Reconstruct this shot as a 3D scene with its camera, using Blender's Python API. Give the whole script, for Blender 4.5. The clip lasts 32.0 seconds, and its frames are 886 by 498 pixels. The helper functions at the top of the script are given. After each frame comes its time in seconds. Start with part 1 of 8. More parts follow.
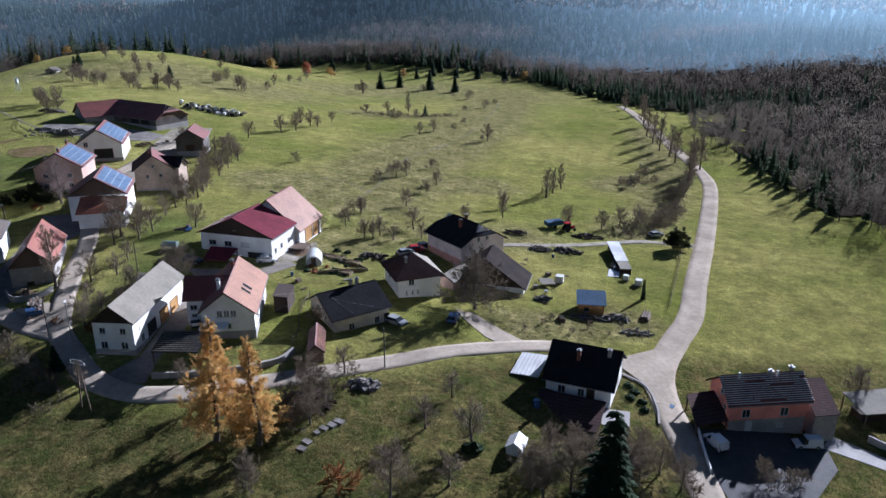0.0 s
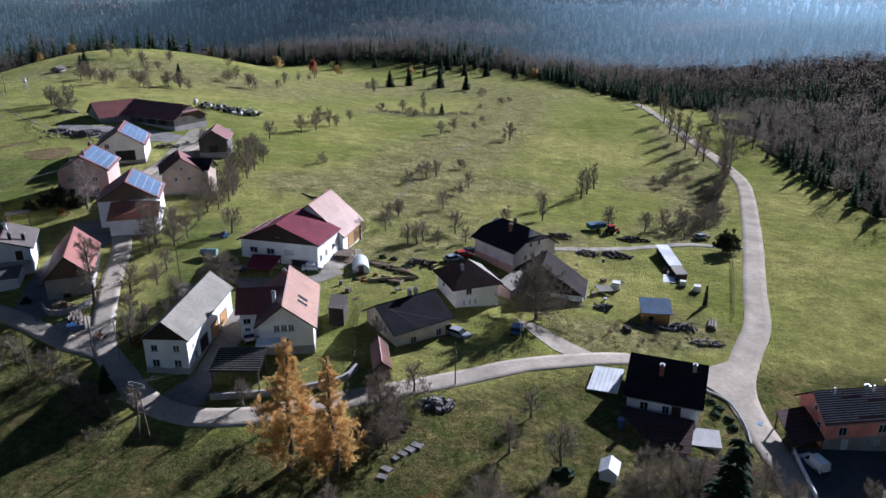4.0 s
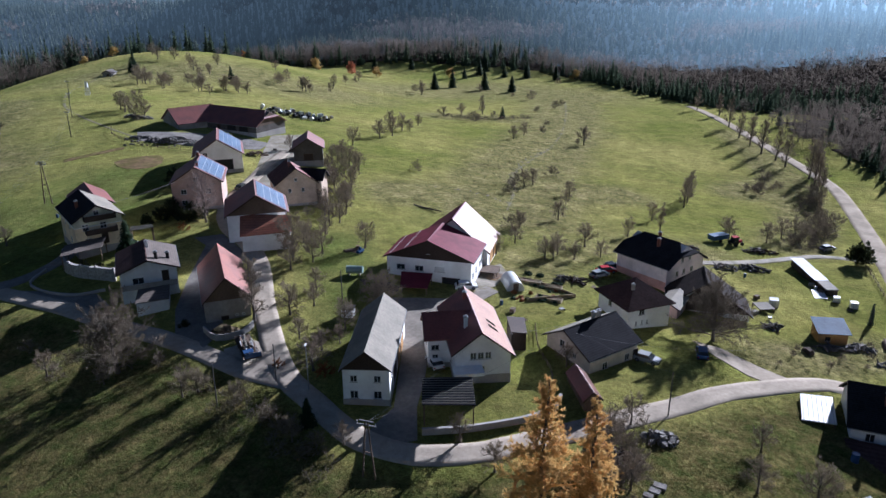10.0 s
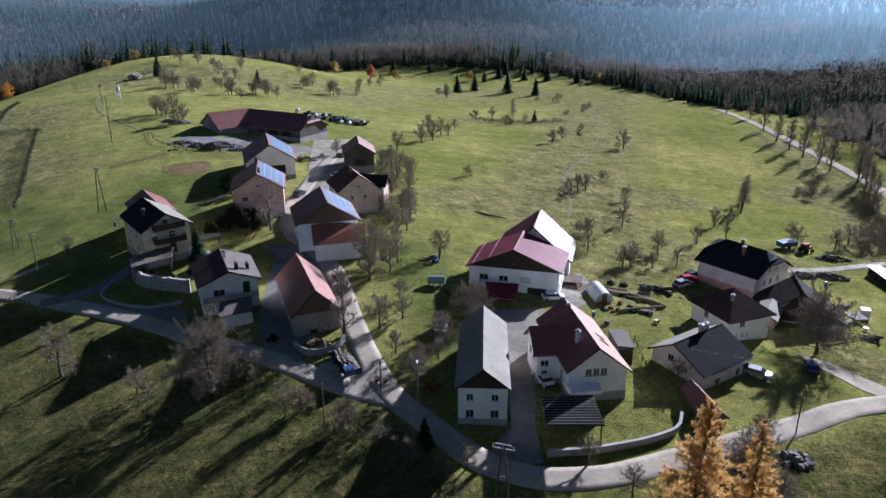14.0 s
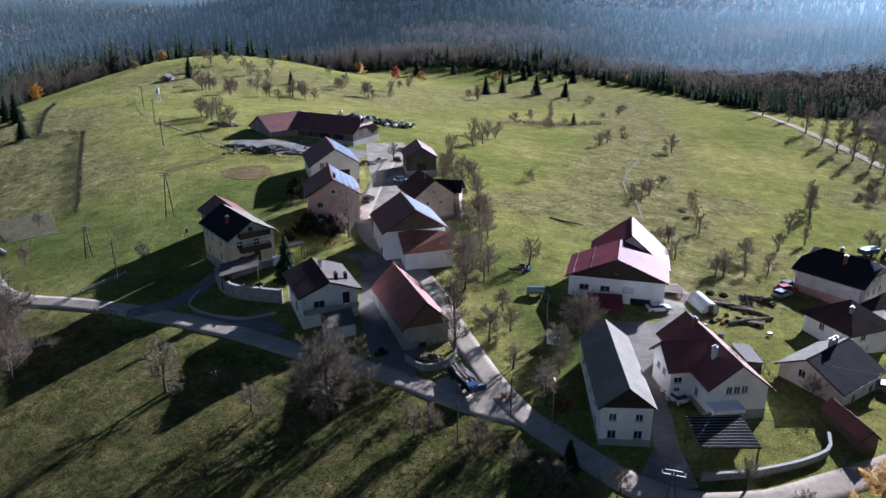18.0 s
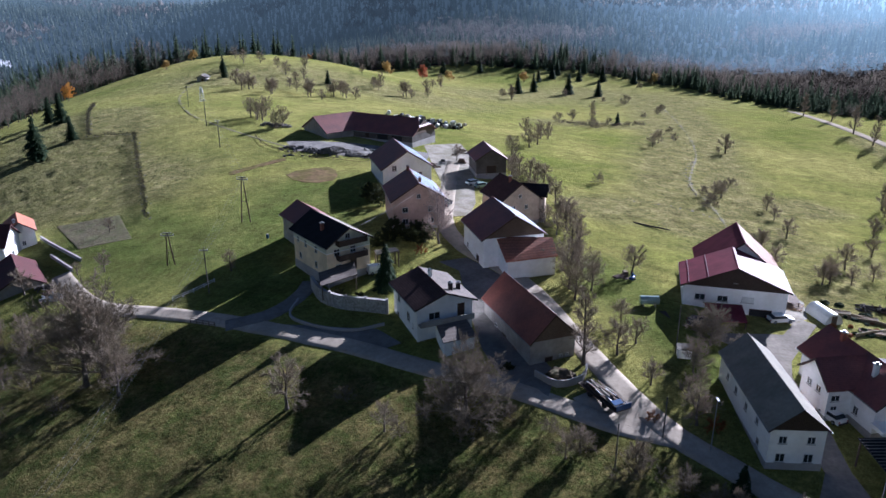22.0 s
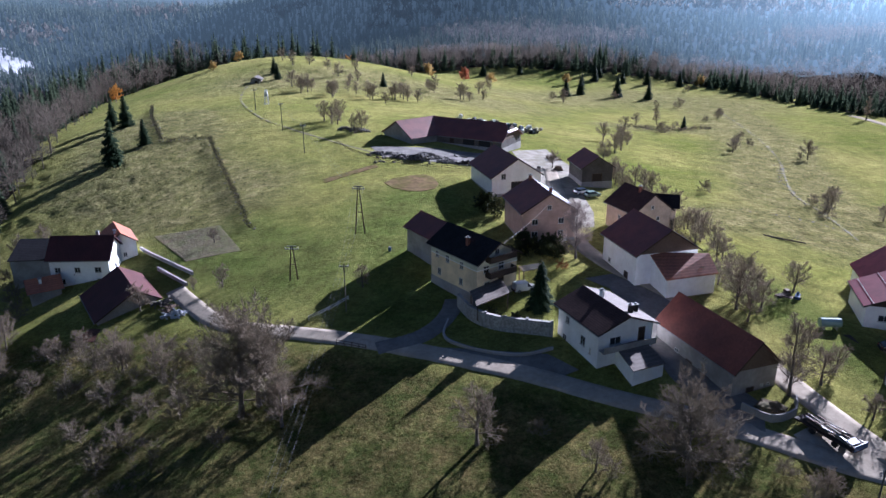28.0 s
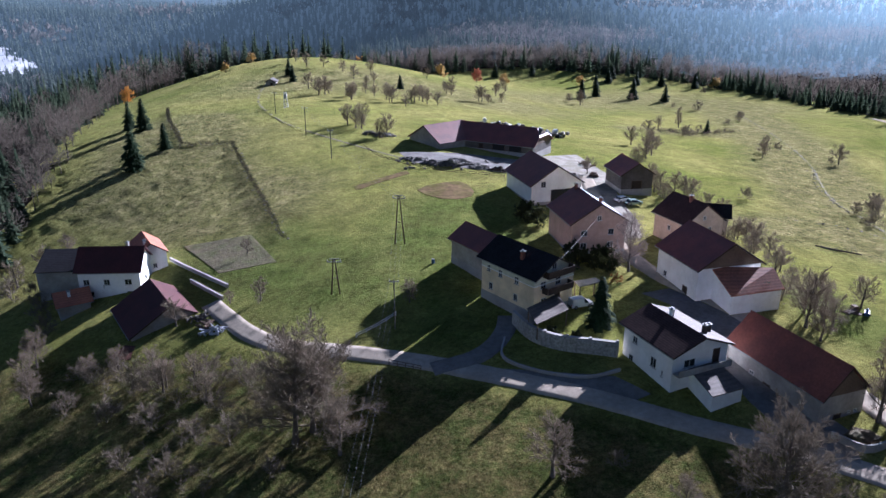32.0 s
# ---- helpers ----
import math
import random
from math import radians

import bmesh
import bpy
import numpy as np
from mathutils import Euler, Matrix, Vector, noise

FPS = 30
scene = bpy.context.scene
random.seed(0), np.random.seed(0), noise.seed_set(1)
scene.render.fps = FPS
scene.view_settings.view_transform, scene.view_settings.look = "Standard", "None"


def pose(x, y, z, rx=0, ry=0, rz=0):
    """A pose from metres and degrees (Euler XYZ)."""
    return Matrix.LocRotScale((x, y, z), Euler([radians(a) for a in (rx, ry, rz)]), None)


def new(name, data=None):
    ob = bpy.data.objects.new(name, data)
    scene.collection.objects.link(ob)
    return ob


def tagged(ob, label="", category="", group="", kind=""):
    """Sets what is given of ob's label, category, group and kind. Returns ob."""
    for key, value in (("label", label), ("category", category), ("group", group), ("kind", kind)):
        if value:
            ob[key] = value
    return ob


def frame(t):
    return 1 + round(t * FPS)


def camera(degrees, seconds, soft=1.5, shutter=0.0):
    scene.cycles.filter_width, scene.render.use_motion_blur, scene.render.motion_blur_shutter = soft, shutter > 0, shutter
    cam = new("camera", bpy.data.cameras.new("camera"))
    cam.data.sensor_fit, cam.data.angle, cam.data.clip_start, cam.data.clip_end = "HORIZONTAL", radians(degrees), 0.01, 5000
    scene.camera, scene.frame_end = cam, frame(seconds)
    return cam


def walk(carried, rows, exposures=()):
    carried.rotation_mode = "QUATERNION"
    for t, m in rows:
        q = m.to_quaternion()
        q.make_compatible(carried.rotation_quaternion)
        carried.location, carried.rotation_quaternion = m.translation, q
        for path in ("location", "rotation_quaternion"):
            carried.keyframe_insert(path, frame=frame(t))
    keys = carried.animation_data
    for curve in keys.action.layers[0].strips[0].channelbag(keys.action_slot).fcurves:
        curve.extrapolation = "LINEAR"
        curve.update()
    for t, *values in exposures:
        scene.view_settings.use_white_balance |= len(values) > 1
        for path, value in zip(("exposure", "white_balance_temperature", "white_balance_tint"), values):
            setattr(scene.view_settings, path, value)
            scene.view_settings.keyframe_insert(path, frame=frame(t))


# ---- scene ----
cam = camera(62.8, 32.0)
METRES, EYE, TILT, LEAN, TURN = 135.0, 54.0, -20.0, 0.0, 0.0
ROWS = [
    (0.0, 0.0000, 0.0000, 0.0000, -0.000, 0.000, 0.00),
    (0.5, -0.0056, 0.0092, 0.0018, -0.133, -0.022, 0.06),
    (1.0, -0.0124, 0.0175, 0.0037, -0.252, -0.037, 0.12),
    (1.5, -0.0206, 0.0250, 0.0058, -0.348, -0.081, 0.17),
    (2.0, -0.0307, 0.0319, 0.0079, -0.444, -0.119, 0.23),
    (2.5, -0.0426, 0.0379, 0.0095, -0.504, -0.141, 0.28),
    (3.0, -0.0562, 0.0437, 0.0106, -0.519, -0.156, 0.31),
    (3.5, -0.0717, 0.0487, 0.0118, -0.526, -0.156, 0.33),
    (5.5, -0.1476, 0.0664, 0.0172, -0.481, -0.319, 0.33),
    (6.0, -0.1680, 0.0703, 0.0197, -0.452, -0.341, 0.29),
    (6.5, -0.1880, 0.0740, 0.0223, -0.430, -0.356, 0.25),
    (7.0, -0.2074, 0.0779, 0.0252, -0.422, -0.356, 0.26),
    (7.5, -0.2263, 0.0821, 0.0280, -0.437, -0.348, 0.26),
    (8.0, -0.2446, 0.0859, 0.0309, -0.459, -0.348, 0.27),
    (8.5, -0.2620, 0.0899, 0.0334, -0.489, -0.326, 0.32),
    (9.0, -0.2790, 0.0941, 0.0355, -0.526, -0.281, 0.35),
    (9.5, -0.2952, 0.0984, 0.0375, -0.541, -0.259, 0.41),
    (10.0, -0.3111, 0.1027, 0.0396, -0.570, -0.237, 0.45),
    (10.5, -0.3266, 0.1072, 0.0411, -0.600, -0.185, 0.49),
    (11.0, -0.3416, 0.1116, 0.0426, -0.622, -0.156, 0.52),
    (11.5, -0.3555, 0.1156, 0.0439, -0.637, -0.119, 0.53),
    (12.0, -0.3702, 0.1199, 0.0450, -0.659, -0.096, 0.55),
    (12.5, -0.3846, 0.1242, 0.0460, -0.667, -0.059, 0.56),
    (13.0, -0.3992, 0.1287, 0.0474, -0.674, -0.044, 0.58),
    (13.5, -0.4143, 0.1327, 0.0485, -0.696, -0.022, 0.58),
    (14.0, -0.4294, 0.1373, 0.0498, -0.704, -0.022, 0.58),
    (14.5, -0.4450, 0.1416, 0.0507, -0.711, -0.007, 0.58),
    (16.5, -0.5097, 0.1582, 0.0572, -0.704, 0.022, 0.51),
    (17.0, -0.5264, 0.1625, 0.0587, -0.696, 0.044, 0.50),
    (17.5, -0.5434, 0.1669, 0.0599, -0.681, 0.067, 0.48),
    (18.0, -0.5602, 0.1712, 0.0618, -0.659, 0.059, 0.48),
    (18.5, -0.5770, 0.1759, 0.0631, -0.637, 0.067, 0.49),
    (19.0, -0.5941, 0.1804, 0.0649, -0.630, 0.059, 0.48),
    (19.5, -0.6111, 0.1851, 0.0667, -0.607, 0.044, 0.48),
    (20.0, -0.6286, 0.1897, 0.0681, -0.600, 0.030, 0.45),
    (20.5, -0.6457, 0.1947, 0.0704, -0.570, -0.007, 0.45),
    (21.0, -0.6633, 0.1997, 0.0719, -0.563, -0.037, 0.46),
    (21.5, -0.6809, 0.2047, 0.0740, -0.548, -0.067, 0.46),
    (22.0, -0.6988, 0.2099, 0.0758, -0.533, -0.074, 0.47),
    (22.5, -0.7166, 0.2149, 0.0778, -0.519, -0.074, 0.44),
    (23.0, -0.7343, 0.2201, 0.0795, -0.504, -0.067, 0.44),
    (23.5, -0.7516, 0.2249, 0.0813, -0.474, -0.037, 0.44),
    (24.0, -0.7688, 0.2299, 0.0828, -0.444, -0.037, 0.42),
    (24.5, -0.7857, 0.2352, 0.0843, -0.415, -0.037, 0.42),
    (25.0, -0.8025, 0.2404, 0.0857, -0.385, -0.037, 0.40),
    (25.5, -0.8188, 0.2460, 0.0871, -0.333, -0.015, 0.43),
    (26.0, -0.8355, 0.2510, 0.0894, -0.319, -0.022, 0.38),
    (26.5, -0.8512, 0.2561, 0.0912, -0.274, -0.022, 0.37),
    (28.5, -0.9011, 0.2781, 0.0987, -0.207, 0.022, 0.23),
    (29.0, -0.9101, 0.2834, 0.1010, -0.222, 0.030, 0.22),
    (29.5, -0.9186, 0.2885, 0.1034, -0.244, 0.022, 0.23),
    (30.0, -0.9269, 0.2938, 0.1057, -0.267, 0.015, 0.23),
    (30.5, -0.9350, 0.2989, 0.1080, -0.274, 0.022, 0.23),
    (31.0, -0.9428, 0.3042, 0.1103, -0.274, 0.022, 0.23),
    (31.5, -0.9505, 0.3093, 0.1127, -0.281, 0.015, 0.22),
    (32.0, -0.9580, 0.3146, 0.1147, -0.281, 0.007, 0.21),
]
walk(cam, [(t, pose(0, 0, EYE, TILT, LEAN, TURN) @ pose(METRES * x, METRES * y, METRES * z, 90 + pitch, roll, yaw)) for t, x, y, z, yaw, pitch, roll in ROWS],
     [(0.0, 1.15, 4970, 21), (14.0, 1.25, 4970, 22), (24.0, 1.60, 4920, 25), (32.0, 1.73, 4920, 27)])

# ---- light ----
SUN_AZ, SUN_EL = radians(40.0), radians(20.8)
world = bpy.data.worlds.new("sky")
scene.world = world
world.use_nodes = True
wn = world.node_tree.nodes
wl = world.node_tree.links
sky = wn.new("ShaderNodeTexSky")
sky.sky_type = "NISHITA"
sky.sun_disc = False
sky.sun_elevation = SUN_EL
sky.sun_rotation = SUN_AZ
sky.air_density = 1.4
sky.ozone_density = 2.5
sky.dust_density = 0.6
wl.new(sky.outputs[0], wn["Background"].inputs[0])
wn["Background"].inputs[1].default_value = 0.0155
sun_data = bpy.data.lights.new("sun", "SUN")
sun_data.energy = 5.0
sun_data.angle = radians(0.6)
sun_data.color = (1.0, 0.93, 0.80)
sun = new("sun", sun_data)
sun_dir = Vector((math.sin(SUN_AZ) * math.cos(SUN_EL), math.cos(SUN_AZ) * math.cos(SUN_EL), math.sin(SUN_EL)))
sun.matrix_world = Matrix.Translation((200, 300, 200)) @ sun_dir.to_track_quat("Z", "Y").to_matrix().to_4x4()


# ---- materials ----
def material(name, colour, rough=0.8, vary=0.25, scale=2.0, bump=0.0, bscale=20.0, metal=0.0, second=None, sscale=0.3, spec=0.3, coords="Object", stripes=None, patchy=0.5):
    """A surface whose colour varies at two scales, with relief. stripes: (axis, period, darkening)."""
    m = bpy.data.materials.new(name)
    m.use_nodes = True
    n, l = m.node_tree.nodes, m.node_tree.links
    b = n["Principled BSDF"]
    b.inputs["Roughness"].default_value = rough
    b.inputs["Metallic"].default_value = metal
    b.inputs["Specular IOR Level"].default_value = spec
    tc = n.new("ShaderNodeTexCoord")
    geo = n.new("ShaderNodeNewGeometry")
    src = tc.outputs["Object"] if coords == "Object" else geo.outputs["Position"]
    n1 = n.new("ShaderNodeTexNoise")
    n1.inputs["Scale"].default_value = scale
    n1.inputs["Detail"].default_value = 6
    n1.inputs["Roughness"].default_value = 0.65
    l.new(src, n1.inputs["Vector"])
    n2 = n.new("ShaderNodeTexNoise")
    n2.inputs["Scale"].default_value = sscale
    n2.inputs["Detail"].default_value = 4
    l.new(src, n2.inputs["Vector"])
    ramp = n.new("ShaderNodeMapRange")
    ramp.inputs[1].default_value, ramp.inputs[2].default_value = 0.3, 0.7
    ramp.inputs[3].default_value, ramp.inputs[4].default_value = 1 - vary, 1 + vary
    l.new(n1.outputs["Fac"], ramp.inputs[0])
    mix = n.new("ShaderNodeMix")
    mix.data_type = "RGBA"
    mix.inputs[6].default_value = (*colour, 1)
    mix.inputs[7].default_value = (*(second or [c * 0.75 for c in colour]), 1)
    r2 = n.new("ShaderNodeMapRange")
    r2.inputs[1].default_value, r2.inputs[2].default_value = patchy - 0.12, patchy + 0.14
    l.new(n2.outputs["Fac"], r2.inputs[0])
    l.new(r2.outputs[0], mix.inputs[0])
    mul = n.new("ShaderNodeVectorMath")
    mul.operation = "SCALE"
    l.new(mix.outputs[2], mul.inputs[0])
    l.new(ramp.outputs[0], mul.inputs[3])
    last = mul.outputs[0]
    height = n1.outputs["Fac"]
    if stripes:
        axis, period, dark = stripes
        sep = n.new("ShaderNodeSeparateXYZ")
        l.new(tc.outputs["Object"], sep.inputs[0])
        wob = n.new("ShaderNodeMath")
        wob.operation = "MULTIPLY_ADD"
        wob.inputs[1].default_value = period * 0.25
        l.new(n1.outputs["Fac"], wob.inputs[0])
        l.new(sep.outputs[axis], wob.inputs[2])
        f = n.new("ShaderNodeMath")
        f.operation = "PINGPONG"
        f.inputs[1].default_value = period / 2
        l.new(wob.outputs[0], f.inputs[0])
        r3 = n.new("ShaderNodeMapRange")
        r3.inputs[1].default_value, r3.inputs[2].default_value = 0, period / 2
        r3.inputs[3].default_value, r3.inputs[4].default_value = 1 - dark, 1
        l.new(f.outputs[0], r3.inputs[0])
        mul2 = n.new("ShaderNodeVectorMath")
        mul2.operation = "SCALE"
        l.new(last, mul2.inputs[0])
        l.new(r3.outputs[0], mul2.inputs[3])
        last = mul2.outputs[0]
        height = r3.outputs[0]
    l.new(last, b.inputs["Base Color"])
    if bump:
        bn = n.new("ShaderNodeTexNoise")
        bn.inputs["Scale"].default_value = bscale
        bn.inputs["Detail"].default_value = 5
        l.new(src, bn.inputs["Vector"])
        bp = n.new("ShaderNodeBump")
        bp.inputs["Strength"].default_value = min(1, bump)
        bp.inputs["Distance"].default_value = 0.1 if not stripes else 0.05
        l.new(height if stripes else bn.outputs["Fac"], bp.inputs["Height"])
        l.new(bp.outputs[0], b.inputs["Normal"])
    return m


M = {
    "white": material("white_render", (0.86, 0.86, 0.85), 0.9, 0.06, 1.5, second=(0.76, 0.75, 0.73), bump=0.2),
    "cream": material("cream_render", (0.83, 0.68, 0.45), 0.9, 0.08, 1.5, bump=0.2),
    "grey_wall": material("grey_render", (0.36, 0.34, 0.31), 0.9, 0.15, 1.5, second=(0.26, 0.24, 0.22), bump=0.3),
    "pink": material("pink_render", (0.48, 0.34, 0.28), 0.9, 0.12, 1.5, second=(0.40, 0.28, 0.23), bump=0.2),
    "red_wall": material("red_render", (0.88, 0.33, 0.26), 0.9, 0.06, 1.5, bump=0.2),
    "peach": material("peach_render", (0.60, 0.47, 0.36), 0.9, 0.12, 1.5, bump=0.2),
    "stone": material("stone_wall", (0.40, 0.38, 0.35), 0.9, 0.5, 2.5, bump=0.6, bscale=5),
    "yard_concrete": material("worn_yard_concrete", (0.25, 0.225, 0.19), 0.95, 0.2, 1.5, second=(0.19, 0.17, 0.145), sscale=0.2, spec=0.0, bump=0.2, coords="World"),
    "concrete": material("concrete", (0.38, 0.36, 0.34), 0.9, 0.12, 3, second=(0.30, 0.285, 0.27), bump=0.2),
    "dark_roof": material("dark_slate_roof", (0.026, 0.026, 0.030), 0.95, 0.3, 3, bump=0.5, spec=0.06, stripes=(2, 0.18, 0.35)),
    "brown_roof": material("brown_tile_roof", (0.085, 0.050, 0.045), 0.9, 0.3, 3, bump=0.5, spec=0.1, stripes=(2, 0.14, 0.3)),
    "maroon": material("maroon_metal_roof", (0.17, 0.030, 0.045), 0.6, 0.12, 1, bump=0.3, spec=0.08, stripes=(1, 0.5, 0.12)),
    "red_roof": material("red_tile_roof", (0.20, 0.060, 0.046), 0.6, 0.25, 3, second=(0.14, 0.046, 0.040), bump=0.5, spec=0.5, stripes=(2, 0.16, 0.25)),
    "orange_roof": material("orange_tile_roof", (0.44, 0.165, 0.09), 0.7, 0.3, 3, second=(0.30, 0.12, 0.075), bump=0.5, stripes=(2, 0.3, 0.3)),
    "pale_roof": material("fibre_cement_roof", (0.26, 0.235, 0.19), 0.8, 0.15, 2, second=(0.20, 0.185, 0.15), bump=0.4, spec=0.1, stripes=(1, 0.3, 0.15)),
    "wood": material("weathered_wood", (0.17, 0.12, 0.085), 0.85, 0.3, 5, bump=0.5, stripes=(0, 0.2, 0.35)),
    "dark_wood": material("dark_stained_wood", (0.06, 0.04, 0.03), 0.8, 0.3, 5, bump=0.4, stripes=(0, 0.2, 0.3)),
    "honey_wood": material("honey_wood", (0.48, 0.27, 0.09), 0.7, 0.2, 5, bump=0.3, stripes=(0, 0.2, 0.2)),
    "glass": material("window_glass", (0.03, 0.035, 0.04), 0.08, 0.1, 1, spec=0.6),
    "frame": material("window_frame", (0.7, 0.7, 0.68), 0.5, 0.05, 5),
    "brick": material("brick", (0.30, 0.12, 0.08), 0.9, 0.25, 8, bump=0.4),
    "metal": material("galvanised_metal", (0.30, 0.305, 0.31), 0.55, 0.15, 3, metal=0.6),
    "black": material("black_rubber", (0.02, 0.02, 0.02), 0.7, 0.2, 5),
    "bark": material("bark", (0.105, 0.085, 0.07), 0.95, 0.35, 6, second=(0.15, 0.13, 0.11)),
    "twig": material("bare_twigs", (0.230, 0.186, 0.134), 0.95, 0.3, 1, second=(0.152, 0.122, 0.086)),
    "twig_grey": material("grey_bare_twigs", (0.190, 0.156, 0.112), 0.95, 0.3, 1),
    "needle": material("spruce_needles", (0.018, 0.034, 0.014), 0.9, 0.4, 1.5, second=(0.028, 0.046, 0.02), spec=0.1),
    "larch": material("larch_needles", (0.66, 0.46, 0.17), 0.8, 0.3, 1.5, second=(0.58, 0.36, 0.12)),
    "rust": material("rust_leaves", (0.30, 0.12, 0.04), 0.85, 0.4, 1.5),
    "asphalt": material("pale_asphalt", (0.42, 0.36, 0.285), 0.9, 0.2, 1.2, spec=0.0, second=(0.31, 0.268, 0.212), sscale=0.15, bump=0.2, coords="World"),
    "gravel": material("gravel", (0.27, 0.24, 0.19), 0.95, 0.3, 2.0, second=(0.17, 0.15, 0.10), sscale=0.3, bump=0.4, coords="World"),
    "path": material("trodden_path", (0.14, 0.12, 0.06), 0.95, 0.4, 1.0, second=(0.10, 0.10, 0.035), sscale=0.4, bump=0.4, coords="World", patchy=0.55),
    "rubble": material("grey_rubble", (0.21, 0.195, 0.175), 0.95, 0.45, 3, second=(0.12, 0.11, 0.10), bump=0.6, coords="World"),
    "earth": material("bare_earth", (0.125, 0.080, 0.048), 0.95, 0.4, 1.5, second=(0.10, 0.085, 0.036), sscale=0.3, bump=0.6, coords="World"),
    "panel": material("solar_panel", (0.08, 0.14, 0.23), 0.42, 0.15, 3, spec=0.9),
    "cable": material("dark_cable", (0.22, 0.22, 0.22), 0.8, 0.1, 1),
    "panel_frame": material("panel_frame", (0.5, 0.52, 0.54), 0.5, 0.05, 3),
    # red tile lightened to put sunlight into slopes that face the sun
    "red_tile_sunlit": material("sunlit_red_tile_roof", (0.37, 0.205, 0.135), 0.5, 0.25, 3, second=(0.29, 0.165, 0.115), bump=0.5, spec=0.08, stripes=(2, 0.18, 0.25)),
    "terracotta": material("terracotta_tile_roof", (0.25, 0.078, 0.046), 0.65, 0.25, 3, second=(0.175, 0.056, 0.038), bump=0.5, spec=0.4, stripes=(2, 0.17, 0.2)),
    "pale_pink": material("pale_pink_render", (0.78, 0.69, 0.66), 0.9, 0.08, 1.5, bump=0.2),
    "sand": material("sand_render", (0.72, 0.64, 0.53), 0.9, 0.1, 1.5, bump=0.2),
    # darker copy of the asphalt, with the shade on yards and drives painted in
    "shaded_asphalt": material("shaded_grey_asphalt", (0.21, 0.195, 0.175), 0.9, 0.25, 1.2, second=(0.15, 0.14, 0.125), sscale=0.15, spec=0.0, bump=0.2, coords="World"),
    "dark_tile": material("blackened_tile_roof", (0.030, 0.024, 0.022), 0.95, 0.35, 3, second=(0.045, 0.034, 0.030), bump=0.5, spec=0.05, stripes=(2, 0.18, 0.35)),
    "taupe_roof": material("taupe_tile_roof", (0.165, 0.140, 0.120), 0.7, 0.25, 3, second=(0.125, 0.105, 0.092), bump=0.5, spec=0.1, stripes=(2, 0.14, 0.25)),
    "tan_board": material("tan_boards", (0.31, 0.25, 0.14), 0.85, 0.3, 5, second=(0.22, 0.17, 0.10), bump=0.4, stripes=(2, 0.18, 0.3)),
    "laurel": material("dark_evergreen_leaves", (0.030, 0.042, 0.016), 0.7, 0.4, 1.5, second=(0.060, 0.060, 0.020), spec=0.3),
    "salmon": material("salmon_render", (0.62, 0.36, 0.29), 0.9, 0.1, 1.5, bump=0.2),
    # dark asphalt, deepened to carry the shade of the red house
    "dark_shaded_asphalt": material("dark_shaded_asphalt", (0.050, 0.050, 0.052), 0.85, 0.2, 1.5, second=(0.070, 0.068, 0.066), sscale=0.2, bump=0.2, coords="World"),
    "grey_wood": material("silvered_barn_boards", (0.150, 0.135, 0.120), 0.9, 0.35, 4, second=(0.105, 0.092, 0.080), bump=0.5, stripes=(1, 0.22, 0.4)),
    "dark_red": material("dark_red_tile_roof", (0.090, 0.026, 0.026), 0.7, 0.25, 3, second=(0.065, 0.022, 0.022), bump=0.5, spec=0.3, stripes=(2, 0.17, 0.25)),
    "rusty": material("rusty_tile_roof", (0.17, 0.080, 0.055), 0.9, 0.4, 3, second=(0.09, 0.05, 0.04), bump=0.6, spec=0.1, stripes=(2, 0.3, 0.3)),
    "furrow": material("furrowed_soil", (0.215, 0.175, 0.092), 0.95, 0.4, 1.2, second=(0.165, 0.160, 0.060), sscale=0.3, bump=0.6, coords="World"),
    "bare_soil": material("bare_brown_soil", (0.175, 0.125, 0.070), 0.95, 0.35, 0.8, second=(0.135, 0.118, 0.045), sscale=0.25, bump=0.4, spec=0.0, coords="World"),
    "pale_green": material("pale_green_render", (0.66, 0.66, 0.52), 0.9, 0.07, 1.5, bump=0.2),
    "pale_bark": material("pale_birch_twigs", (0.33, 0.265, 0.235), 0.95, 0.3, 1, second=(0.23, 0.18, 0.16)),
    "blue_sheet": material("blue_sheet_roof", (0.07, 0.14, 0.24), 0.6, 0.15, 2, spec=0.1, bump=0.3, stripes=(0, 0.25, 0.2)),
}


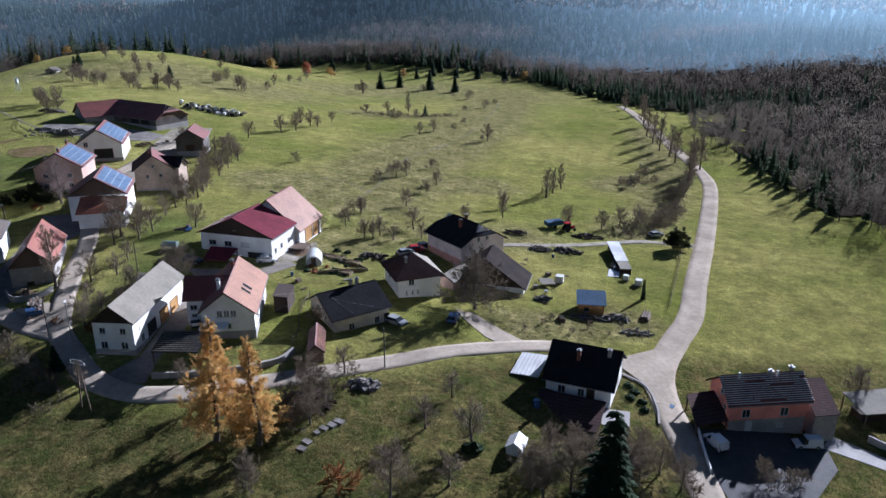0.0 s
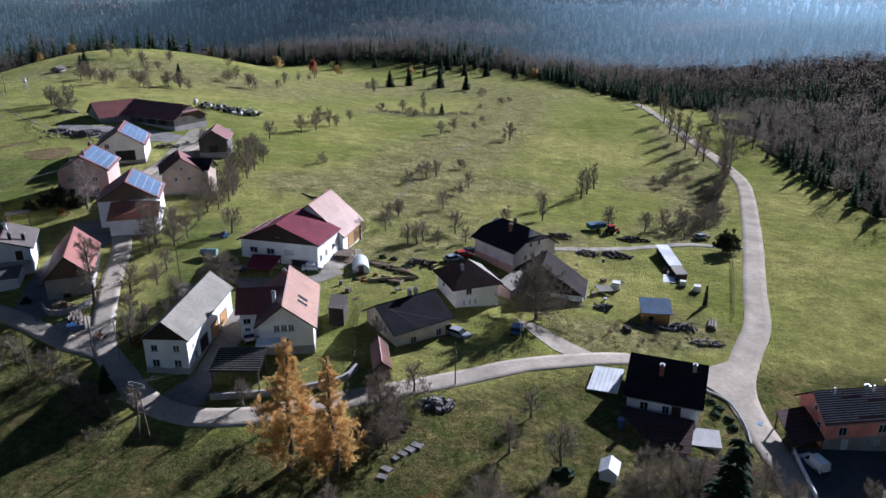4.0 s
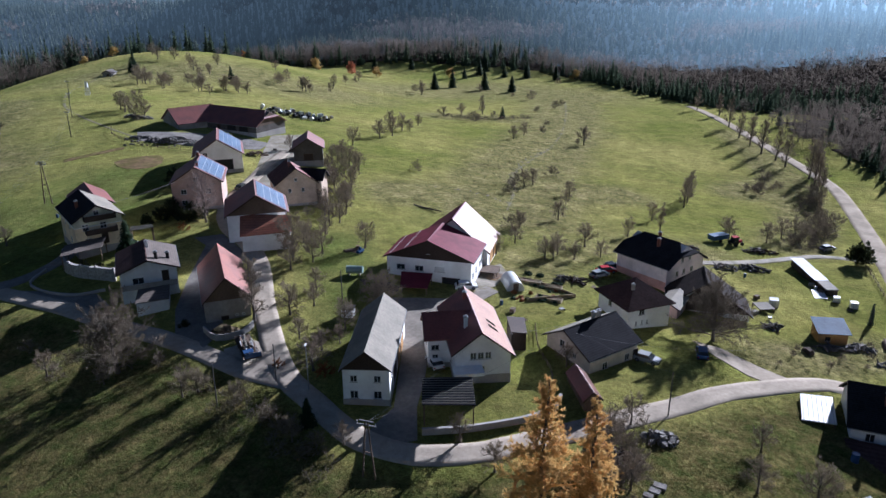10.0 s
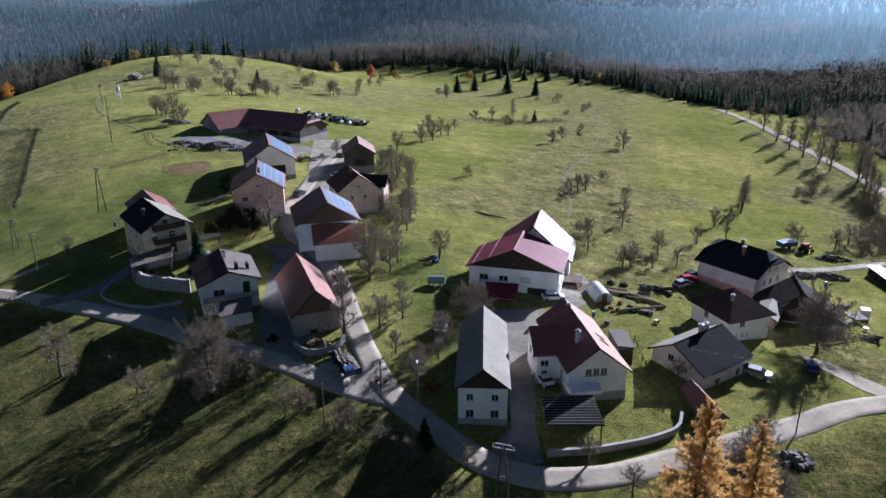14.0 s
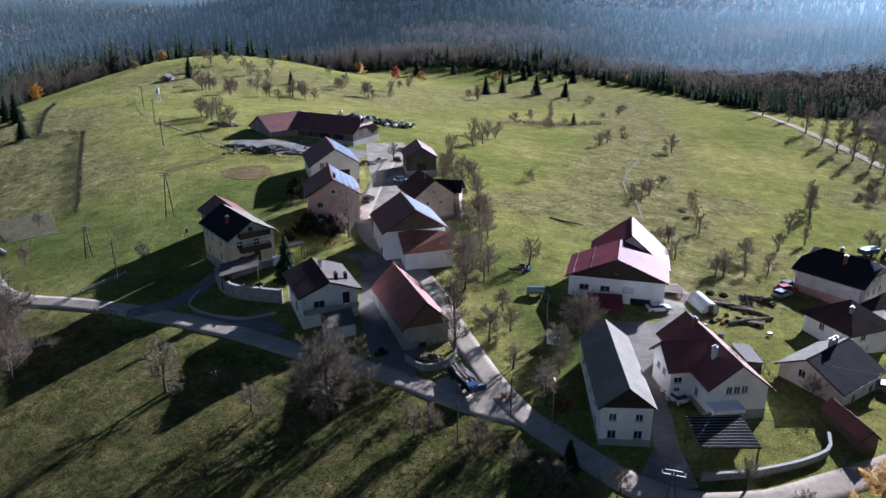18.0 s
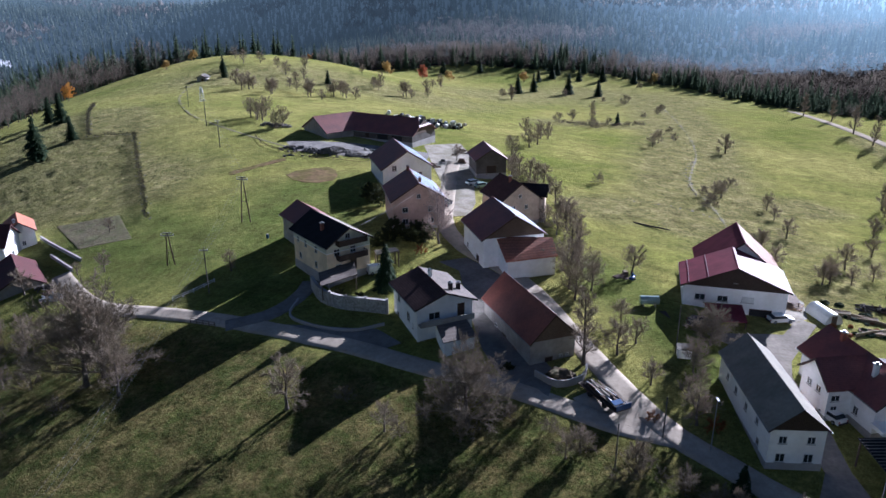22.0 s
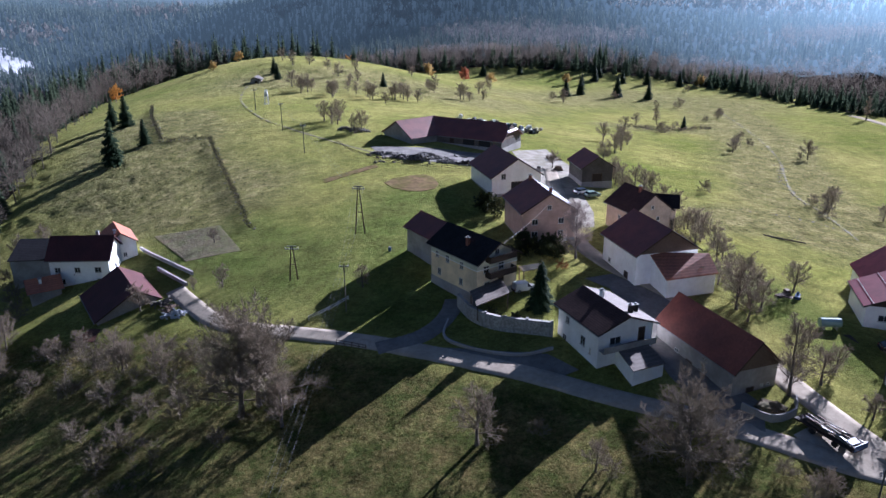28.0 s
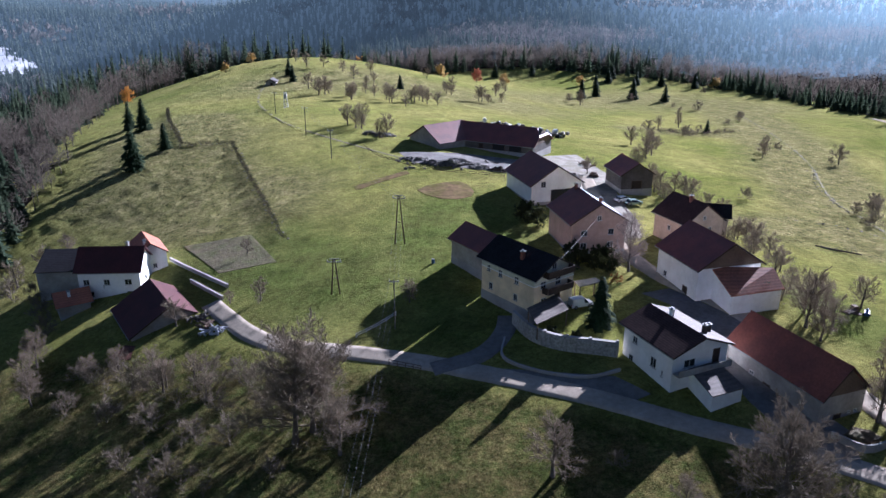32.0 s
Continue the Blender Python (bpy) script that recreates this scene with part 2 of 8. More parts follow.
def ground_material():
    m = bpy.data.materials.new("meadow")
    m.use_nodes = True
    n, l = m.node_tree.nodes, m.node_tree.links
    b = n["Principled BSDF"]
    b.inputs["Roughness"].default_value = 0.95
    b.inputs["Specular IOR Level"].default_value = 0.0
    geo = n.new("ShaderNodeNewGeometry")

    def tex(scale, detail=5, rough=0.6, stretch=None):
        t = n.new("ShaderNodeTexNoise")
        t.inputs["Scale"].default_value = scale
        t.inputs["Detail"].default_value = detail
        t.inputs["Roughness"].default_value = rough
        if stretch:
            mp = n.new("ShaderNodeMapping")
            mp.inputs["Scale"].default_value = stretch
            mp.inputs["Rotation"].default_value = (0, 0, 0.5)
            l.new(geo.outputs["Position"], mp.inputs["Vector"])
            l.new(mp.outputs[0], t.inputs["Vector"])
        else:
            l.new(geo.outputs["Position"], t.inputs["Vector"])
        return t.outputs["Fac"]

    def ramp(f, lo, hi):
        r = n.new("ShaderNodeMapRange")
        r.inputs[1].default_value, r.inputs[2].default_value = lo, hi
        l.new(f, r.inputs[0])
        return r.outputs[0]

    def mix(f, a, c):
        x = n.new("ShaderNodeMix")
        x.data_type = "RGBA"
        l.new(f, x.inputs[0])
        for k, v in ((6, a), (7, c)):
            if isinstance(v, tuple):
                x.inputs[k].default_value = (*v, 1)
            else:
                l.new(v, x.inputs[k])
        return x.outputs[2]

    att = n.new("ShaderNodeAttribute")
    att.attribute_name = "unmown"
    zone = n.new("ShaderNodeMath")
    zone.operation = "MULTIPLY_ADD"
    zone.inputs[1].default_value = 0.9
    l.new(tex(0.05, 8, 0.75), zone.inputs[0])
    l.new(att.outputs["Fac"], zone.inputs[2])
    unmown = ramp(zone.outputs[0], 0.54, 1.05)
    mown = mix(ramp(tex(0.018, 4), 0.36, 0.64), (0.132, 0.147, 0.027), (0.264, 0.236, 0.072))
    mown = mix(ramp(tex(0.11, 5, 0.7, (0.5, 1.6, 1)), 0.50, 0.78), mown, (0.174, 0.153, 0.049))
    dry = mix(ramp(tex(0.22, 6, 0.7), 0.36, 0.66), (0.145, 0.135, 0.044), (0.245, 0.205, 0.095))
    dry = mix(ramp(tex(0.55, 6, 0.75), 0.52, 0.74), dry, (0.075, 0.066, 0.024))
    # the deeper green also puts the western slope's shade into the colour
    deep_green = n.new("ShaderNodeAttribute")
    deep_green.attribute_name = "lush_and_shaded"
    mown = mix(ramp(deep_green.outputs["Fac"], 0.25, 0.85), mown, mix(ramp(tex(0.09, 6, 0.7), 0.38, 0.66), (0.082, 0.106, 0.021), (0.140, 0.142, 0.038)))
    c = mix(unmown, mown, dry)
    spots = n.new("ShaderNodeMath")
    spots.operation = "MULTIPLY"
    l.new(ramp(tex(0.75, 4, 0.65), 0.57, 0.66), spots.inputs[0])
    l.new(unmown, spots.inputs[1])
    c = mix(spots.outputs[0], c, (0.045, 0.043, 0.016))
    # below the lanes the grass is rough, brown and unmown, and darkened for tree shade
    sep = n.new("ShaderNodeSeparateXYZ")
    l.new(geo.outputs["Position"], sep.inputs[0])
    xn = n.new("ShaderNodeMapRange")
    xn.inputs[1].default_value, xn.inputs[2].default_value = -220, 60
    l.new(sep.outputs[0], xn.inputs[0])
    lane = n.new("ShaderNodeFloatCurve")
    cu = lane.mapping.curves[0]
    cu.points[0].location, cu.points[1].location = (0.0, 0.90), (1.0, 0.55)
    for px, py in ((-160, 153), (-130, 142), (-97, 125), (-64, 106), (-48, 91), (-30, 93), (0, 107), (17, 113)):
        cu.points.new((px + 220) / 280, (py - 50) / 130)
    lane.mapping.update()
    l.new(xn.outputs[0], lane.inputs[1])
    below = n.new("ShaderNodeMath")
    below.operation = "MULTIPLY_ADD"
    below.inputs[1].default_value, below.inputs[2].default_value = 130, 50
    l.new(lane.outputs[0], below.inputs[0])
    gap_ = n.new("ShaderNodeMath")
    gap_.operation = "SUBTRACT"
    l.new(below.outputs[0], gap_.inputs[0])
    l.new(sep.outputs[1], gap_.inputs[1])
    wild = mix(ramp(tex(0.28, 8, 0.8), 0.42, 0.62), (0.053, 0.063, 0.015), (0.148, 0.110, 0.044))
    c = mix(ramp(gap_.outputs[0], -1.0, 5.0), c, wild)
    # grain: coarse and strong where unmown, fine and faint on the mown meadow
    below_f = ramp(gap_.outputs[0], -1.0, 5.0)
    rugged = n.new("ShaderNodeMath")
    rugged.operation = "MAXIMUM"
    l.new(unmown, rugged.inputs[0])
    l.new(below_f, rugged.inputs[1])
    last = c
    for scale, detail, r_, weak, strong in ((1.3, 9, 0.85, 0.80, 1.25), (0.16, 6, 0.75, 0.48, 0.60), (5.5, 5, 0.7, 0.65, 0.85), (0.4, 6, 0.7, 0.35, 0.5)):
        dev = n.new("ShaderNodeMapRange")
        dev.inputs[1].default_value, dev.inputs[2].default_value = 0.3, 0.7
        dev.inputs[3].default_value, dev.inputs[4].default_value = -0.8, 0.8
        l.new(tex(scale, detail, r_), dev.inputs[0])
        amp = n.new("ShaderNodeMapRange")
        amp.inputs[3].default_value, amp.inputs[4].default_value = weak, strong
        l.new(rugged.outputs[0], amp.inputs[0])
        gain = n.new("ShaderNodeMath")
        gain.operation = "MULTIPLY_ADD"
        gain.inputs[2].default_value = 1.0
        gain.use_clamp = False
        l.new(dev.outputs[0], gain.inputs[0])
        l.new(amp.outputs[0], gain.inputs[1])
        floor_ = n.new("ShaderNodeMath")
        floor_.operation = "MAXIMUM"
        floor_.inputs[1].default_value = 0.12
        l.new(gain.outputs[0], floor_.inputs[0])
        g = n.new("ShaderNodeVectorMath")
        g.operation = "SCALE"
        l.new(last, g.inputs[0])
        l.new(floor_.outputs[0], g.inputs[3])
        last = g.outputs[0]
    l.new(last, b.inputs["Base Color"])
    bp = n.new("ShaderNodeBump")
    bp.inputs["Strength"].default_value = 0.85
    bp.inputs["Distance"].default_value = 0.65
    l.new(tex(1.9, 8, 0.78), bp.inputs["Height"])
    b.inputs["Sheen Weight"].default_value = 0.12
    b.inputs["Sheen Roughness"].default_value = 0.45
    b.inputs["Sheen Tint"].default_value = (0.75, 0.85, 0.35, 1)
    l.new(bp.outputs[0], b.inputs["Normal"])
    return m


M["meadow"] = ground_material()


def leafy(m, share=0.5):
    """Lets light through thin leaves and needles."""
    n, l = m.node_tree.nodes, m.node_tree.links
    p = n["Principled BSDF"]
    t = n.new("ShaderNodeBsdfTranslucent")
    mx = n.new("ShaderNodeMixShader")
    mx.inputs[0].default_value = share
    l.new(p.inputs["Base Color"].links[0].from_socket, t.inputs["Color"])
    l.new(p.outputs[0], mx.inputs[1])
    l.new(t.outputs[0], mx.inputs[2])
    l.new(mx.outputs[0], n["Material Output"].inputs["Surface"])
    return m


leafy(M["larch"], 0.55)
leafy(M["rust"], 0.4)
leafy(M["needle"], 0.2)
leafy(M["twig"], 0.2)
leafy(M["twig_grey"], 0.15)
leafy(M["pale_bark"], 0.2)
leafy(M["laurel"], 0.3)
for k in ("furrow", "path"):
    for q in M[k].node_tree.nodes:
        if q.type == "BUMP":
            q.inputs["Distance"].default_value = 0.3
            q.inputs["Height"].links[0].from_node.inputs["Scale"].default_value = 2.2
            q.inputs["Strength"].default_value = 0.85
    M[k].node_tree.nodes["Principled BSDF"].inputs["Sheen Weight"].default_value = 0.08
    M[k].node_tree.nodes["Principled BSDF"].inputs["Sheen Tint"].default_value = (0.8, 0.75, 0.5, 1)

# ---- the lie of the land ----
HILLS = [-44.8, 40.4, -38.2, 2.8, -14.1, 24.6, -9.3, -19.6, 2.0, -15.0, 41.9, -27.6, -9.9, -30.5, 19.8, -19.0, 32.3, -29.2, 23.2, 19.3, -4.6, -37.8, 0.8, -9.7, 18.6, -23.2, -4.5, 2.8, 7.1, 48.5, 0.7, 2.9, 1.4, 6.3, -14.8, -8.9, -48.2, 5.9, -7.9, 8.5, -1.9, 2.2, -8.9, 61.6, 9.8, -6.7, -1.5, -18.3, 12.3, -17.6, 9.2, -25.3, 7.6, 12.5, -3.8, 6.2, -26.0, -25.8, 15.8, -5.9, -15.4, 3.8, 3.3]
HILL_X = [-350 + 108.33 * i for i in range(7)]
HILL_Y = [-20 + 85.0 * j for j in range(9)]


def land(x, y):
    """Height of the ground, for numbers or arrays: broad hills round the village, forested mountains beyond."""
    x, y = np.asarray(x, float), np.asarray(y, float)
    z = np.full(np.broadcast(x, y).shape, -12.0)
    k = 0
    for b in HILL_Y:
        for a in HILL_X:
            z = z + HILLS[k] * np.exp(-((x - a) ** 2 + (y - b) ** 2) / (2 * 95.0 ** 2))
            k += 1
    # the valley falls away to the far left, the mountain stands to the right
    far = 1 / (1 + np.exp(-(y - 640) / 60))
    z = z - 25 * far * np.exp(-((x + 500) / 350) ** 2)
    z = z + 15 * np.exp(-((y - 650) / 62) ** 2) / (1 + np.exp((x - 40) / 30)) + 24 * np.exp(-((x + 355) / 80) ** 2 - ((y - 610) / 80) ** 2)
    z = z + 330 * np.exp(-((x - 750) / 700) ** 2 - ((y - 1900) / 620) ** 2)
    z = z + 30 * np.exp(-((x - 900) / 420) ** 2 - ((y - 600) / 420) ** 2)
    # a steep wooded spur before the mountain, its unseen peak added to shade the flank, and low ridges across the
    # valley to the left
    z = z + 240 * np.exp(-((x - 10) / 320) ** 2 - ((y - 1540) / 330) ** 2)
    left = 1 / (1 + np.exp((x + 330) / 90))
    z = z + left * (34 * np.exp(-((y - 1330 - 0.25 * (x + 700)) / 150) ** 2) - 26 * np.exp(-((y - 960) / 150) ** 2) + 20 * np.exp(-((y - 1950 + 0.3 * (x + 700)) / 170) ** 2) - 30 * np.exp(-((y - 1640) / 150) ** 2))
    z = z + 150 * np.exp(-((x + 1300) / 700) ** 2 - ((y - 3300) / 420) ** 2)
    return z


def rough(x, y):
    """Small unevenness of the turf."""
    x, y = np.asarray(x, float), np.asarray(y, float)
    tuss = 1 / (1 + np.exp((x + 178) / 4)) / (1 + np.exp((212 - y) / 4)) + 1 / (1 + np.exp((np.abs(x + 4) - 40) / 4)) / (1 + np.exp((205 - y) / 4)) / (1 + np.exp((y - 400) / 6)) * 0.6
    hum = np.sin(x * 1.17 + 2.1 * np.sin(y * 0.43)) * np.sin(y * 1.31 + 1.9 * np.sin(x * 0.37)) + 0.6 * np.sin(x * 1.9 + 1.3 * np.sin(y * 0.9)) * np.sin(y * 1.7 - x * 0.6)
    return 0.36 * tuss * hum + 0.05 * np.sin(x * 0.31 + 1.3 * np.sin(y * 0.17)) * np.sin(y * 0.27 + 1.1 * np.sin(x * 0.13)) + 0.025 * np.sin(x * 0.83 + y * 0.4) * np.sin(y * 0.71 - x * 0.3)


def near_line(x, y, pts, width):
    """1 on a line of points, falling to 0 over the width."""
    best = np.full(np.broadcast(x, y).shape, 1e9)
    for (ax, ay), (bx, by) in zip(pts, pts[1:]):
        dx, dy = bx - ax, by - ay
        t = np.clip(((x - ax) * dx + (y - ay) * dy) / (dx * dx + dy * dy), 0, 1)
        best = np.minimum(best, np.hypot(x - ax - t * dx, y - ay - t * dy))
    return np.exp(-(best / width) ** 2)


def unmown(x, y):
    """Where the grass stands rough and brown: along the footpath, on the western pasture, banks and garden edges."""
    w = near_line(x, y, [(34, 440), (15.7, 340.8), (-6, 273), (-17, 235), (-23, 196)], 20.0)
    w = np.maximum(w, near_line(x, y, [(-50, 205), (-20, 214), (12, 232)], 12.0))
    w = np.maximum(w, near_line(x, y, [(-40, 362), (-10, 366), (10, 372)], 12.0))
    w = np.maximum(w, near_line(x, y, [(50, 190), (64, 210), (76, 240), (92, 300), (98, 350)], 9.0))
    w = np.maximum(w, near_line(x, y, [(62, 250), (78, 262)], 11.0))
    w = np.maximum(w, 1.1 * near_line(x, y, [(-222, 300), (-208, 245), (-186, 225)], 24.0))
    w = np.maximum(w, 0.75 * near_line(x, y, [(-205, 400), (-150, 420), (-100, 400)], 38.0))
    w = np.maximum(w, 0.7 * near_line(x, y, [(-60, 470), (0, 500), (40, 470)], 45.0))
    w = np.maximum(w, 1.2 * near_line(x, y, [(14, 123), (24, 124), (36, 129)], 6.0))
    w = np.maximum(w, 0.55 * near_line(x, y, [(-28, 150), (-5, 172), (20, 176)], 14.0))
    return w


def lush_and_shaded(x, y):
    """Where the mown grass is painted deep green: the lawns by the lane, and the slope above the western lane, darkened
    for its shade.
    """
    w = near_line(x, y, [(-170, 192), (-152, 174), (-134, 178), (-126, 202)], 21.0)
    w = np.maximum(w, near_line(x, y, [(-118, 200), (-122, 172), (-128, 156)], 12.0))
    return np.maximum(w, near_line(x, y, [(-50, 112), (-54, 126), (-60, 146), (-63, 160)], 9.0))


def top(x, y):
    return float(land(x, y) + rough(x, y))


# ---- mesh helpers ----
def mesh_of(name, verts, faces, mat, smooth=False):
    me = bpy.data.meshes.new(name)
    me.from_pydata([tuple(v) for v in verts], [], [tuple(f) for f in faces])
    me.materials.append(mat)
    if smooth:
        me.polygons.foreach_set("use_smooth", [True] * len(me.polygons))
    me.update()
    return me


def tri_mesh(name, v, f, mat, smooth=False):
    """A mesh from arrays of points and triangles (or quads)."""
    me = bpy.data.meshes.new(name)
    k = f.shape[1]
    me.vertices.add(len(v))
    me.vertices.foreach_set("co", np.ascontiguousarray(v, np.float32).ravel())
    me.loops.add(f.size)
    me.loops.foreach_set("vertex_index", np.ascontiguousarray(f, np.int32).ravel())
    me.polygons.add(len(f))
    me.polygons.foreach_set("loop_start", np.arange(0, f.size, k, dtype=np.int32))
    me.polygons.foreach_set("loop_total", np.full(len(f), k, np.int32))
    if smooth:
        me.polygons.foreach_set("use_smooth", np.ones(len(f), bool))
    me.materials.append(mat)
    me.update(calc_edges=True)
    return me


def part(name, geo, mat, parent, label="", smooth=False):
    """Links geometry (points, faces) as one mesh object under a thing or a part."""
    ob = new(name, mesh_of(name, geo[0], geo[1], M[mat] if isinstance(mat, str) else mat, smooth))
    ob.parent = parent
    if label:
        ob["label"] = label
    return ob


def thing(name, x, y, z, turn, label, category, group="", kind=""):
    """An empty at a thing's base, turned by degrees to its right (clockwise from above)."""
    ob = new(name)
    ob.empty_display_size = 0.5
    ob.matrix_world = pose(x, y, z, 0, 0, -turn)
    return tagged(ob, label, category, group, kind)


def box(x0, x1, y0, y1, z0, z1):
    v = [(x, y, z) for z in (z0, z1) for y in (y0, y1) for x in (x0, x1)]
    return v, [(0, 2, 3, 1), (4, 5, 7, 6), (0, 1, 5, 4), (2, 6, 7, 3), (0, 4, 6, 2), (1, 3, 7, 5)]


def slab(corners, thick):
    """A plate: four top corners in turn, thickened downwards."""
    v = list(corners) + [(x, y, z - thick) for x, y, z in corners]
    n = len(corners)
    f = [tuple(range(n)), tuple(range(2 * n - 1, n - 1, -1))]
    f += [(i, i + n, (i + 1) % n + n, (i + 1) % n) for i in range(n)]
    return v, f


def extrude_y(poly, y0, y1):
    """A polygon in x, z (counter-clockwise seen from the front) drawn along y."""
    n = len(poly)
    v = [(x, y0, z) for x, z in poly] + [(x, y1, z) for x, z in poly]
    f = [tuple(range(n)), tuple(range(2 * n - 1, n - 1, -1))]
    f += [(i, i + n, (i + 1) % n + n, (i + 1) % n) for i in range(n)]
    return v, f


def cyl(r0, r1, z0, z1, n=10, x=0, y=0):
    v, f = [], []
    for i in range(n):
        a = 2 * math.pi * i / n
        v += [(x + r0 * math.cos(a), y + r0 * math.sin(a), z0), (x + r1 * math.cos(a), y + r1 * math.sin(a), z1)]
    f = [(2 * i, (2 * i + 2) % (2 * n), (2 * i + 3) % (2 * n), 2 * i + 1) for i in range(n)]
    f += [tuple(range(2 * n - 2, -1, -2)), tuple(range(1, 2 * n, 2))]
    return v, f


def join(*geos):
    v, f = [], []
    for gv, gf in geos:
        o = len(v)
        v += list(gv)
        f += [tuple(i + o for i in q) for q in gf]
    return v, f


# ---- ground ----
def lines(lo, a, b, hi, step, grow=1.18):
    out = list(np.arange(a, b + 0.1, step))
    s, p = step, a
    while p > lo:
        s *= grow
        p -= min(s, 140)
        out.insert(0, p)
    s, p = step, b
    while p < hi:
        s *= grow
        p += min(s, 140)
        out.append(p)
    return np.array(out)


gx, gy = lines(-2600, -250, 110, 2600, 1.4), lines(-300, 55, 400, 4200, 1.4)
X, Y = np.meshgrid(gx, gy)
Z = land(X, Y) + rough(X, Y)
Z = Z - 30 * np.clip((Y - 975) / 60, 0, 1)
gv = np.stack([X, Y, Z], -1).reshape(-1, 3)
nx, ny = len(gx), len(gy)
idx = np.arange(nx * ny).reshape(ny, nx)
gf = np.stack([idx[:-1, :-1], idx[:-1, 1:], idx[1:, 1:], idx[1:, :-1]], -1).reshape(-1, 4)
ground_me = tri_mesh("ground", gv, gf, M["meadow"], True)
ground_me.attributes.new("unmown", "FLOAT", "POINT").data.foreach_set("value", unmown(X, Y).ravel().astype(np.float32))
ground_me.attributes.new("lush_and_shaded", "FLOAT", "POINT").data.foreach_set("value", lush_and_shaded(X, Y).ravel().astype(np.float32))
tagged(new("ground", ground_me), "green and straw-coloured rolling meadow with tufts", "ground", kind="structure")


def smooth_line(pts, step=1.5):
    """Points along a smooth curve through the given ones."""
    p = [Vector((*q, 0)) for q in pts]
    p = [2 * p[0] - p[1]] + p + [2 * p[-1] - p[-2]]
    out = []
    for i in range(1, len(p) - 2):
        n = max(2, int((p[i + 1] - p[i]).length / step))
        for k in range(n):
            t = k / n
            out.append(0.5 * ((2 * p[i]) + (p[i + 1] - p[i - 1]) * t + (2 * p[i - 1] - 5 * p[i] + 4 * p[i + 1] - p[i + 2]) * t * t + (3 * p[i] - p[i - 1] - 3 * p[i + 1] + p[i + 2]) * t ** 3))
    out.append(p[-2])
    return out


def ribbon(name, pts, width, mat, label, category="road", lift=0.10, wobble=0.05, kind="structure"):
    """A way laid on the ground, with edges that run down into it."""
    c = smooth_line(pts)
    v, f = [], []
    rnd = random.Random(len(pts) * 7 + int(width * 10))
    for i, p in enumerate(c):
        d = (c[min(i + 1, len(c) - 1)] - c[max(i - 1, 0)]).normalized()
        s = Vector((d.y, -d.x, 0))
        w = width / 2 + rnd.uniform(-wobble, wobble)
        for u in (-1.0, -0.94, -0.5, 0, 0.5, 0.94, 1.0):
            q = p + s * (u * w)
            v.append((q.x, q.y, float(land(q.x, q.y)) + (lift if abs(u) < 1 else -0.1)))
    for i in range(len(c) - 1):
        for k in range(6):
            a = i * 7 + k
            f.append((a, a + 1, a + 8, a + 7))
    return tagged(new(name, mesh_of(name, v, f, M[mat], True)), label, category, kind=kind)


def patch(name, outline, mat, label, category, lift=0.06, step=1.6, kind="structure"):
    """A flat-lying area of another surface, draped over the ground."""
    poly = [Vector((*q, 0)) for q in outline]
    bm = bmesh.new()
    vs = [bm.verts.new(p) for p in poly]
    bm.faces.new(vs)
    xs, ys = [p.x for p in poly], [p.y for p in poly]
    for ax, lo, hi in ((0, min(xs), max(xs)), (1, min(ys), max(ys))):
        k = math.floor(lo / step) * step + step
        while k < hi:
            no = Vector((1, 0, 0)) if ax == 0 else Vector((0, 1, 0))
            bmesh.ops.bisect_plane(bm, geom=bm.verts[:] + bm.edges[:] + bm.faces[:], plane_co=no * k, plane_no=no)
            k += step
    for v in bm.verts:
        v.co.z = top(v.co.x, v.co.y) + lift
    rim = bmesh.ops.extrude_edge_only(bm, edges=[e for e in bm.edges if e.is_boundary])
    for v in rim["geom"]:
        if isinstance(v, bmesh.types.BMVert):
            v.co.z -= 0.3
    me = bpy.data.meshes.new(name)
    bm.to_mesh(me)
    bm.free()
    me.materials.append(M[mat])
    return tagged(new(name, me), label, category, kind=kind)


ribbon("road_main", [(106.8, 440), (106.8, 419.9), (103.5, 361.6), (101.7, 317.5), (100.9, 289.9), (98.6, 265), (92.5, 242.5), (73.5, 192), (58.2, 154.2), (50.7, 134.9), (43.8, 122.8), (38.5, 113), (36.2, 105.1), (35.8, 97.4), (35.9, 90.7), (35.7, 84.7), (35.4, 70)], 5.2, "asphalt", "pale worn asphalt road curving through the meadow", lift=0.16)
ribbon("road_village", [(37, 111.5), (30, 113.5), (22, 115.5), (17.7, 115.3), (11.5, 113.5), (1.5, 109.9), (-7.7, 104.9), (-16.4, 100.9), (-23.0, 98.0), (-29.2, 95.6), (-36.9, 93.0), (-45, 92.6), (-51.5, 95.2), (-56.1, 99.5), (-59.5, 103.7), (-63.6, 108.6), (-67.0, 115.6), (-70.2, 125), (-72.9, 134.1), (-76, 146), (-80.5, 157), (-88.5, 169.5), (-92.2, 184), (-91.6, 201), (-90.3, 223.5), (-89, 240)], 4.0, "asphalt", "narrow pale asphalt village lane", lift=0.13)
ribbon("road_west", [(-64, 108.4), (-70.4, 111.2), (-78.0, 116.0), (-86, 121), (-97.0, 126.5), (-105.1, 131.4), (-114.4, 136.3), (-130.0, 143.8), (-143.6, 149.4), (-155.1, 153.7), (-162.5, 159.2), (-169.4, 167.4), (-173.0, 172.0)], 3.8, "asphalt", "narrow pale asphalt lane along the slope", lift=0.11)
ribbon("track_hill", [(-213.0, 406.5), (-209.0, 373.6), (-200.6, 336.0), (-185.5, 300.0), (-170.8, 279.9), (-150.3, 259.4), (-138.5, 249.0)], 1.1, "path", "worn dirt track over the pasture", lift=0.06)
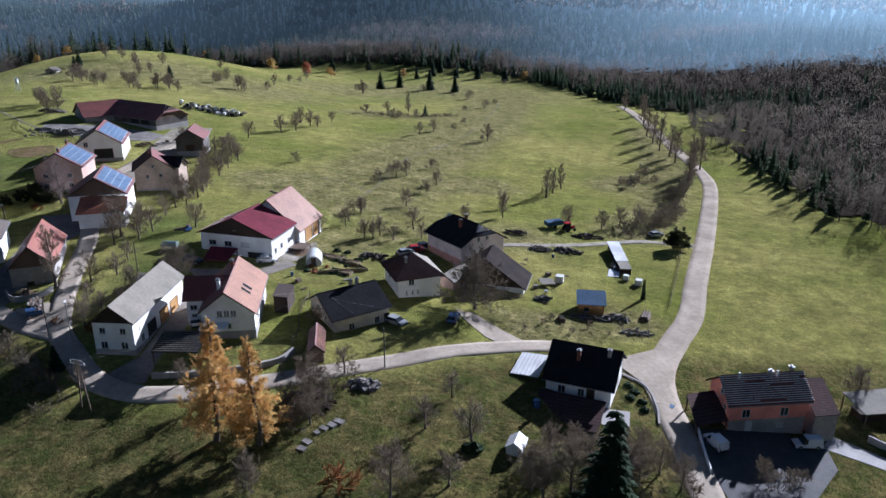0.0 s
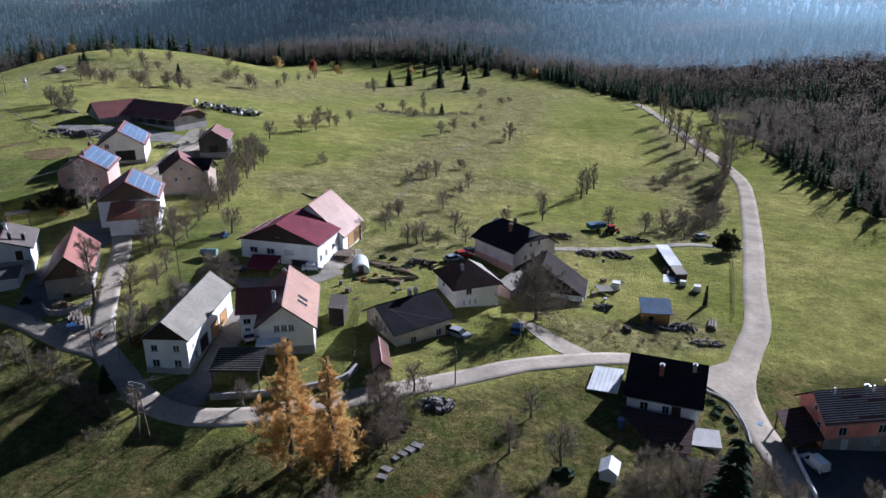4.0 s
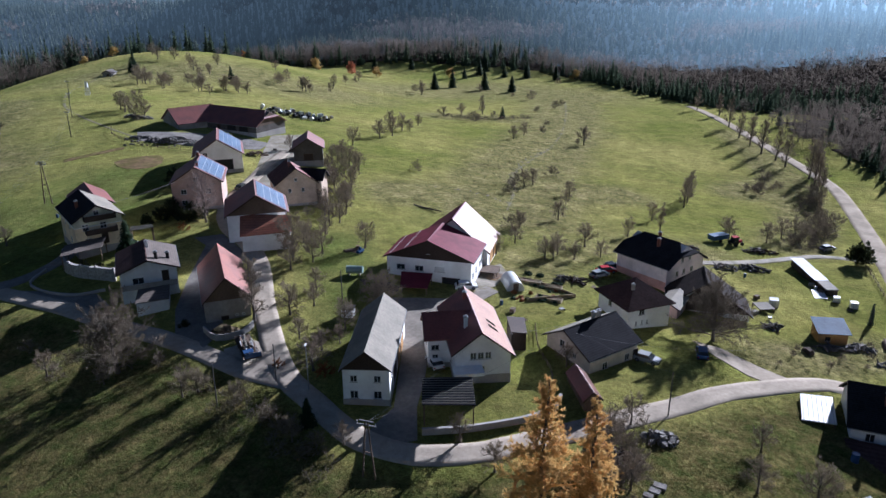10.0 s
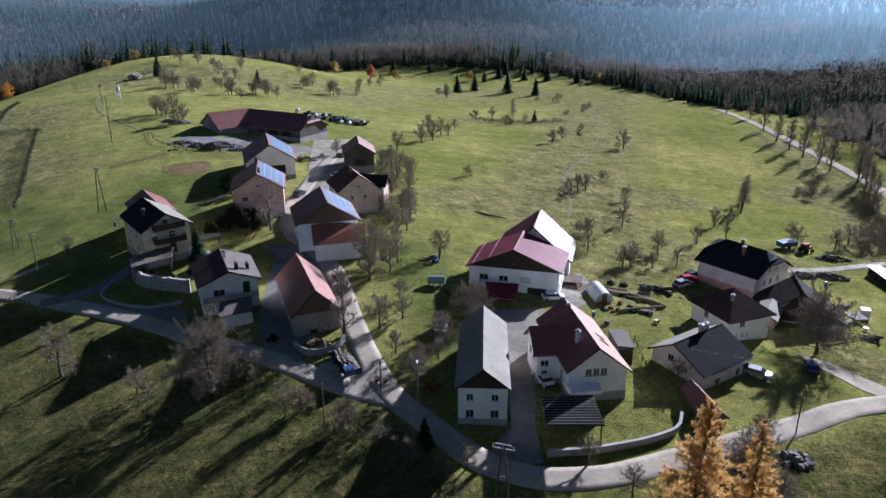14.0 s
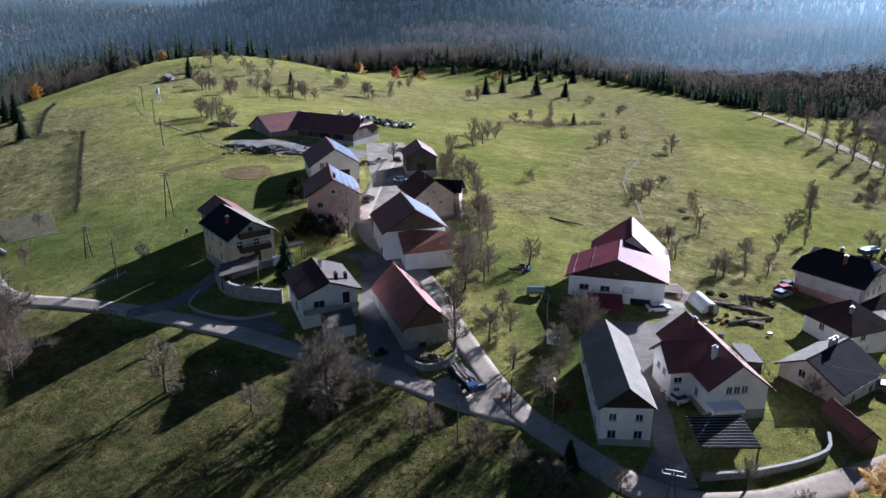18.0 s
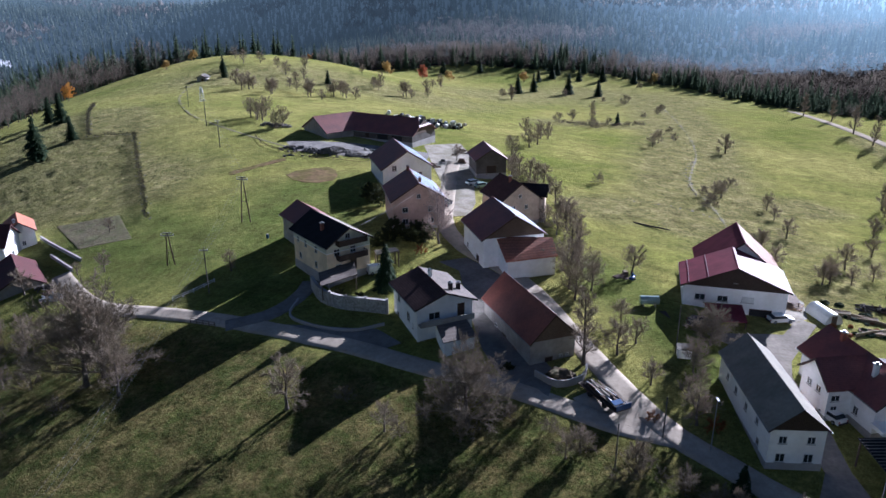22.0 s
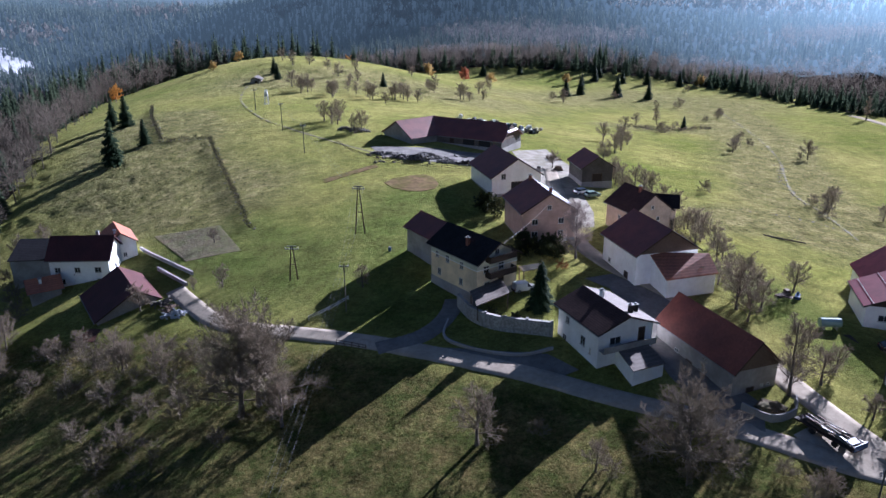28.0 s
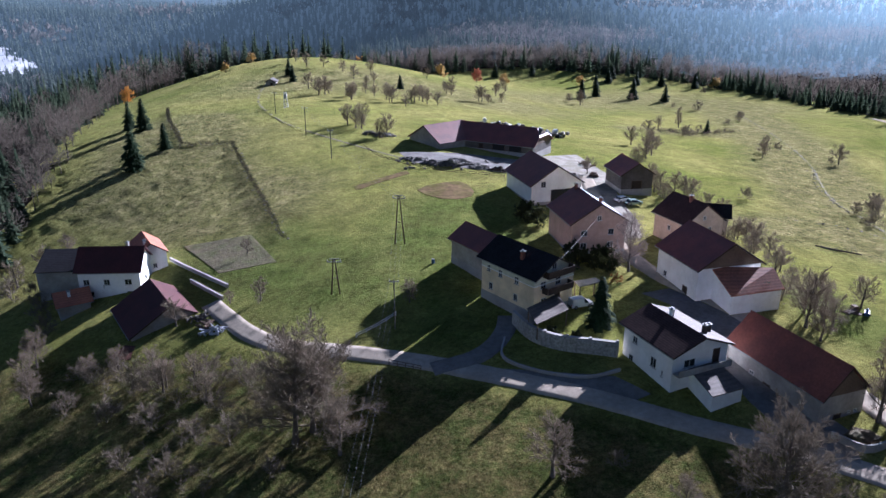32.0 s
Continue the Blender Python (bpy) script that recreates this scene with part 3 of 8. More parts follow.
ribbon("track_meadow", [(34, 440), (27.3, 398.6), (15.7, 340.8), (4.5, 300), (-6, 273), (-16.2, 245), (-18.8, 221), (-23.4, 196.4)], 0.6, "path", "eroded pale footpath through the meadow", lift=0.05, wobble=0.35)
ribbon("track_yard", [(10, 166), (15.0, 168.7), (32.6, 174.1), (52.2, 182.2), (64, 180.8), (69, 182)], 2.6, "gravel", "gravel track past scrap and bushes", lift=0.08)

patch("road_junction", [(29.0, 112.0), (33.0, 115.0), (38.4, 118.4), (43.0, 121.6), (41.6, 116.0), (39.0, 108.0), (38.2, 100.0), (33.6, 101.0), (33.2, 107.0), (31.0, 110.4)], "asphalt", "broad pale asphalt junction", "road", lift=0.19)

# ---- houses ----
def window(parent, side, u, z, w, h, ext, shutters=False, pane_mat="glass", frame_mat="frame"):
    """A window with frame, panes and sill on one wall. ext: (left, right, front, back) of the walls."""
    wl_, wr_, y0, y1 = ext
    t = 0.06
    holder = new("window")
    holder.parent = parent
    if side == "f":
        holder.matrix_local = pose(u, y0, z)
    elif side == "b":
        holder.matrix_local = pose(u, y1, z, 0, 0, 180)
    elif side == "l":
        holder.matrix_local = pose(wl_, u, z, 0, 0, -90)
    else:
        holder.matrix_local = pose(wr_, u, z, 0, 0, 90)
    a = w / 2
    fr = join(box(-a, -a + t, -0.05, 0.03, 0, h), box(a - t, a, -0.05, 0.03, 0, h), box(-a + t, a - t, -0.05, 0.03, 0, t), box(-a + t, a - t, -0.05, 0.03, h - t, h), box(-t / 2, t / 2, -0.045, 0.03, t, h - t))
    part("window_frame", fr, frame_mat, holder)
    part("pane", box(-a + t, -t / 2, -0.015, 0.02, t, h - t), pane_mat, holder)
    part("pane", box(t / 2, a - t, -0.015, 0.02, t, h - t), pane_mat, holder)
    part("window_sill", box(-a - 0.08, a + 0.08, -0.14, 0.02, -0.07, -0.005), "concrete", holder)
    if shutters:
        for sx in (-1, 1):
            part("shutter", box(*sorted((sx * (a + 0.03), sx * (a + 0.42))), -0.07, -0.004, 0, h), "dark_wood", holder)
    return holder


def door(parent, side, u, z, w, h, ext, mat="dark_wood", name="door"):
    wl_, wr_, y0, y1 = ext
    holder = new(name)
    holder.parent = parent
    holder.matrix_local = {"f": pose(u, y0, z), "b": pose(u, y1, z, 0, 0, 180), "l": pose(wl_, u, z, 0, 0, -90), "r": pose(wr_, u, z, 0, 0, 90)}[side]
    a = w / 2
    # a black leaf stands in for the shade inside open bays
    part("door_leaf", box(-a, a, -0.04, 0.03, 0, h), mat, holder)
    part("door_frame", join(box(-a - 0.1, -a, -0.08, 0.02, 0, h + 0.1), box(a, a + 0.1, -0.08, 0.02, 0, h + 0.1), box(-a, a, -0.08, 0.02, h, h + 0.1)), "wood", holder)
    return holder


def chimney(parent, x, y, z, h, mat="white", w=0.55):
    st = part("chimney", box(x - w / 2, x + w / 2, y - w / 2, y + w / 2, z - 1.2, z + h), mat, parent)
    part("chimney_cap", join(box(x - w * 0.7, x + w * 0.7, y - w * 0.7, y + w * 0.7, z + h, z + h + 0.1), box(x - w * 0.3, x + w * 0.3, y - w * 0.3, y + w * 0.3, z + h + 0.1, z + h + 0.3)), "metal", st)
    return st


def gable_house(name, label, front, back, ridge, left, right, base, wall="white", roof="brown_roof", over=0.55, gover=0.6, gable="", windows=(), doors=(), chimneys=(), hip=(0, 0), right_roof="", left_roof="", category="house", back_gable=True, plinth=True, gutters=True):
    """A house under a gabled roof. front, back: the ends of the ridge; left, right: (distance of the eave from the ridge, its height).
    windows: (side, along, above base, width, height)."""
    fx, fy = front
    bx, by = back
    L = math.hypot(bx - fx, by - fy)
    az = math.degrees(math.atan2(bx - fx, by - fy))
    ob = thing(name, (fx + bx) / 2, (fy + by) / 2, base, az, label, category)
    r, (dl, zl), (dr, zr) = ridge - base, (left[0], left[1] - base), (right[0], right[1] - base)
    sl, sr = (r - zl) / dl, (r - zr) / dr
    y0, y1 = -L / 2 + gover, L / 2 - gover
    wl_, wr_ = -(dl - over), dr - over
    tk = 0.22
    tl, tr, ta = r + sl * wl_ - tk, r - sr * wr_ - tk, r - tk - 0.02
    part("wall", extrude_y([(wl_, -2.5), (wr_, -2.5), (wr_, tr), (0, ta), (wl_, tl)], y0, y1), wall, ob)
    if plinth:
        part("plinth", join(box(wl_ - 0.05, wr_ + 0.05, y0 - 0.05, y1 + 0.05, -2.45, 0.45)), "concrete", ob)
    hf, hb = hip
    yf, yb = -L / 2, L / 2
    kf, kb = 0.5, 0.5
    # slopes, cut back where the ridge end is hipped
    def slope(sign, d, z, mat):
        c = []
        if hf:
            c += [(sign * d * kf, yf, r + (z - r) * kf), (0, yf + hf, r)]
        else:
            c += [(0, yf, r)]
        if hb:
            c += [(0, yb - hb, r), (sign * d * kb, yb, r + (z - r) * kb)]
        else:
            c += [(0, yb, r)]
        c += [(sign * d, yb, z), (sign * d, yf, z)]
        if sign > 0:
            c = c[::-1]
        part("roof_slope", slab(c, tk), mat, ob)
    slope(-1, dl, zl, left_roof or roof)
    slope(1, dr, zr, right_roof or roof)
    if hf:
        part("hip_slope", slab([(-dl * kf, yf, r + (zl - r) * kf), (dr * kf, yf, r + (zr - r) * kf), (0, yf + hf, r)], tk), roof, ob)
    if hb:
        part("hip_slope", slab([(dr * kb, yb, r + (zr - r) * kb), (-dl * kb, yb, r + (zl - r) * kb), (0, yb - hb, r)], tk), roof, ob)
    part("ridge_cap", extrude_y([(-0.16, r - 0.03), (0.16, r - 0.03), (0.0, r + 0.08)], yf + hf, yb - hb), roof, ob)
    if gable:
        gz = min(tl, tr) - 0.1
        xl, xr = -(r - tk - gz) / sl * 0.985, (r - tk - gz) / sr * 0.985
        xl, xr = max(xl, wl_), min(xr, wr_)
        for yy in ((y0 - 0.06, y0 - 0.005),) + (((y1 + 0.005, y1 + 0.06),) if back_gable else ()):
            part("gable_cladding", extrude_y([(xl, gz), (xr, gz), (xr, min(r - sr * xr - tk, gz + 0.3) if xr == wr_ else gz + 0.01), (0, ta - 0.02), (xl, gz + 0.01)], *yy), gable, ob)
    if gutters:
        part("gutter", box(-dl - 0.1, -dl + 0.02, yf, yb, zl - 0.24, zl - 0.12), "metal", ob)
        part("gutter", box(dr - 0.02, dr + 0.1, yf, yb, zr - 0.24, zr - 0.12), "metal", ob)
    for sign, d, z in ((-1, dl, zl), (1, dr, zr)):
        part("bargeboard", slab([(0, yf - 0.04, r - 0.02), (0, yf, r - 0.02), (sign * d, yf, z - 0.02), (sign * d, yf - 0.04, z - 0.02)][::sign], 0.26), "dark_wood", ob) if not hf else None
    ext = (wl_, wr_, y0, y1)
    for w in windows:
        window(ob, *w[:5], ext, shutters=len(w) > 5 and w[5])
    for d in doors:
        door(ob, *d[:5], ext, *(d[5:]))
    for x, y, h, mt in chimneys:
        zz = r + (sl * x if x < 0 else -sr * x)
        chimney(ob, x, y, zz, h, mt)
    return ob


def solar(ob, side, d, zr, ze, y0, y1, x0, x1, nx, ny):
    """Panels laid on a roof slope: from x0 to x1 along the slope's share of d, nx along the ridge."""
    sgn = 1 if side == "r" else -1
    cw, ch = (y1 - y0) / nx, (x1 - x0) / ny
    for i in range(nx):
        for j in range(ny):
            c = []
            for (a, b) in ((0.04, 0.045), (0.96, 0.045), (0.96, 0.955), (0.04, 0.955)):
                q = x0 + ch * (j + a)
                yy = y0 + cw * (i + b)
                c.append((sgn * d * q, yy, zr + (ze - zr) * q + 0.12))
            if sgn < 0:
                c = c[::-1]
            part("solar_panel", slab(c, 0.05), "panel", ob)
    c = [(sgn * d * q, yy, zr + (ze - zr) * q + 0.075) for q, yy in ((x0, y0), (x1, y0), (x1, y1), (x0, y1))]
    part("panel_rack", slab(c if sgn > 0 else c[::-1], 0.06), "panel_frame", ob)


A = gable_house("farm_house", "long white two-storey farm building with a pale fibre-cement roof", (-51.8, 102.2), (-50.4, 122.0), 7.35, (3.6, 4.4), (3.6, 4.5), -0.7, "white", "pale_roof", over=0.35, gover=0.35, gable="dark_wood",
    windows=[("f", -1.7, 3.2, 0.95, 1.0), ("f", 1.6, 3.2, 0.95, 1.0), ("f", -1.7, 0.6, 1.1, 1.2), ("f", 1.6, 0.6, 1.1, 1.2), ("l", 6, 2.8, 0.8, 0.9), ("l", 2.5, 2.6, 0.9, 1.1), ("l", -1.5, 2.6, 0.9, 1.1), ("l", -5.5, 3.2, 0.8, 0.9), ("l", -6.5, 0.7, 0.9, 1.1), ("r", -7.5, 3.0, 0.5, 0.6), ("r", -6.8, 0.8, 0.9, 1.2)],
    doors=[("r", 1.2, 0.1, 3.0, 2.7, "honey_wood", "garage_door"), ("r", 5.2, 0.1, 3.0, 2.7, "honey_wood", "garage_door"), ("r", -3.5, 0.1, 2.8, 2.6, "black", "open_bay")])
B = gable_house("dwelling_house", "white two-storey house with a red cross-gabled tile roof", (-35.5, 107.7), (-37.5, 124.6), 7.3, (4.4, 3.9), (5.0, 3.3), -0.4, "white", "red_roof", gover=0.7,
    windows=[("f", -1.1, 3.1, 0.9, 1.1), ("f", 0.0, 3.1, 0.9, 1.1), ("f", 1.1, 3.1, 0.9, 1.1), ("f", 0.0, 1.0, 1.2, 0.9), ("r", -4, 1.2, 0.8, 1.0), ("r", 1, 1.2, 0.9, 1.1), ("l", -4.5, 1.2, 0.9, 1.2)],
    chimneys=[(-1.6, -3.8, 1.6, "white"), (-0.5, 4.5, 1.1, "brick")], right_roof="red_tile_sunlit")
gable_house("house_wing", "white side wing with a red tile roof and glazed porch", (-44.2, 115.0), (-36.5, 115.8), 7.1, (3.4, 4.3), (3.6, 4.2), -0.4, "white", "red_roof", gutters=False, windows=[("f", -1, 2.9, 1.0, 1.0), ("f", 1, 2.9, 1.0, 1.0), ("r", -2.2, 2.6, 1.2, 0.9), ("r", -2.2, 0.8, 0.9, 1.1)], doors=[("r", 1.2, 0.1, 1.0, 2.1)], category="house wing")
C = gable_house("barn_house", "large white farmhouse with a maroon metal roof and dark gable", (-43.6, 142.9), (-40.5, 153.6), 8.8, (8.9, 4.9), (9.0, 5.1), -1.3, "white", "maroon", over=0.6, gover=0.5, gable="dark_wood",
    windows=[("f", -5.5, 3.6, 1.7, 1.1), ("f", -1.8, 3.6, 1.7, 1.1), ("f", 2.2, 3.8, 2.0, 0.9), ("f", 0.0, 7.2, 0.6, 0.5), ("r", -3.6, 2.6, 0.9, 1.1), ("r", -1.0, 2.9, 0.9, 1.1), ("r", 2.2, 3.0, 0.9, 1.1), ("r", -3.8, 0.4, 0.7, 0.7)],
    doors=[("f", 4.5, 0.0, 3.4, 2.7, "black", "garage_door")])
C2 = gable_house("hay_barn", "tall barn with lit red metal roof and honey-coloured planks", (-38.7, 152.6), (-35.6, 164.6), 9.9, (7.6, 4.0), (7.7, 3.2), -1.2, "white", "maroon", gover=0.5, gutters=False, right_roof="red_tile_sunlit",
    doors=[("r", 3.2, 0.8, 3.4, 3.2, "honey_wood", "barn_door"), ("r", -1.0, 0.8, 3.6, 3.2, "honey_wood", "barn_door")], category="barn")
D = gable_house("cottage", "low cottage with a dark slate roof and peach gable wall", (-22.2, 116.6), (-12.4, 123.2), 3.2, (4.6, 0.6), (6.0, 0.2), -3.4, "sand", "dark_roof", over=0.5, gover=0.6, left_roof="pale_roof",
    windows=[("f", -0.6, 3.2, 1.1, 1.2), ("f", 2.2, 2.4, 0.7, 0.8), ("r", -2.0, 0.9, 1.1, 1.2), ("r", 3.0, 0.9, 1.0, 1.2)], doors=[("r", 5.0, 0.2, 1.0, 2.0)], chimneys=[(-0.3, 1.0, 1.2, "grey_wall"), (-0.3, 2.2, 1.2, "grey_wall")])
G = gable_house("old_barn", "old barn with a dark tiled roof and whitewashed gable", (8.6, 138.6), (10.9, 147.5), 1.4, (7.0, -3.4), (8.6, -4.6), -7.2, "white", "dark_tile", gable="dark_wood", windows=[("f", 4.5, 1.2, 0.8, 0.7)], doors=[("f", 0.5, 0, 2.6, 2.4)], category="barn")
F = gable_house("gabled_house", "big cream house with a dark half-hipped roof", (9.3, 151.2), (0.9, 162.6), 4.2, (6.6, 0.6), (6.6, 0.2), -5.4, "pale_pink", "dark_roof", hip=(2.6, 2.6), gover=0.8,
    windows=[("f", -2.6, 3.4, 0.9, 1.2), ("f", -0.4, 3.4, 0.9, 1.2), ("f", 2.2, 3.4, 0.9, 1.2), ("f", -2.6, 1.0, 0.9, 1.2), ("f", 2.2, 1.0, 0.9, 1.2), ("f", -1.2, 6.1, 0.8, 1.0), ("f", 1.2, 6.1, 0.8, 1.0)], chimneys=[(-2.2, -1.0, 1.6, "brick"), (1.4, 1.5, 1.2, "brick")])
I = gable_house("road_house", "house with a steep dark roof beside the road junction", (18.0, 106.9), (28.6, 102.5), -0.6, (5.6, -4.5), (6.0, -4.7), -10.0, "white", "dark_roof", over=0.5,
    windows=[("r", -2.6, 3.2, 1.2, 1.3), ("r", 0.5, 3.2, 1.0, 1.3), ("b", -1.0, 3.0, 1.0, 1.2), ("b", -1.0, 5.8, 1.0, 1.1)], doors=[("r", 2.0, 2.6, 1.1, 2.1)], chimneys=[(2.3, -0.8, 1.6, "brick"), (1.0, 3.8, 1.0, "grey_wall")])
J = gable_house("red_house", "red-rendered house with a brown ribbed roof", (43.0, 99.2), (56.6, 100.6), -3.0, (4.0, -6.0), (4.0, -6.1), -11.6, "red_wall", "red_roof", over=0.6,
    windows=[("f", -1.0, 3.2, 0.9, 1.3), ("f", 1.7, 3.2, 0.9, 1.3), ("f", 0.4, 5.6, 0.8, 1.0), ("r", -3.6, 3.0, 1.3, 1.4), ("r", 2.6, 3.0, 1.3, 1.4), ("r", -3.0, 0.4, 1.0, 2.0), ("r", 2.2, 0.9, 0.9, 0.8)], chimneys=[(-0.3, 5.0, 0.9, "grey_wall"), (0.4, 1.2, 0.9, "grey_wall")])
K = gable_house("long_barn", "grey barn with a dark red roof and boarded gable", (-76.9, 126.0), (-83.0, 143.2), 8.5, (4.1, 4.3), (4.1, 4.6), -0.8, "grey_wall", "terracotta", over=0.35, gable="wood",
    windows=[("l", 3.5, 2.3, 0.9, 0.6), ("f", 1.4, 2.0, 0.5, 0.4), ("f", 2.5, 2.0, 0.5, 0.4)], doors=[("f", -0.6, 0.1, 1.1, 2.1), ("l", 0.5, 0.2, 1.2, 2.1), ("l", -3.0, 0.2, 1.8, 1.6, "black", "opening")], category="barn")
# taupe right slope stands in for sun glare on the brown tiles
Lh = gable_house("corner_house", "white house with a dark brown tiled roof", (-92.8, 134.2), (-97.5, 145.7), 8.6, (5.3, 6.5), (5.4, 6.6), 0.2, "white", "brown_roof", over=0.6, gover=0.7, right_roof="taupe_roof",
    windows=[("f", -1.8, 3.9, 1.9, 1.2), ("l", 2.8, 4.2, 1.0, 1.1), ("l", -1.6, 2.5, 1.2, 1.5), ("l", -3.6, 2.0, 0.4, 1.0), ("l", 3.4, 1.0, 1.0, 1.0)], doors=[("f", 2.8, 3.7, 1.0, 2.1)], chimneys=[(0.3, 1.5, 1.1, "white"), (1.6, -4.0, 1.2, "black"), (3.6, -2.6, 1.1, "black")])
# pale right slope paints the sunlit side of the black roof
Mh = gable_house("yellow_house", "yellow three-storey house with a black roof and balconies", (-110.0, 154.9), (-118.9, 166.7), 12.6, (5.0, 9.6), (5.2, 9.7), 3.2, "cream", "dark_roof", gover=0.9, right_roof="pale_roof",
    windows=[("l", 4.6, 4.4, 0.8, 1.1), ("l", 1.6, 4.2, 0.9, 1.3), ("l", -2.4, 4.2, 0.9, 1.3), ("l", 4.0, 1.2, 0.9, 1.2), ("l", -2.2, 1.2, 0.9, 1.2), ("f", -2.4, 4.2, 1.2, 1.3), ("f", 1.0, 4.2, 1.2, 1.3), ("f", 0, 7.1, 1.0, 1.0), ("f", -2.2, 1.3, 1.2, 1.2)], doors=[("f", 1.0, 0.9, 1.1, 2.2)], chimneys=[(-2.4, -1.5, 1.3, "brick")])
M2 = gable_house("rear_house", "shed with a brown-red roof behind the yellow house", (-117.4, 170.0), (-124.2, 180.5), 10.6, (4.2, 8.0), (4.2, 8.0), 3.8, "grey_wall", "red_roof", category="shed")
N = gable_house("solar_barn", "large barn with red roof and solar panels", (-79.3, 160.2), (-82.8, 173.6), 12.9, (6.7, 8.6), (6.6, 8.7), 2.0, "white", "red_roof", gable="wood",
    windows=[("l", 3.5, 1.8, 0.9, 0.9)], doors=[("l", -3.0, 0.1, 1.2, 2.1)], category="barn")
P = gable_house("pink_house", "pinkish farmhouse with solar panels on its roof", (-97.9, 179.8), (-100.6, 193.6), 14.2, (6.2, 10.3), (6.2, 10.4), 4.0, "pink", "red_roof",
    windows=[("f", -3.0, 3.6, 1.3, 1.2), ("f", 2.6, 3.6, 1.2, 1.2), ("f", -3.0, 1.0, 1.3, 1.2), ("f", 2.6, 1.0, 1.2, 1.2), ("f", 0, 6.6, 0.9, 1.0)], chimneys=[(-0.4, 5.5, 1.0, "brick"), (0.5, -5.2, 1.0, "brick")])
Q = gable_house("white_barn", "white barn with open front and solar panels", (-101.4, 210.8), (-106.1, 227.8), 14.3, (6.9, 9.8), (6.9, 9.9), 5.2, "white", "red_roof",
    windows=[("f", -3.4, 4.0, 1.2, 1.4)], doors=[("f", 1.2, 0, 5.0, 3.2, "black", "open_bay")], category="barn")
R1 = gable_house("cattle_barn", "big grey barn wing with a red roof", (-134.2, 267.5), (-121.6, 277.6), 13.5, (8.2, 9.0), (8.2, 9.1), 6.4, "grey_wall", "red_roof", gable="grey_wall", category="barn")
R2 = gable_house("stable_wing", "long stable wing with dark red roof and open front", (-97.5, 262.4), (-123.2, 277.4), 13.4, (7.6, 9.0), (7.6, 9.0), 6.4, "grey_wood", "red_roof", gable="wood", hip=(2.5, 0), category="barn",
    doors=[("l", -8.5, 0, 4.0, 2.3, "black", "open_bay"), ("l", -3.0, 0, 4.0, 2.3, "black", "open_bay"), ("l", 3.0, 0, 1.4, 2.0)])
Sb = gable_house("small_barn", "small grey barn with a red roof", (-79.0, 223.6), (-80.7, 235.4), 11.8, (4.7, 8.7), (4.7, 8.8), 4.6, "grey_wood", "red_roof", category="barn", doors=[("f", 0, 0, 2.6, 2.5)])
# brighter red right slope stands in for sun on the brown roof
O = gable_house("courtyard_house", "plastered house with brown roof beside the farm lane", (-75.4, 184.5), (-79.4, 194.6), 12.6, (5.2, 8.8), (5.4, 8.6), 3.2, "peach", "brown_roof", right_roof="red_roof",
    windows=[("f", -1.6, 3.3, 0.8, 1.0), ("f", 1.6, 3.3, 0.8, 1.0), ("f", 0, 6.0, 0.7, 0.8), ("r", -2, 3, 0.8, 1.0), ("r", 1.5, 3, 0.8, 1.0), ("l", 0, 3, 0.9, 1.0)], chimneys=[(-0.6, -1.0, 1.2, "brick")])
Th = gable_house("white_farmhouse", "white farmhouse with a dark red-brown roof", (-203.8, 186.4), (-190.2, 186.9), 3.4, (4.4, -0.7), (4.4, -0.7), -7.2, "white", "dark_red",
    windows=[("r", -4.6, 3.6, 1.2, 1.2), ("r", -0.5, 3.6, 1.2, 1.2), ("r", 3.8, 3.6, 1.4, 1.2), ("r", -4.0, 1.0, 1.2, 1.2), ("r", 4.0, 1.0, 1.4, 1.2), ("b", 0.5, 3.4, 0.9, 1.1), ("b", 0.5, 0.9, 0.9, 1.1)], chimneys=[(-0.6, 3.0, 1.2, "grey_wall")])
Vb = gable_house("red_barn", "barn with a broad dark red roof", (-178.4, 166.6), (-187.2, 179.6), -0.9, (8.0, -5.6), (7.0, -5.0), -8.6, "grey_wall", "dark_red", category="barn")
Uh = gable_house("orange_shed", "little shed with an orange tiled roof", (-206.6, 178.4), (-200.8, 182.2), -3.6, (2.6, -5.2), (3.4, -5.6), -8.4, "grey_wall", "orange_roof", category="shed", chimneys=[(1.2, -0.6, 0.9, "white")])


# ---- trees ----
def tubes(p0, p1, r0, r1, sides=3):
    """Tapered prisms between pairs of points: arrays of points and triangles."""
    n = len(p0)
    d = p1 - p0
    d = d / (np.linalg.norm(d, axis=1, keepdims=True) + 1e-9)
    ref = np.where(np.abs(d[:, 2:3]) < 0.9, np.array([[0, 0, 1.0]]), np.array([[1.0, 0, 0]]))
    u = np.cross(d, ref)
    u /= np.linalg.norm(u, axis=1, keepdims=True) + 1e-9
    w = np.cross(d, u)
    v = np.zeros((n, 2 * sides, 3))
    for k in range(sides):
        a = 2 * math.pi * k / sides
        o = u * math.cos(a) + w * math.sin(a)
        v[:, k] = p0 + o * r0[:, None]
        v[:, sides + k] = p1 + o * r1[:, None]
    f = []
    for k in range(sides):
        j = (k + 1) % sides
        f += [(k, j, sides + j), (k, sides + j, sides + k)]
    f = np.array(f)[None] + (np.arange(n) * 2 * sides)[:, None, None]
    return v.reshape(-1, 3), f.reshape(-1, 3)


def unit(a):
    return a / (np.linalg.norm(a, axis=1, keepdims=True) + 1e-9)


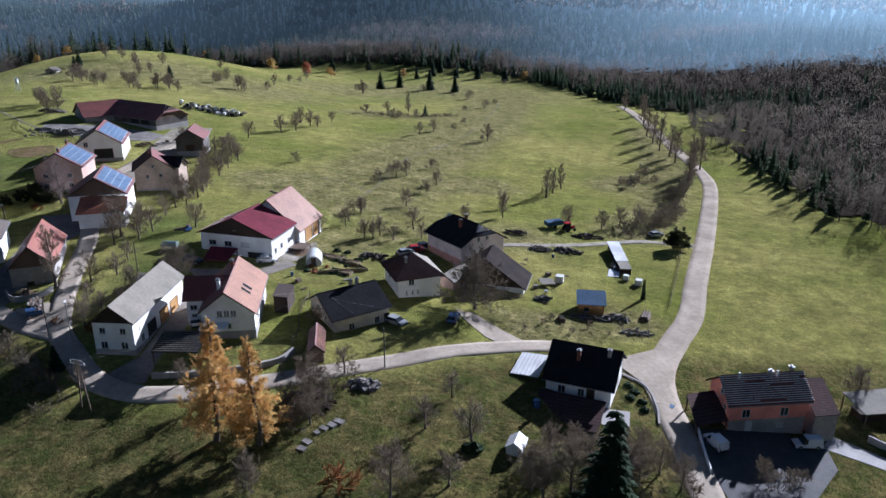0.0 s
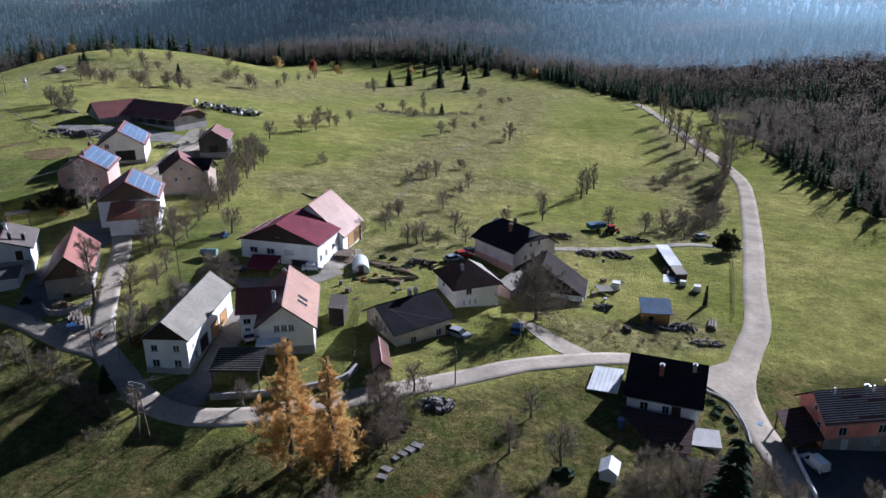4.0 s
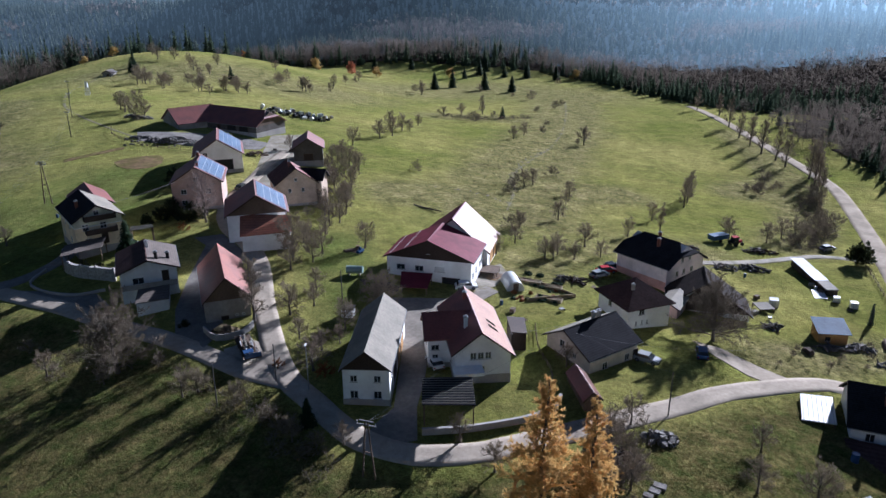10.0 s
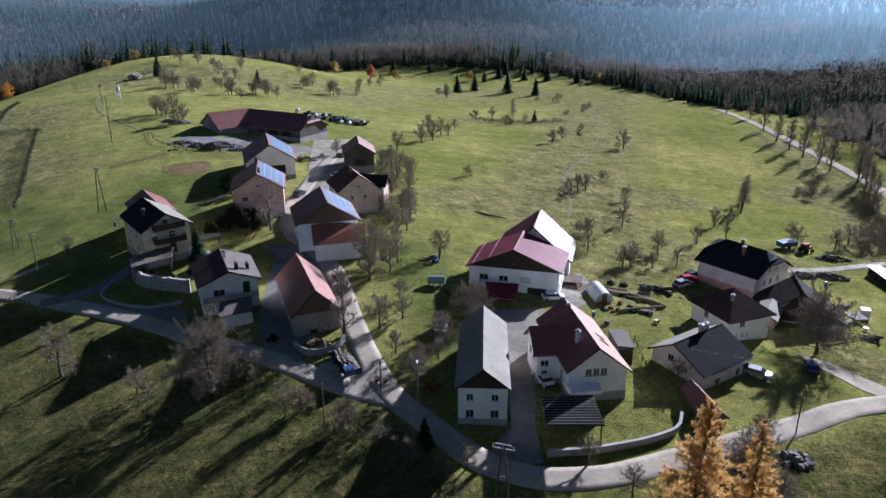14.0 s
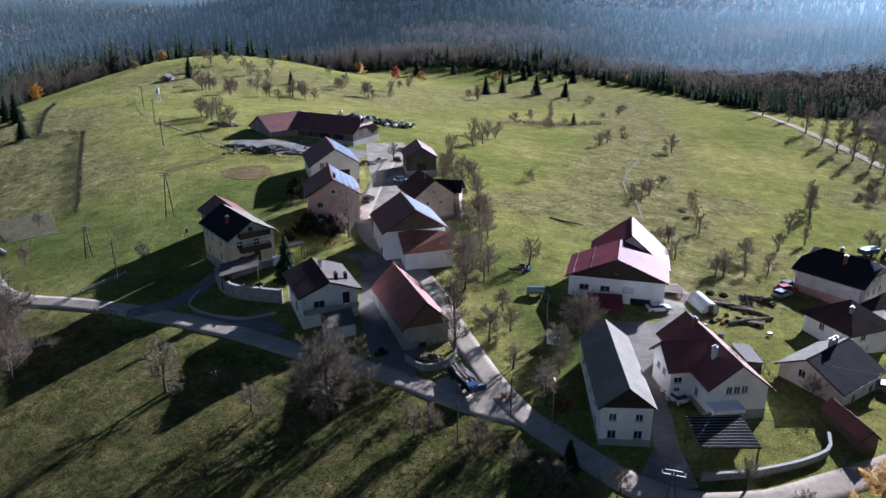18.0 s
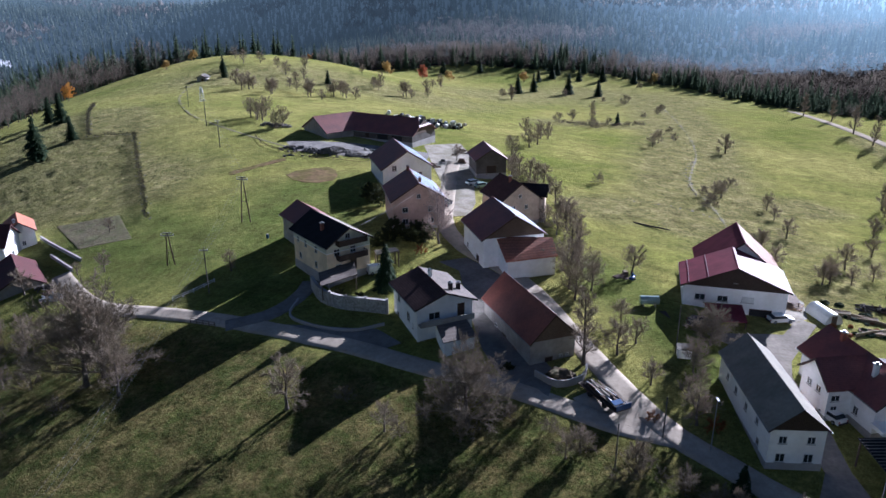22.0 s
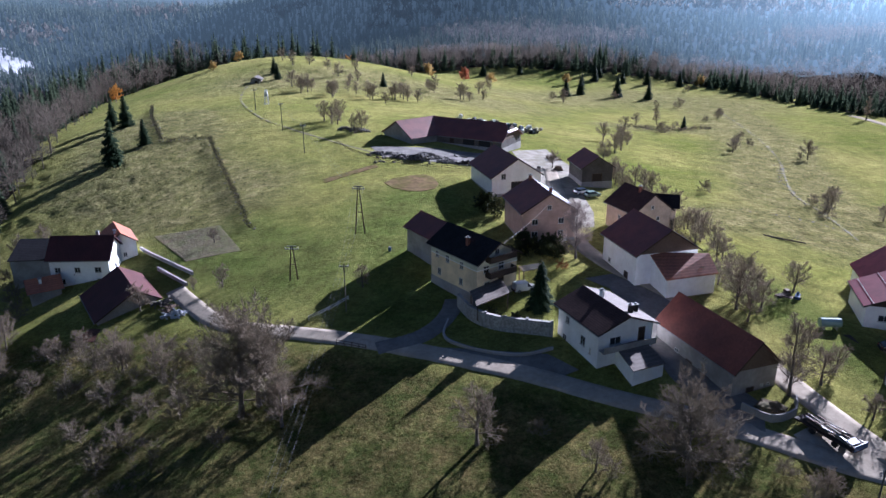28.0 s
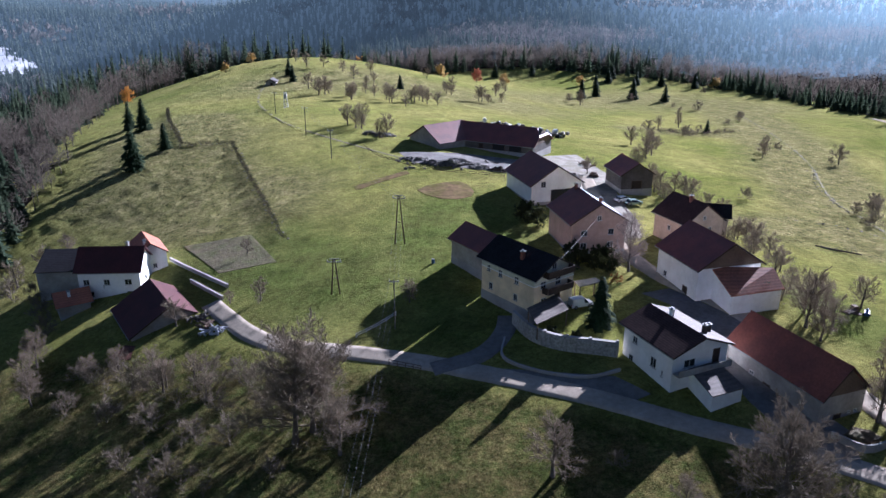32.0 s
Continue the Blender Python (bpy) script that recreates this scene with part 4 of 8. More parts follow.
def bare_tree(seed, height, crown, counts, lift=0.35, start=0.25, droop=0.0, thick=0.035, twig=0.022, ratio=0.6, fine=5, blade=0.034, taper=0.55):
    """A leafless tree: trunk, limbs, branches and twigs. counts: children at each level. Returns trunk and crown geometry."""
    rng = np.random.default_rng(seed)
    segs = []
    n = 5
    zs = np.linspace(0, height * 0.82, n + 1)
    wob = np.cumsum(rng.normal(0, height * 0.012, (n + 1, 2)), axis=0)
    pts = np.column_stack([wob - wob[0], zs])
    rad = height * thick * np.linspace(1, 0.28, n + 1)
    rad[0] *= 1.3
    trunk = (pts[:-1], pts[1:], rad[:-1], rad[1:])
    # the first limbs along the trunk
    k = counts[0]
    s = start + (0.98 - start) * (np.arange(k) + rng.random(k) * 0.7) / k
    pos = np.column_stack([np.interp(s, np.linspace(0, 1, n + 1), pts[:, i]) for i in range(3)])
    ang = np.arange(k) * 2.4 + rng.random(k)
    up = lift + 0.9 * s ** 2 + rng.normal(0, 0.12, k)
    dirs = unit(np.column_stack([np.cos(ang), np.sin(ang), up]))
    ln = crown * (1.15 - taper * s) * rng.uniform(0.75, 1.1, k)
    r = height * thick * 0.42 * (1.1 - 0.6 * s)
    levels = []
    for lev in range(len(counts)):
        bend = unit(dirs + rng.normal(0, 0.16, dirs.shape) + np.array([0, 0, 0.12 - droop * lev]))
        mid = pos + dirs * (ln * 0.5)[:, None]
        end = mid + bend * (ln * 0.5)[:, None]
        levels.append((pos, mid, r, r * 0.7))
        levels.append((mid, end, r * 0.7, np.maximum(r * 0.35, 0.008)))
        if lev + 1 == len(counts):
            break
        c = counts[lev + 1]
        t = np.tile((np.arange(c) + 0.6) / c, len(pos)) + rng.uniform(-0.1, 0.1, len(pos) * c)
        t = np.clip(t, 0.15, 1)
        P, D, Mi, E, Ln, Rr = (np.repeat(a, c, axis=0) for a in (pos, dirs, mid, end, ln, r))
        q = np.where((t < 0.5)[:, None], P + (Mi - P) * (t * 2)[:, None], Mi + (E - Mi) * (t * 2 - 1)[:, None])
        nd = unit(D + rng.normal(0, 0.62, D.shape) + np.array([0, 0, 0.18 - droop]))
        pos, dirs = q, nd
        ln = Ln * ratio * rng.uniform(0.7, 1.15, len(Ln)) * (1.15 - 0.5 * t)
        r = np.maximum(Rr * 0.5 * (1.1 - 0.4 * t), twig)
    tv, tf = tubes(*trunk, sides=7)
    v, f = [], []
    o = 0
    for i, (a, b, c, d) in enumerate(levels):
        x, y = tubes(a, b, c, d, 4 if i < 2 else 3)
        v.append(x)
        f.append(y + o)
        o += len(x)
    # the finest twigs are single blades
    if fine:
        P, Mi, E, D, Ln = (np.repeat(a, fine, axis=0) for a in (pos, mid, end, dirs, ln))
        t = rng.uniform(0.25, 1.0, len(P))[:, None]
        q = np.where(t < 0.5, P + (Mi - P) * (t * 2), Mi + (E - Mi) * (t * 2 - 1))
        nd = unit(D + rng.normal(0, 0.55, D.shape) + np.array([0, 0, 0.2 - droop]))
        tl = (Ln * rng.uniform(0.5, 1.1, len(Ln)))[:, None]
        w = unit(np.cross(nd, rng.normal(0, 1, nd.shape))) * blade / 2
        x = np.stack([q - w, q + w, q + nd * tl], 1).reshape(-1, 3)
        v.append(x)
        f.append(np.arange(len(x)).reshape(-1, 3) + o)
    return (tv, tf), (np.concatenate(v), np.concatenate(f))


def conifer(seed, height, radius, whorls, arms, droop=0.35, sub=0, bare=0.06, gap=0.0, leaf=1.0):
    """Whorls of drooping boughs round a straight stem. sub: sprays along each bough."""
    rng = np.random.default_rng(seed)
    tv, tf = tubes(np.array([[0, 0, 0.0]]), np.array([[0, 0, height]]), np.array([height * 0.016]), np.array([0.02]), 6)
    v, f = [], []

    def spray(p, d, ln, wd, dr):
        side = np.array([-d[1], d[0], 0])
        k = len(v)
        tip = p + d * ln + np.array([0, 0, -dr * ln])
        m = p + d * ln * 0.5 + np.array([0, 0, -dr * ln * 0.25])
        v.extend([p + np.array([0, 0, 0.04]), m + side * wd + np.array([0, 0, -0.3 * wd]), m - side * wd + np.array([0, 0, -0.3 * wd]), tip, m + np.array([0, 0, wd * 0.35])])
        f.extend([(k, k + 4, k + 1), (k, k + 2, k + 4), (k + 1, k + 4, k + 3), (k + 4, k + 2, k + 3)])
    for w in range(whorls):
        s = w / whorls
        z = height * (bare + (0.99 - bare) * s)
        ra = radius * (1 - s) ** 0.8 * rng.uniform(0.7, 1.15) + 0.12
        n = max(4, int(arms * (1 - 0.5 * s)))
        a0 = rng.random() * 6.3
        for i in range(n):
            if rng.random() < gap:
                continue
            a = a0 + 2 * math.pi * i / n + rng.normal(0, 0.15)
            d = np.array([math.cos(a), math.sin(a), 0])
            ln = ra * rng.uniform(0.7, 1.12)
            zz = z + rng.normal(0, height * 0.008)
            p = np.array([0, 0, zz])
            if not sub:
                spray(p, d, ln, ln * 0.3 * leaf + 0.05, droop)
            else:
                for j in range(sub):
                    t = (j + 0.5 + rng.uniform(-0.3, 0.3)) / sub
                    q = p + d * ln * t + np.array([0, 0, -droop * ln * t * t])
                    for sg in (-1, 1):
                        a2 = a + sg * rng.uniform(0.4, 1.1)
                        d2 = np.array([math.cos(a2), math.sin(a2), 0])
                        l2 = (0.25 + 0.35 * ln * (1.1 - t)) * rng.uniform(0.7, 1.2) * leaf
                        spray(q, d2, l2, l2 * 0.28, droop * 1.2)
                spray(p + d * ln * 0.6 + np.array([0, 0, -droop * ln * 0.36]), d, ln * 0.42, ln * 0.1 * leaf + 0.04, droop * 0.8)
    return (tv, tf), (np.array(v), np.array(f))


def tree_meshes(name, geo, bark, leaf):
    return tri_mesh(name + "_trunk", *geo[0], M[bark]), tri_mesh(name + "_crown", *geo[1], M[leaf])


def put_tree(name, meshes, x, y, scale, turn, label, category="tree", group="", sink=0.15):
    ob = new(name)
    ob.empty_display_size = 0.5
    ob.matrix_world = Matrix.Translation((x, y, top(x, y) - sink)) @ pose(0, 0, 0, 0, 0, turn) @ Matrix.Diagonal((scale, scale, scale, 1))
    tagged(ob, label, category, group)
    for nm, me in zip(("trunk", "crown"), meshes):
        if me is None:
            continue
        c = new(nm, me)
        c.parent = ob
    return ob


ORCHARD = [tree_meshes("orchard", bare_tree(10 + i, 4.8, 2.4, (10, 8, 5), 0.55, 0.24, fine=8, blade=0.024), "bark", "twig") for i in range(4)]
TALL = [tree_meshes("tall", bare_tree(30 + i, 12.0, 4.9, (16, 8, 7), 0.6, 0.18, fine=9, thick=0.022, ratio=0.55), "bark", "twig") for i in range(3)]
BROAD = [tree_meshes("broad", bare_tree(40 + i, 9.5, 6.2, (22, 10, 7), 0.40, 0.10, fine=12, blade=0.036, thick=0.030, ratio=0.46, taper=0.5), "bark", "twig_grey") for i in range(2)]
SLENDER = [tree_meshes("slender", bare_tree(50 + i, 11.0, 2.4, (15, 7, 6), 1.0, 0.14, fine=8, thick=0.02), "bark", "twig") for i in range(3)]
SHRUB = [tree_meshes("shrub", bare_tree(70 + i, 2.6, 1.7, (9, 7), 0.5, 0.05, thick=0.02, fine=16, blade=0.04), "bark", "twig_grey") for i in range(3)]
SPRUCE = [tree_meshes("spruce", conifer(90 + i, 9.0, 2.7, 25, 11, sub=5, leaf=1.1, gap=0.12), "bark", "needle") for i in range(2)]
LARCH = [tree_meshes("larch", bare_tree(95 + i, 16.5, 3.7 - 0.7 * i, (54, 9, 5), 0.12, 0.14, fine=14 - 3 * i, droop=0.14, thick=0.017, twig=0.012, ratio=0.5, blade=0.055, taper=0.98), "bark", "larch") for i in range(2)]
put_tree("larch", LARCH[0], -30.5, 82.9, 1.3, 20, "tall golden larch in autumn needles")
put_tree("larch", LARCH[1], -24.6, 82.4, 1.22, 80, "slim orange larch with thinning needles")
put_tree("bare_tree", BROAD[0], -90.4, 112.4, 1.12, 0, "broad leafless tree with dense twigs")
put_tree("bare_tree", BROAD[1], 6.1, 127.4, 1.05, 0, "broad leafless walnut tree before a barn")
put_tree("bare_tree", BROAD[0], -51.7, 131.0, 0.66, 120, "rounded leafless tree in a farmyard corner")
put_tree("bare_tree", TALL[1], -149.2, 129.9, 1.55, 40, "tall leafless tree beside the lane")
put_tree("bare_tree", BROAD[1], -147.0, 131.6, 1.35, 200, "wide leafless tree beside the lane")
put_tree("bare_tree", ORCHARD[2], -142.6, 126.4, 1.5, 80, "leafless tree with drooping twigs on the slope")
BIRCH = tree_meshes("birch", bare_tree(64, 13.0, 4.2, (18, 8, 6), 0.7, 0.16, fine=9, thick=0.018, ratio=0.55), "bark", "pale_bark")
put_tree("birch", BIRCH, -93.8, 171.6, 0.95, 0, "leafless birch with pinkish twigs beside the farm lane")
put_tree("spruce", SPRUCE[0], -103.4, 151.4, 1.0, 0, "dark green spruce in a garden")
put_tree("spruce", SPRUCE[1], 20.0, 72.0, 2.0, 0, "dark green spruce beside the house")

# ---- annexes and sheds ----
def lean_to(name, label, quad, zs, base, roof, wall, category="shed", posts=False, thick=0.14):
    """A shed under one plane. quad: the roof's corners on plan, in turn; zs: their heights."""
    cx, cy = sum(q[0] for q in quad) / 4, sum(q[1] for q in quad) / 4
    ob = thing(name, cx, cy, base, 0, label, category)
    top4 = [(q[0] - cx, q[1] - cy, z - base) for q, z in zip(quad, zs)]
    area = sum(top4[i][0] * top4[(i + 1) % 4][1] - top4[(i + 1) % 4][0] * top4[i][1] for i in range(4))
    if area < 0:
        top4 = top4[::-1]
    part("roof_sheet", slab(top4, thick), roof, ob)
    inner = [(x * 0.92, y * 0.92, z - thick - 0.01) for x, y, z in top4]
    if posts:
        for x, y, z in inner:
            part("post", box(x - 0.09, x + 0.09, y - 0.09, y + 0.09, -0.6, z), "wood", ob)
    else:
        v = inner + [(x, y, -1.5) for x, y, z in inner]
        f = [(0, 1, 2, 3), (7, 6, 5, 4)] + [(i, i + 4, (i + 1) % 4 + 4, (i + 1) % 4) for i in range(4)]
        part("wall", (v, f), wall, ob)
    return ob, top4


def ribs(ob, t4, n, mat, size=0.07, along=0):
    """Raised ribs on a roof sheet, from one edge to the opposite."""
    a, b, c, d = [Vector(p) for p in t4]
    if along:
        a, b, c, d = b, c, d, a
    for i in range(n):
        t = (i + 0.5) / n
        p, q = a.lerp(b, t), d.lerp(c, t)
        s = (b - a).normalized() * size
        part("rib", slab([tuple(p - s), tuple(p + s), tuple(q + s), tuple(q - s)], -0.06)[0:2], mat, ob)


solar(N, "r", 6.6, 10.9, 6.7, -6.3, 5.8, 0.06, 0.93, 11, 4)
solar(P, "r", 6.2, 10.2, 6.4, -6.2, 6.0, 0.05, 0.93, 11, 4)
solar(Q, "r", 6.9, 9.1, 4.7, -8.2, 8.0, 0.10, 0.92, 12, 5)
lean_to("barn_annex", "whitewashed annex under an orange-red tile roof", [(-83.0, 160.6), (-72.2, 160.4), (-71.6, 156.6), (-81.6, 153.8)], (8.7, 8.5, 6.2, 6.1), 2.0, "orange_roof", "white")
lean_to("porch_annex", "small annex with a grey tiled roof and dark garage mouth", [(-95.0, 135.4), (-90.0, 136.2), (-88.2, 130.4), (-93.4, 128.2)], (4.0, 4.0, 3.0, 3.0), 0.0, "taupe_roof", "white")
lean_to("terrace_roof", "brown terrace roof on posts beside the yellow house", [(-115.4, 150.6), (-109.6, 156.4), (-108.6, 151.6), (-114.4, 146.2)], (5.6, 5.6, 4.9, 4.9), 2.6, "taupe_roof", "wood", posts=True)
lean_to("entrance_roof", "pale canopy on posts beside the yellow house", [(-105.6, 158.4), (-101.4, 160.6), (-102.2, 162.0), (-106.2, 160.4)], (6.0, 6.0, 6.2, 6.2), 2.9, "pale_roof", "wood", posts=True)
lean_to("garage_annex", "annex with a brown metal roof beside the red house", [(38.6, 100.3), (43.6, 101.6), (43.4, 94.8), (38.0, 93.1)], (-7.0, -7.0, -8.2, -8.2), -11.4, "brown_roof", "dark_wood", posts=True)
lean_to("side_wing", "low wing with a brown ribbed roof", [(57.2, 103.0), (61.4, 103.2), (60.9, 95.8), (56.8, 95.2)], (-5.6, -5.7, -7.8, -7.8), -11.6, "brown_roof", "grey_wall")
lean_to("front_annex", "low annex under a dark flat roof", [(15.4, 101.0), (25.2, 96.9), (22.6, 90.6), (12.9, 93.6)], (-6.3, -6.3, -7.6, -7.6), -10.4, "brown_roof", "grey_wall")
ob, t4 = lean_to("corrugated_lean_to", "lean-to with weathered corrugated sheets", [(12.6, 93.4), (25.6, 89.4), (24.8, 86.6), (12.0, 90.6)], (-7.9, -7.9, -8.8, -8.8), -10.8, "pale_roof", "dark_wood", posts=True)
ribs(ob, t4, 34, "pale_roof", 0.06)
ob, t4 = lean_to("pale_carport", "carport with a pale sheet roof", [(13.6, 110.8), (18.0, 109.6), (15.4, 103.2), (11.0, 104.6)], (-5.1, -5.1, -5.6, -5.6), -8.6, "frame", "wood", posts=True)
ribs(ob, t4, 7, "panel_frame", 0.05)
lean_to("concrete_terrace", "raised concrete terrace with pale edge", [(24.8, 97.8), (28.9, 96.8), (27.8, 92.6), (23.8, 93.4)], (-8.0, -8.0, -8.05, -8.05), -10.6, "concrete", "white", category="terrace")
ob, t4 = lean_to("shed_carport", "carport with a dark ribbed metal roof", [(-44.1, 103.3), (-37.1, 103.3), (-36.9, 97.0), (-44.0, 97.2)], (2.7, 2.7, 2.2, 2.2), -0.6, "dark_roof", "dark_wood", posts=True)
ribs(ob, t4, 11, "pale_roof", 0.03, along=1)
lean_to("wood_shed", "dark wooden firewood shed", [(-30.4, 123.6), (-27.4, 123.8), (-27.6, 118.0), (-30.2, 117.8)], (2.3, 1.9, 1.9, 2.3), -0.8, "dark_wood", "dark_wood")
lean_to("barn_porch", "dark red sheet roof over a yard porch", [(-48.6, 143.0), (-42.6, 141.8), (-43.6, 136.6), (-48.6, 137.4)], (2.6, 2.6, 1.8, 1.8), -1.0, "maroon", "dark_wood", posts=True)
lean_to("dark_wing", "dark-roofed wing behind the white farmhouse", [(-215.0, 194.0), (-205.0, 194.6), (-204.4, 187.0), (-214.0, 186.0)], (0.2, 0.2, -2.2, -2.2), -9.5, "dark_roof", "grey_wall")
gable_house("small_shed", "narrow shed with a rusty red roof", (-20.2, 102.4), (-21.3, 110.6), 0.6, (1.4, -0.8), (1.5, -0.7), -3.0, "wood", "red_roof", over=0.25, gover=0.25, category="shed", right_roof="rusty", plinth=False, gutters=False)
gable_house("tower_house", "white annex with a bright red tiled roof", (-190.3, 189.8), (-195.4, 198.2), 2.9, (3.2, 0.6), (3.4, 0.5), -6.2, "white", "orange_roof", over=0.4, gover=0.4, windows=[("f", 0.4, 3.4, 0.8, 1.0), ("f", 0.4, 0.9, 0.8, 1.0)], chimneys=[(-0.8, -2.6, 0.7, "white")])
gable_house("rear_wing", "dark-roofed wing with a pale gable", (-68.8, 189.0), (-76.0, 190.8), 11.2, (2.4, 9.0), (2.4, 9.0), 3.0, "peach", "dark_roof", gutters=False, category="house wing")
gable_house("stone_hut", "little stone hut set into the hilltop", (-209, 394), (-209, 402), 12.6, (2.6, 11.0), (2.6, 11.0), 8.4, "grey_wall", "grey_wood", category="hut", gutters=False, doors=[("f", 0.6, 0.3, 1.1, 1.9)])
gable_house("veranda", "pinkish porch with a low roof between two houses", (0.4, 135.4), (4.6, 141.8), -0.9, (2.0, -1.8), (2.2, -2.0), -5.6, "pink", "pale_roof", category="porch", gutters=False, windows=[("r", 0, 1.2, 1.2, 1.0)])

lean_to("field_shelter", "open shelter under a pale sheet roof", [(66.4, 105.4), (74.6, 106.6), (75.4, 100.8), (67.6, 99.8)], (-9.7, -9.7, -10.5, -10.5), -13.2, "pale_roof", "wood", posts=True)
ob, t4 = lean_to("wood_store", "low dark timber store under a pale shelter", [(67.6, 104.4), (73.8, 105.4), (74.4, 102.6), (68.2, 101.8)], (-11.6, -11.6, -11.9, -11.9), -13.4, "dark_wood", "dark_wood")
lean_to("brush_pen", "roofless pen with rough timber walls", [(-185.6, 161.6), (-180.4, 160.8), (-181.2, 156.6), (-187.0, 158.0)], (-6.4, -6.4, -6.9, -6.9), -8.4, "rusty", "grey_wood")
# pyramid-roofed house
eh = thing("tent_roof_house", -6.2, 134.6, -3.2, -20, "white house under a steep brown pyramid roof", "house")
part("wall", box(-4.3, 4.3, -4.7, 4.7, -2.0, 4.0), "white", eh)
ez, ea = 4.1, 7.7
ec = [(-5.0, -5.4, ez), (5.0, -5.4, ez), (5.0, 5.4, ez), (-5.0, 5.4, ez)]
# pale right and back slopes put the sunlight into the roof colour
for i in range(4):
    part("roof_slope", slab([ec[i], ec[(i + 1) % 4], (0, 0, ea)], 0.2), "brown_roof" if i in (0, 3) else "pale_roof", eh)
ext = (-4.3, 4.3, -4.7, 4.7)
window(eh, "f", -1.6, 2.6, 1.1, 1.1, ext)
for u in (-2.6, -1.4, -0.3):
    window(eh, "f", u, 0.7, 0.35, 0.8, ext)
window(eh, "l", 1.0, 2.4, 1.0, 1.1, ext)
door(eh, "r", -3.0, 0.6, 1.0, 2.0, ext)
chimney(eh, -1.8, -1.9, 6.4, 0.9, "grey_wall", 0.45)

# orange garden shed
hs = thing("garden_shed", 29.6, 132.8, -7.7, 8, "orange wooden shed with a blue-grey sheet roof", "shed")
part("wall", box(-2.5, 2.5, -1.9, 1.9, -0.4, 2.3), "honey_wood", hs)
part("roof_sheet", slab([(-2.9, -2.4, 2.5), (2.9, -2.4, 2.5), (2.9, 2.3, 3.7), (-2.9, 2.3, 3.7)], 0.1), "blue_sheet", hs)
part("gable_fill", join(slab([(-2.5, -1.9, 2.5), (-2.46, -1.9, 2.5), (-2.46, 1.9, 3.4), (-2.5, 1.9, 3.4)], 0.9)), "honey_wood", hs)
part("back_wall", box(-2.5, 2.5, 1.8, 1.9, 2.3, 3.4), "honey_wood", hs)
window(hs, "f", -0.9, 0.9, 0.9, 0.8, (-2.5, 2.5, -1.9, 1.9), frame_mat="dark_wood")

# balconies of the yellow house
for z in (3.6, 6.4):
    part("balcony", join(box(-2.6, 3.4, -7.9, -6.45, z - 0.15, z), box(-2.6, 3.4, -7.9, -7.82, z, z + 1.0), box(-2.6, -2.52, -7.82, -6.45, z, z + 1.0), box(3.32, 3.4, -7.82, -6.45, z, z + 1.0)), "dark_wood", Mh)
part("balcony", join(box(-4.6, 4.6, -6.9, -5.6, 3.4, 3.55), box(-4.6, 4.6, -6.9, -6.84, 3.55, 4.4)), "grey_wall", Lh)
part("terrace_slab", box(-4.2, 0.2, -10.2, -7.7, 1.6, 2.1), "white", B)
for y in (-3.4, -1.6):
    part("roof_window", slab([(2.0, y, 6.2), (3.4, y, 5.08), (3.4, y + 0.7, 5.08), (2.0, y + 0.7, 6.2)], 0.05), "glass", B)
for x0, x1 in ((-7.58, -7.54), (-4.58, -4.54)):
    part("roof_seam", slab([(x0, -5.55, 10.1 + 0.438 * x0 + 0.12), (x1, -5.55, 10.1 + 0.438 * x1 + 0.12), (x1, 5.5, 10.1 + 0.438 * x1 + 0.12), (x0, 5.5, 10.1 + 0.438 * x0 + 0.12)], 0.06), "frame", C)
part("sign_board", box(1.3, 3.2, -5.2, -5.08, 3.9, 4.8), "frame", C)
# broken bright strips stand in for sun glints on the red house's brown roof
rs = random.Random(17)
for i in range(14):
    q = (i + 0.7) / 14.4
    y = -7.0
    while y < 6.6:
        w = rs.uniform(1.2, 4.6)
        x, z = 4.0 * q, 8.6 - 3.1 * q + 0.11
        if rs.random() < 0.94:
            part("glint_strip", slab([(x - 0.03, y, z), (x + 0.03, y, z - 0.02), (x + 0.03, min(y + w, 6.9), z - 0.02), (x - 0.03, min(y + w, 6.9), z)], 0.08), "frame", J)
        y += w + rs.uniform(0.04, 0.2)
part("lower_wall", join(box(-3.42, 3.42, -6.22, 6.22, -1.0, 2.55)), "grey_wall", J)
part("door_leaf", box(3.44, 3.48, -3.4, -2.4, 0.2, 2.25), "frame", J)
for y in (-3.9, 2.3):
    part("roof_vent", cyl(0.16, 0.16, 8.2, 9.2, 8, 0.5, y), "frame", J)
# salmon ground floor of the gabled house, with a dark garage door
part("lower_wall", box(-6.08, 6.08, -6.28, 6.28, -2.4, 2.9), "salmon", F)
part("dark_garage_door", box(2.4, 5.0, -6.32, -6.285, 0.0, 2.3), "black", F)
# pale upper storey of the yellow house
part("upper_wall", extrude_y([(-4.462, 5.0), (4.662, 5.0), (4.662, 6.55), (0, 9.1), (-4.462, 6.5)], -6.502, 6.5), "pale_green", Mh)
part("string_course", box(-4.52, 4.72, -6.55, 6.52, 4.88, 5.02), "white", Mh)

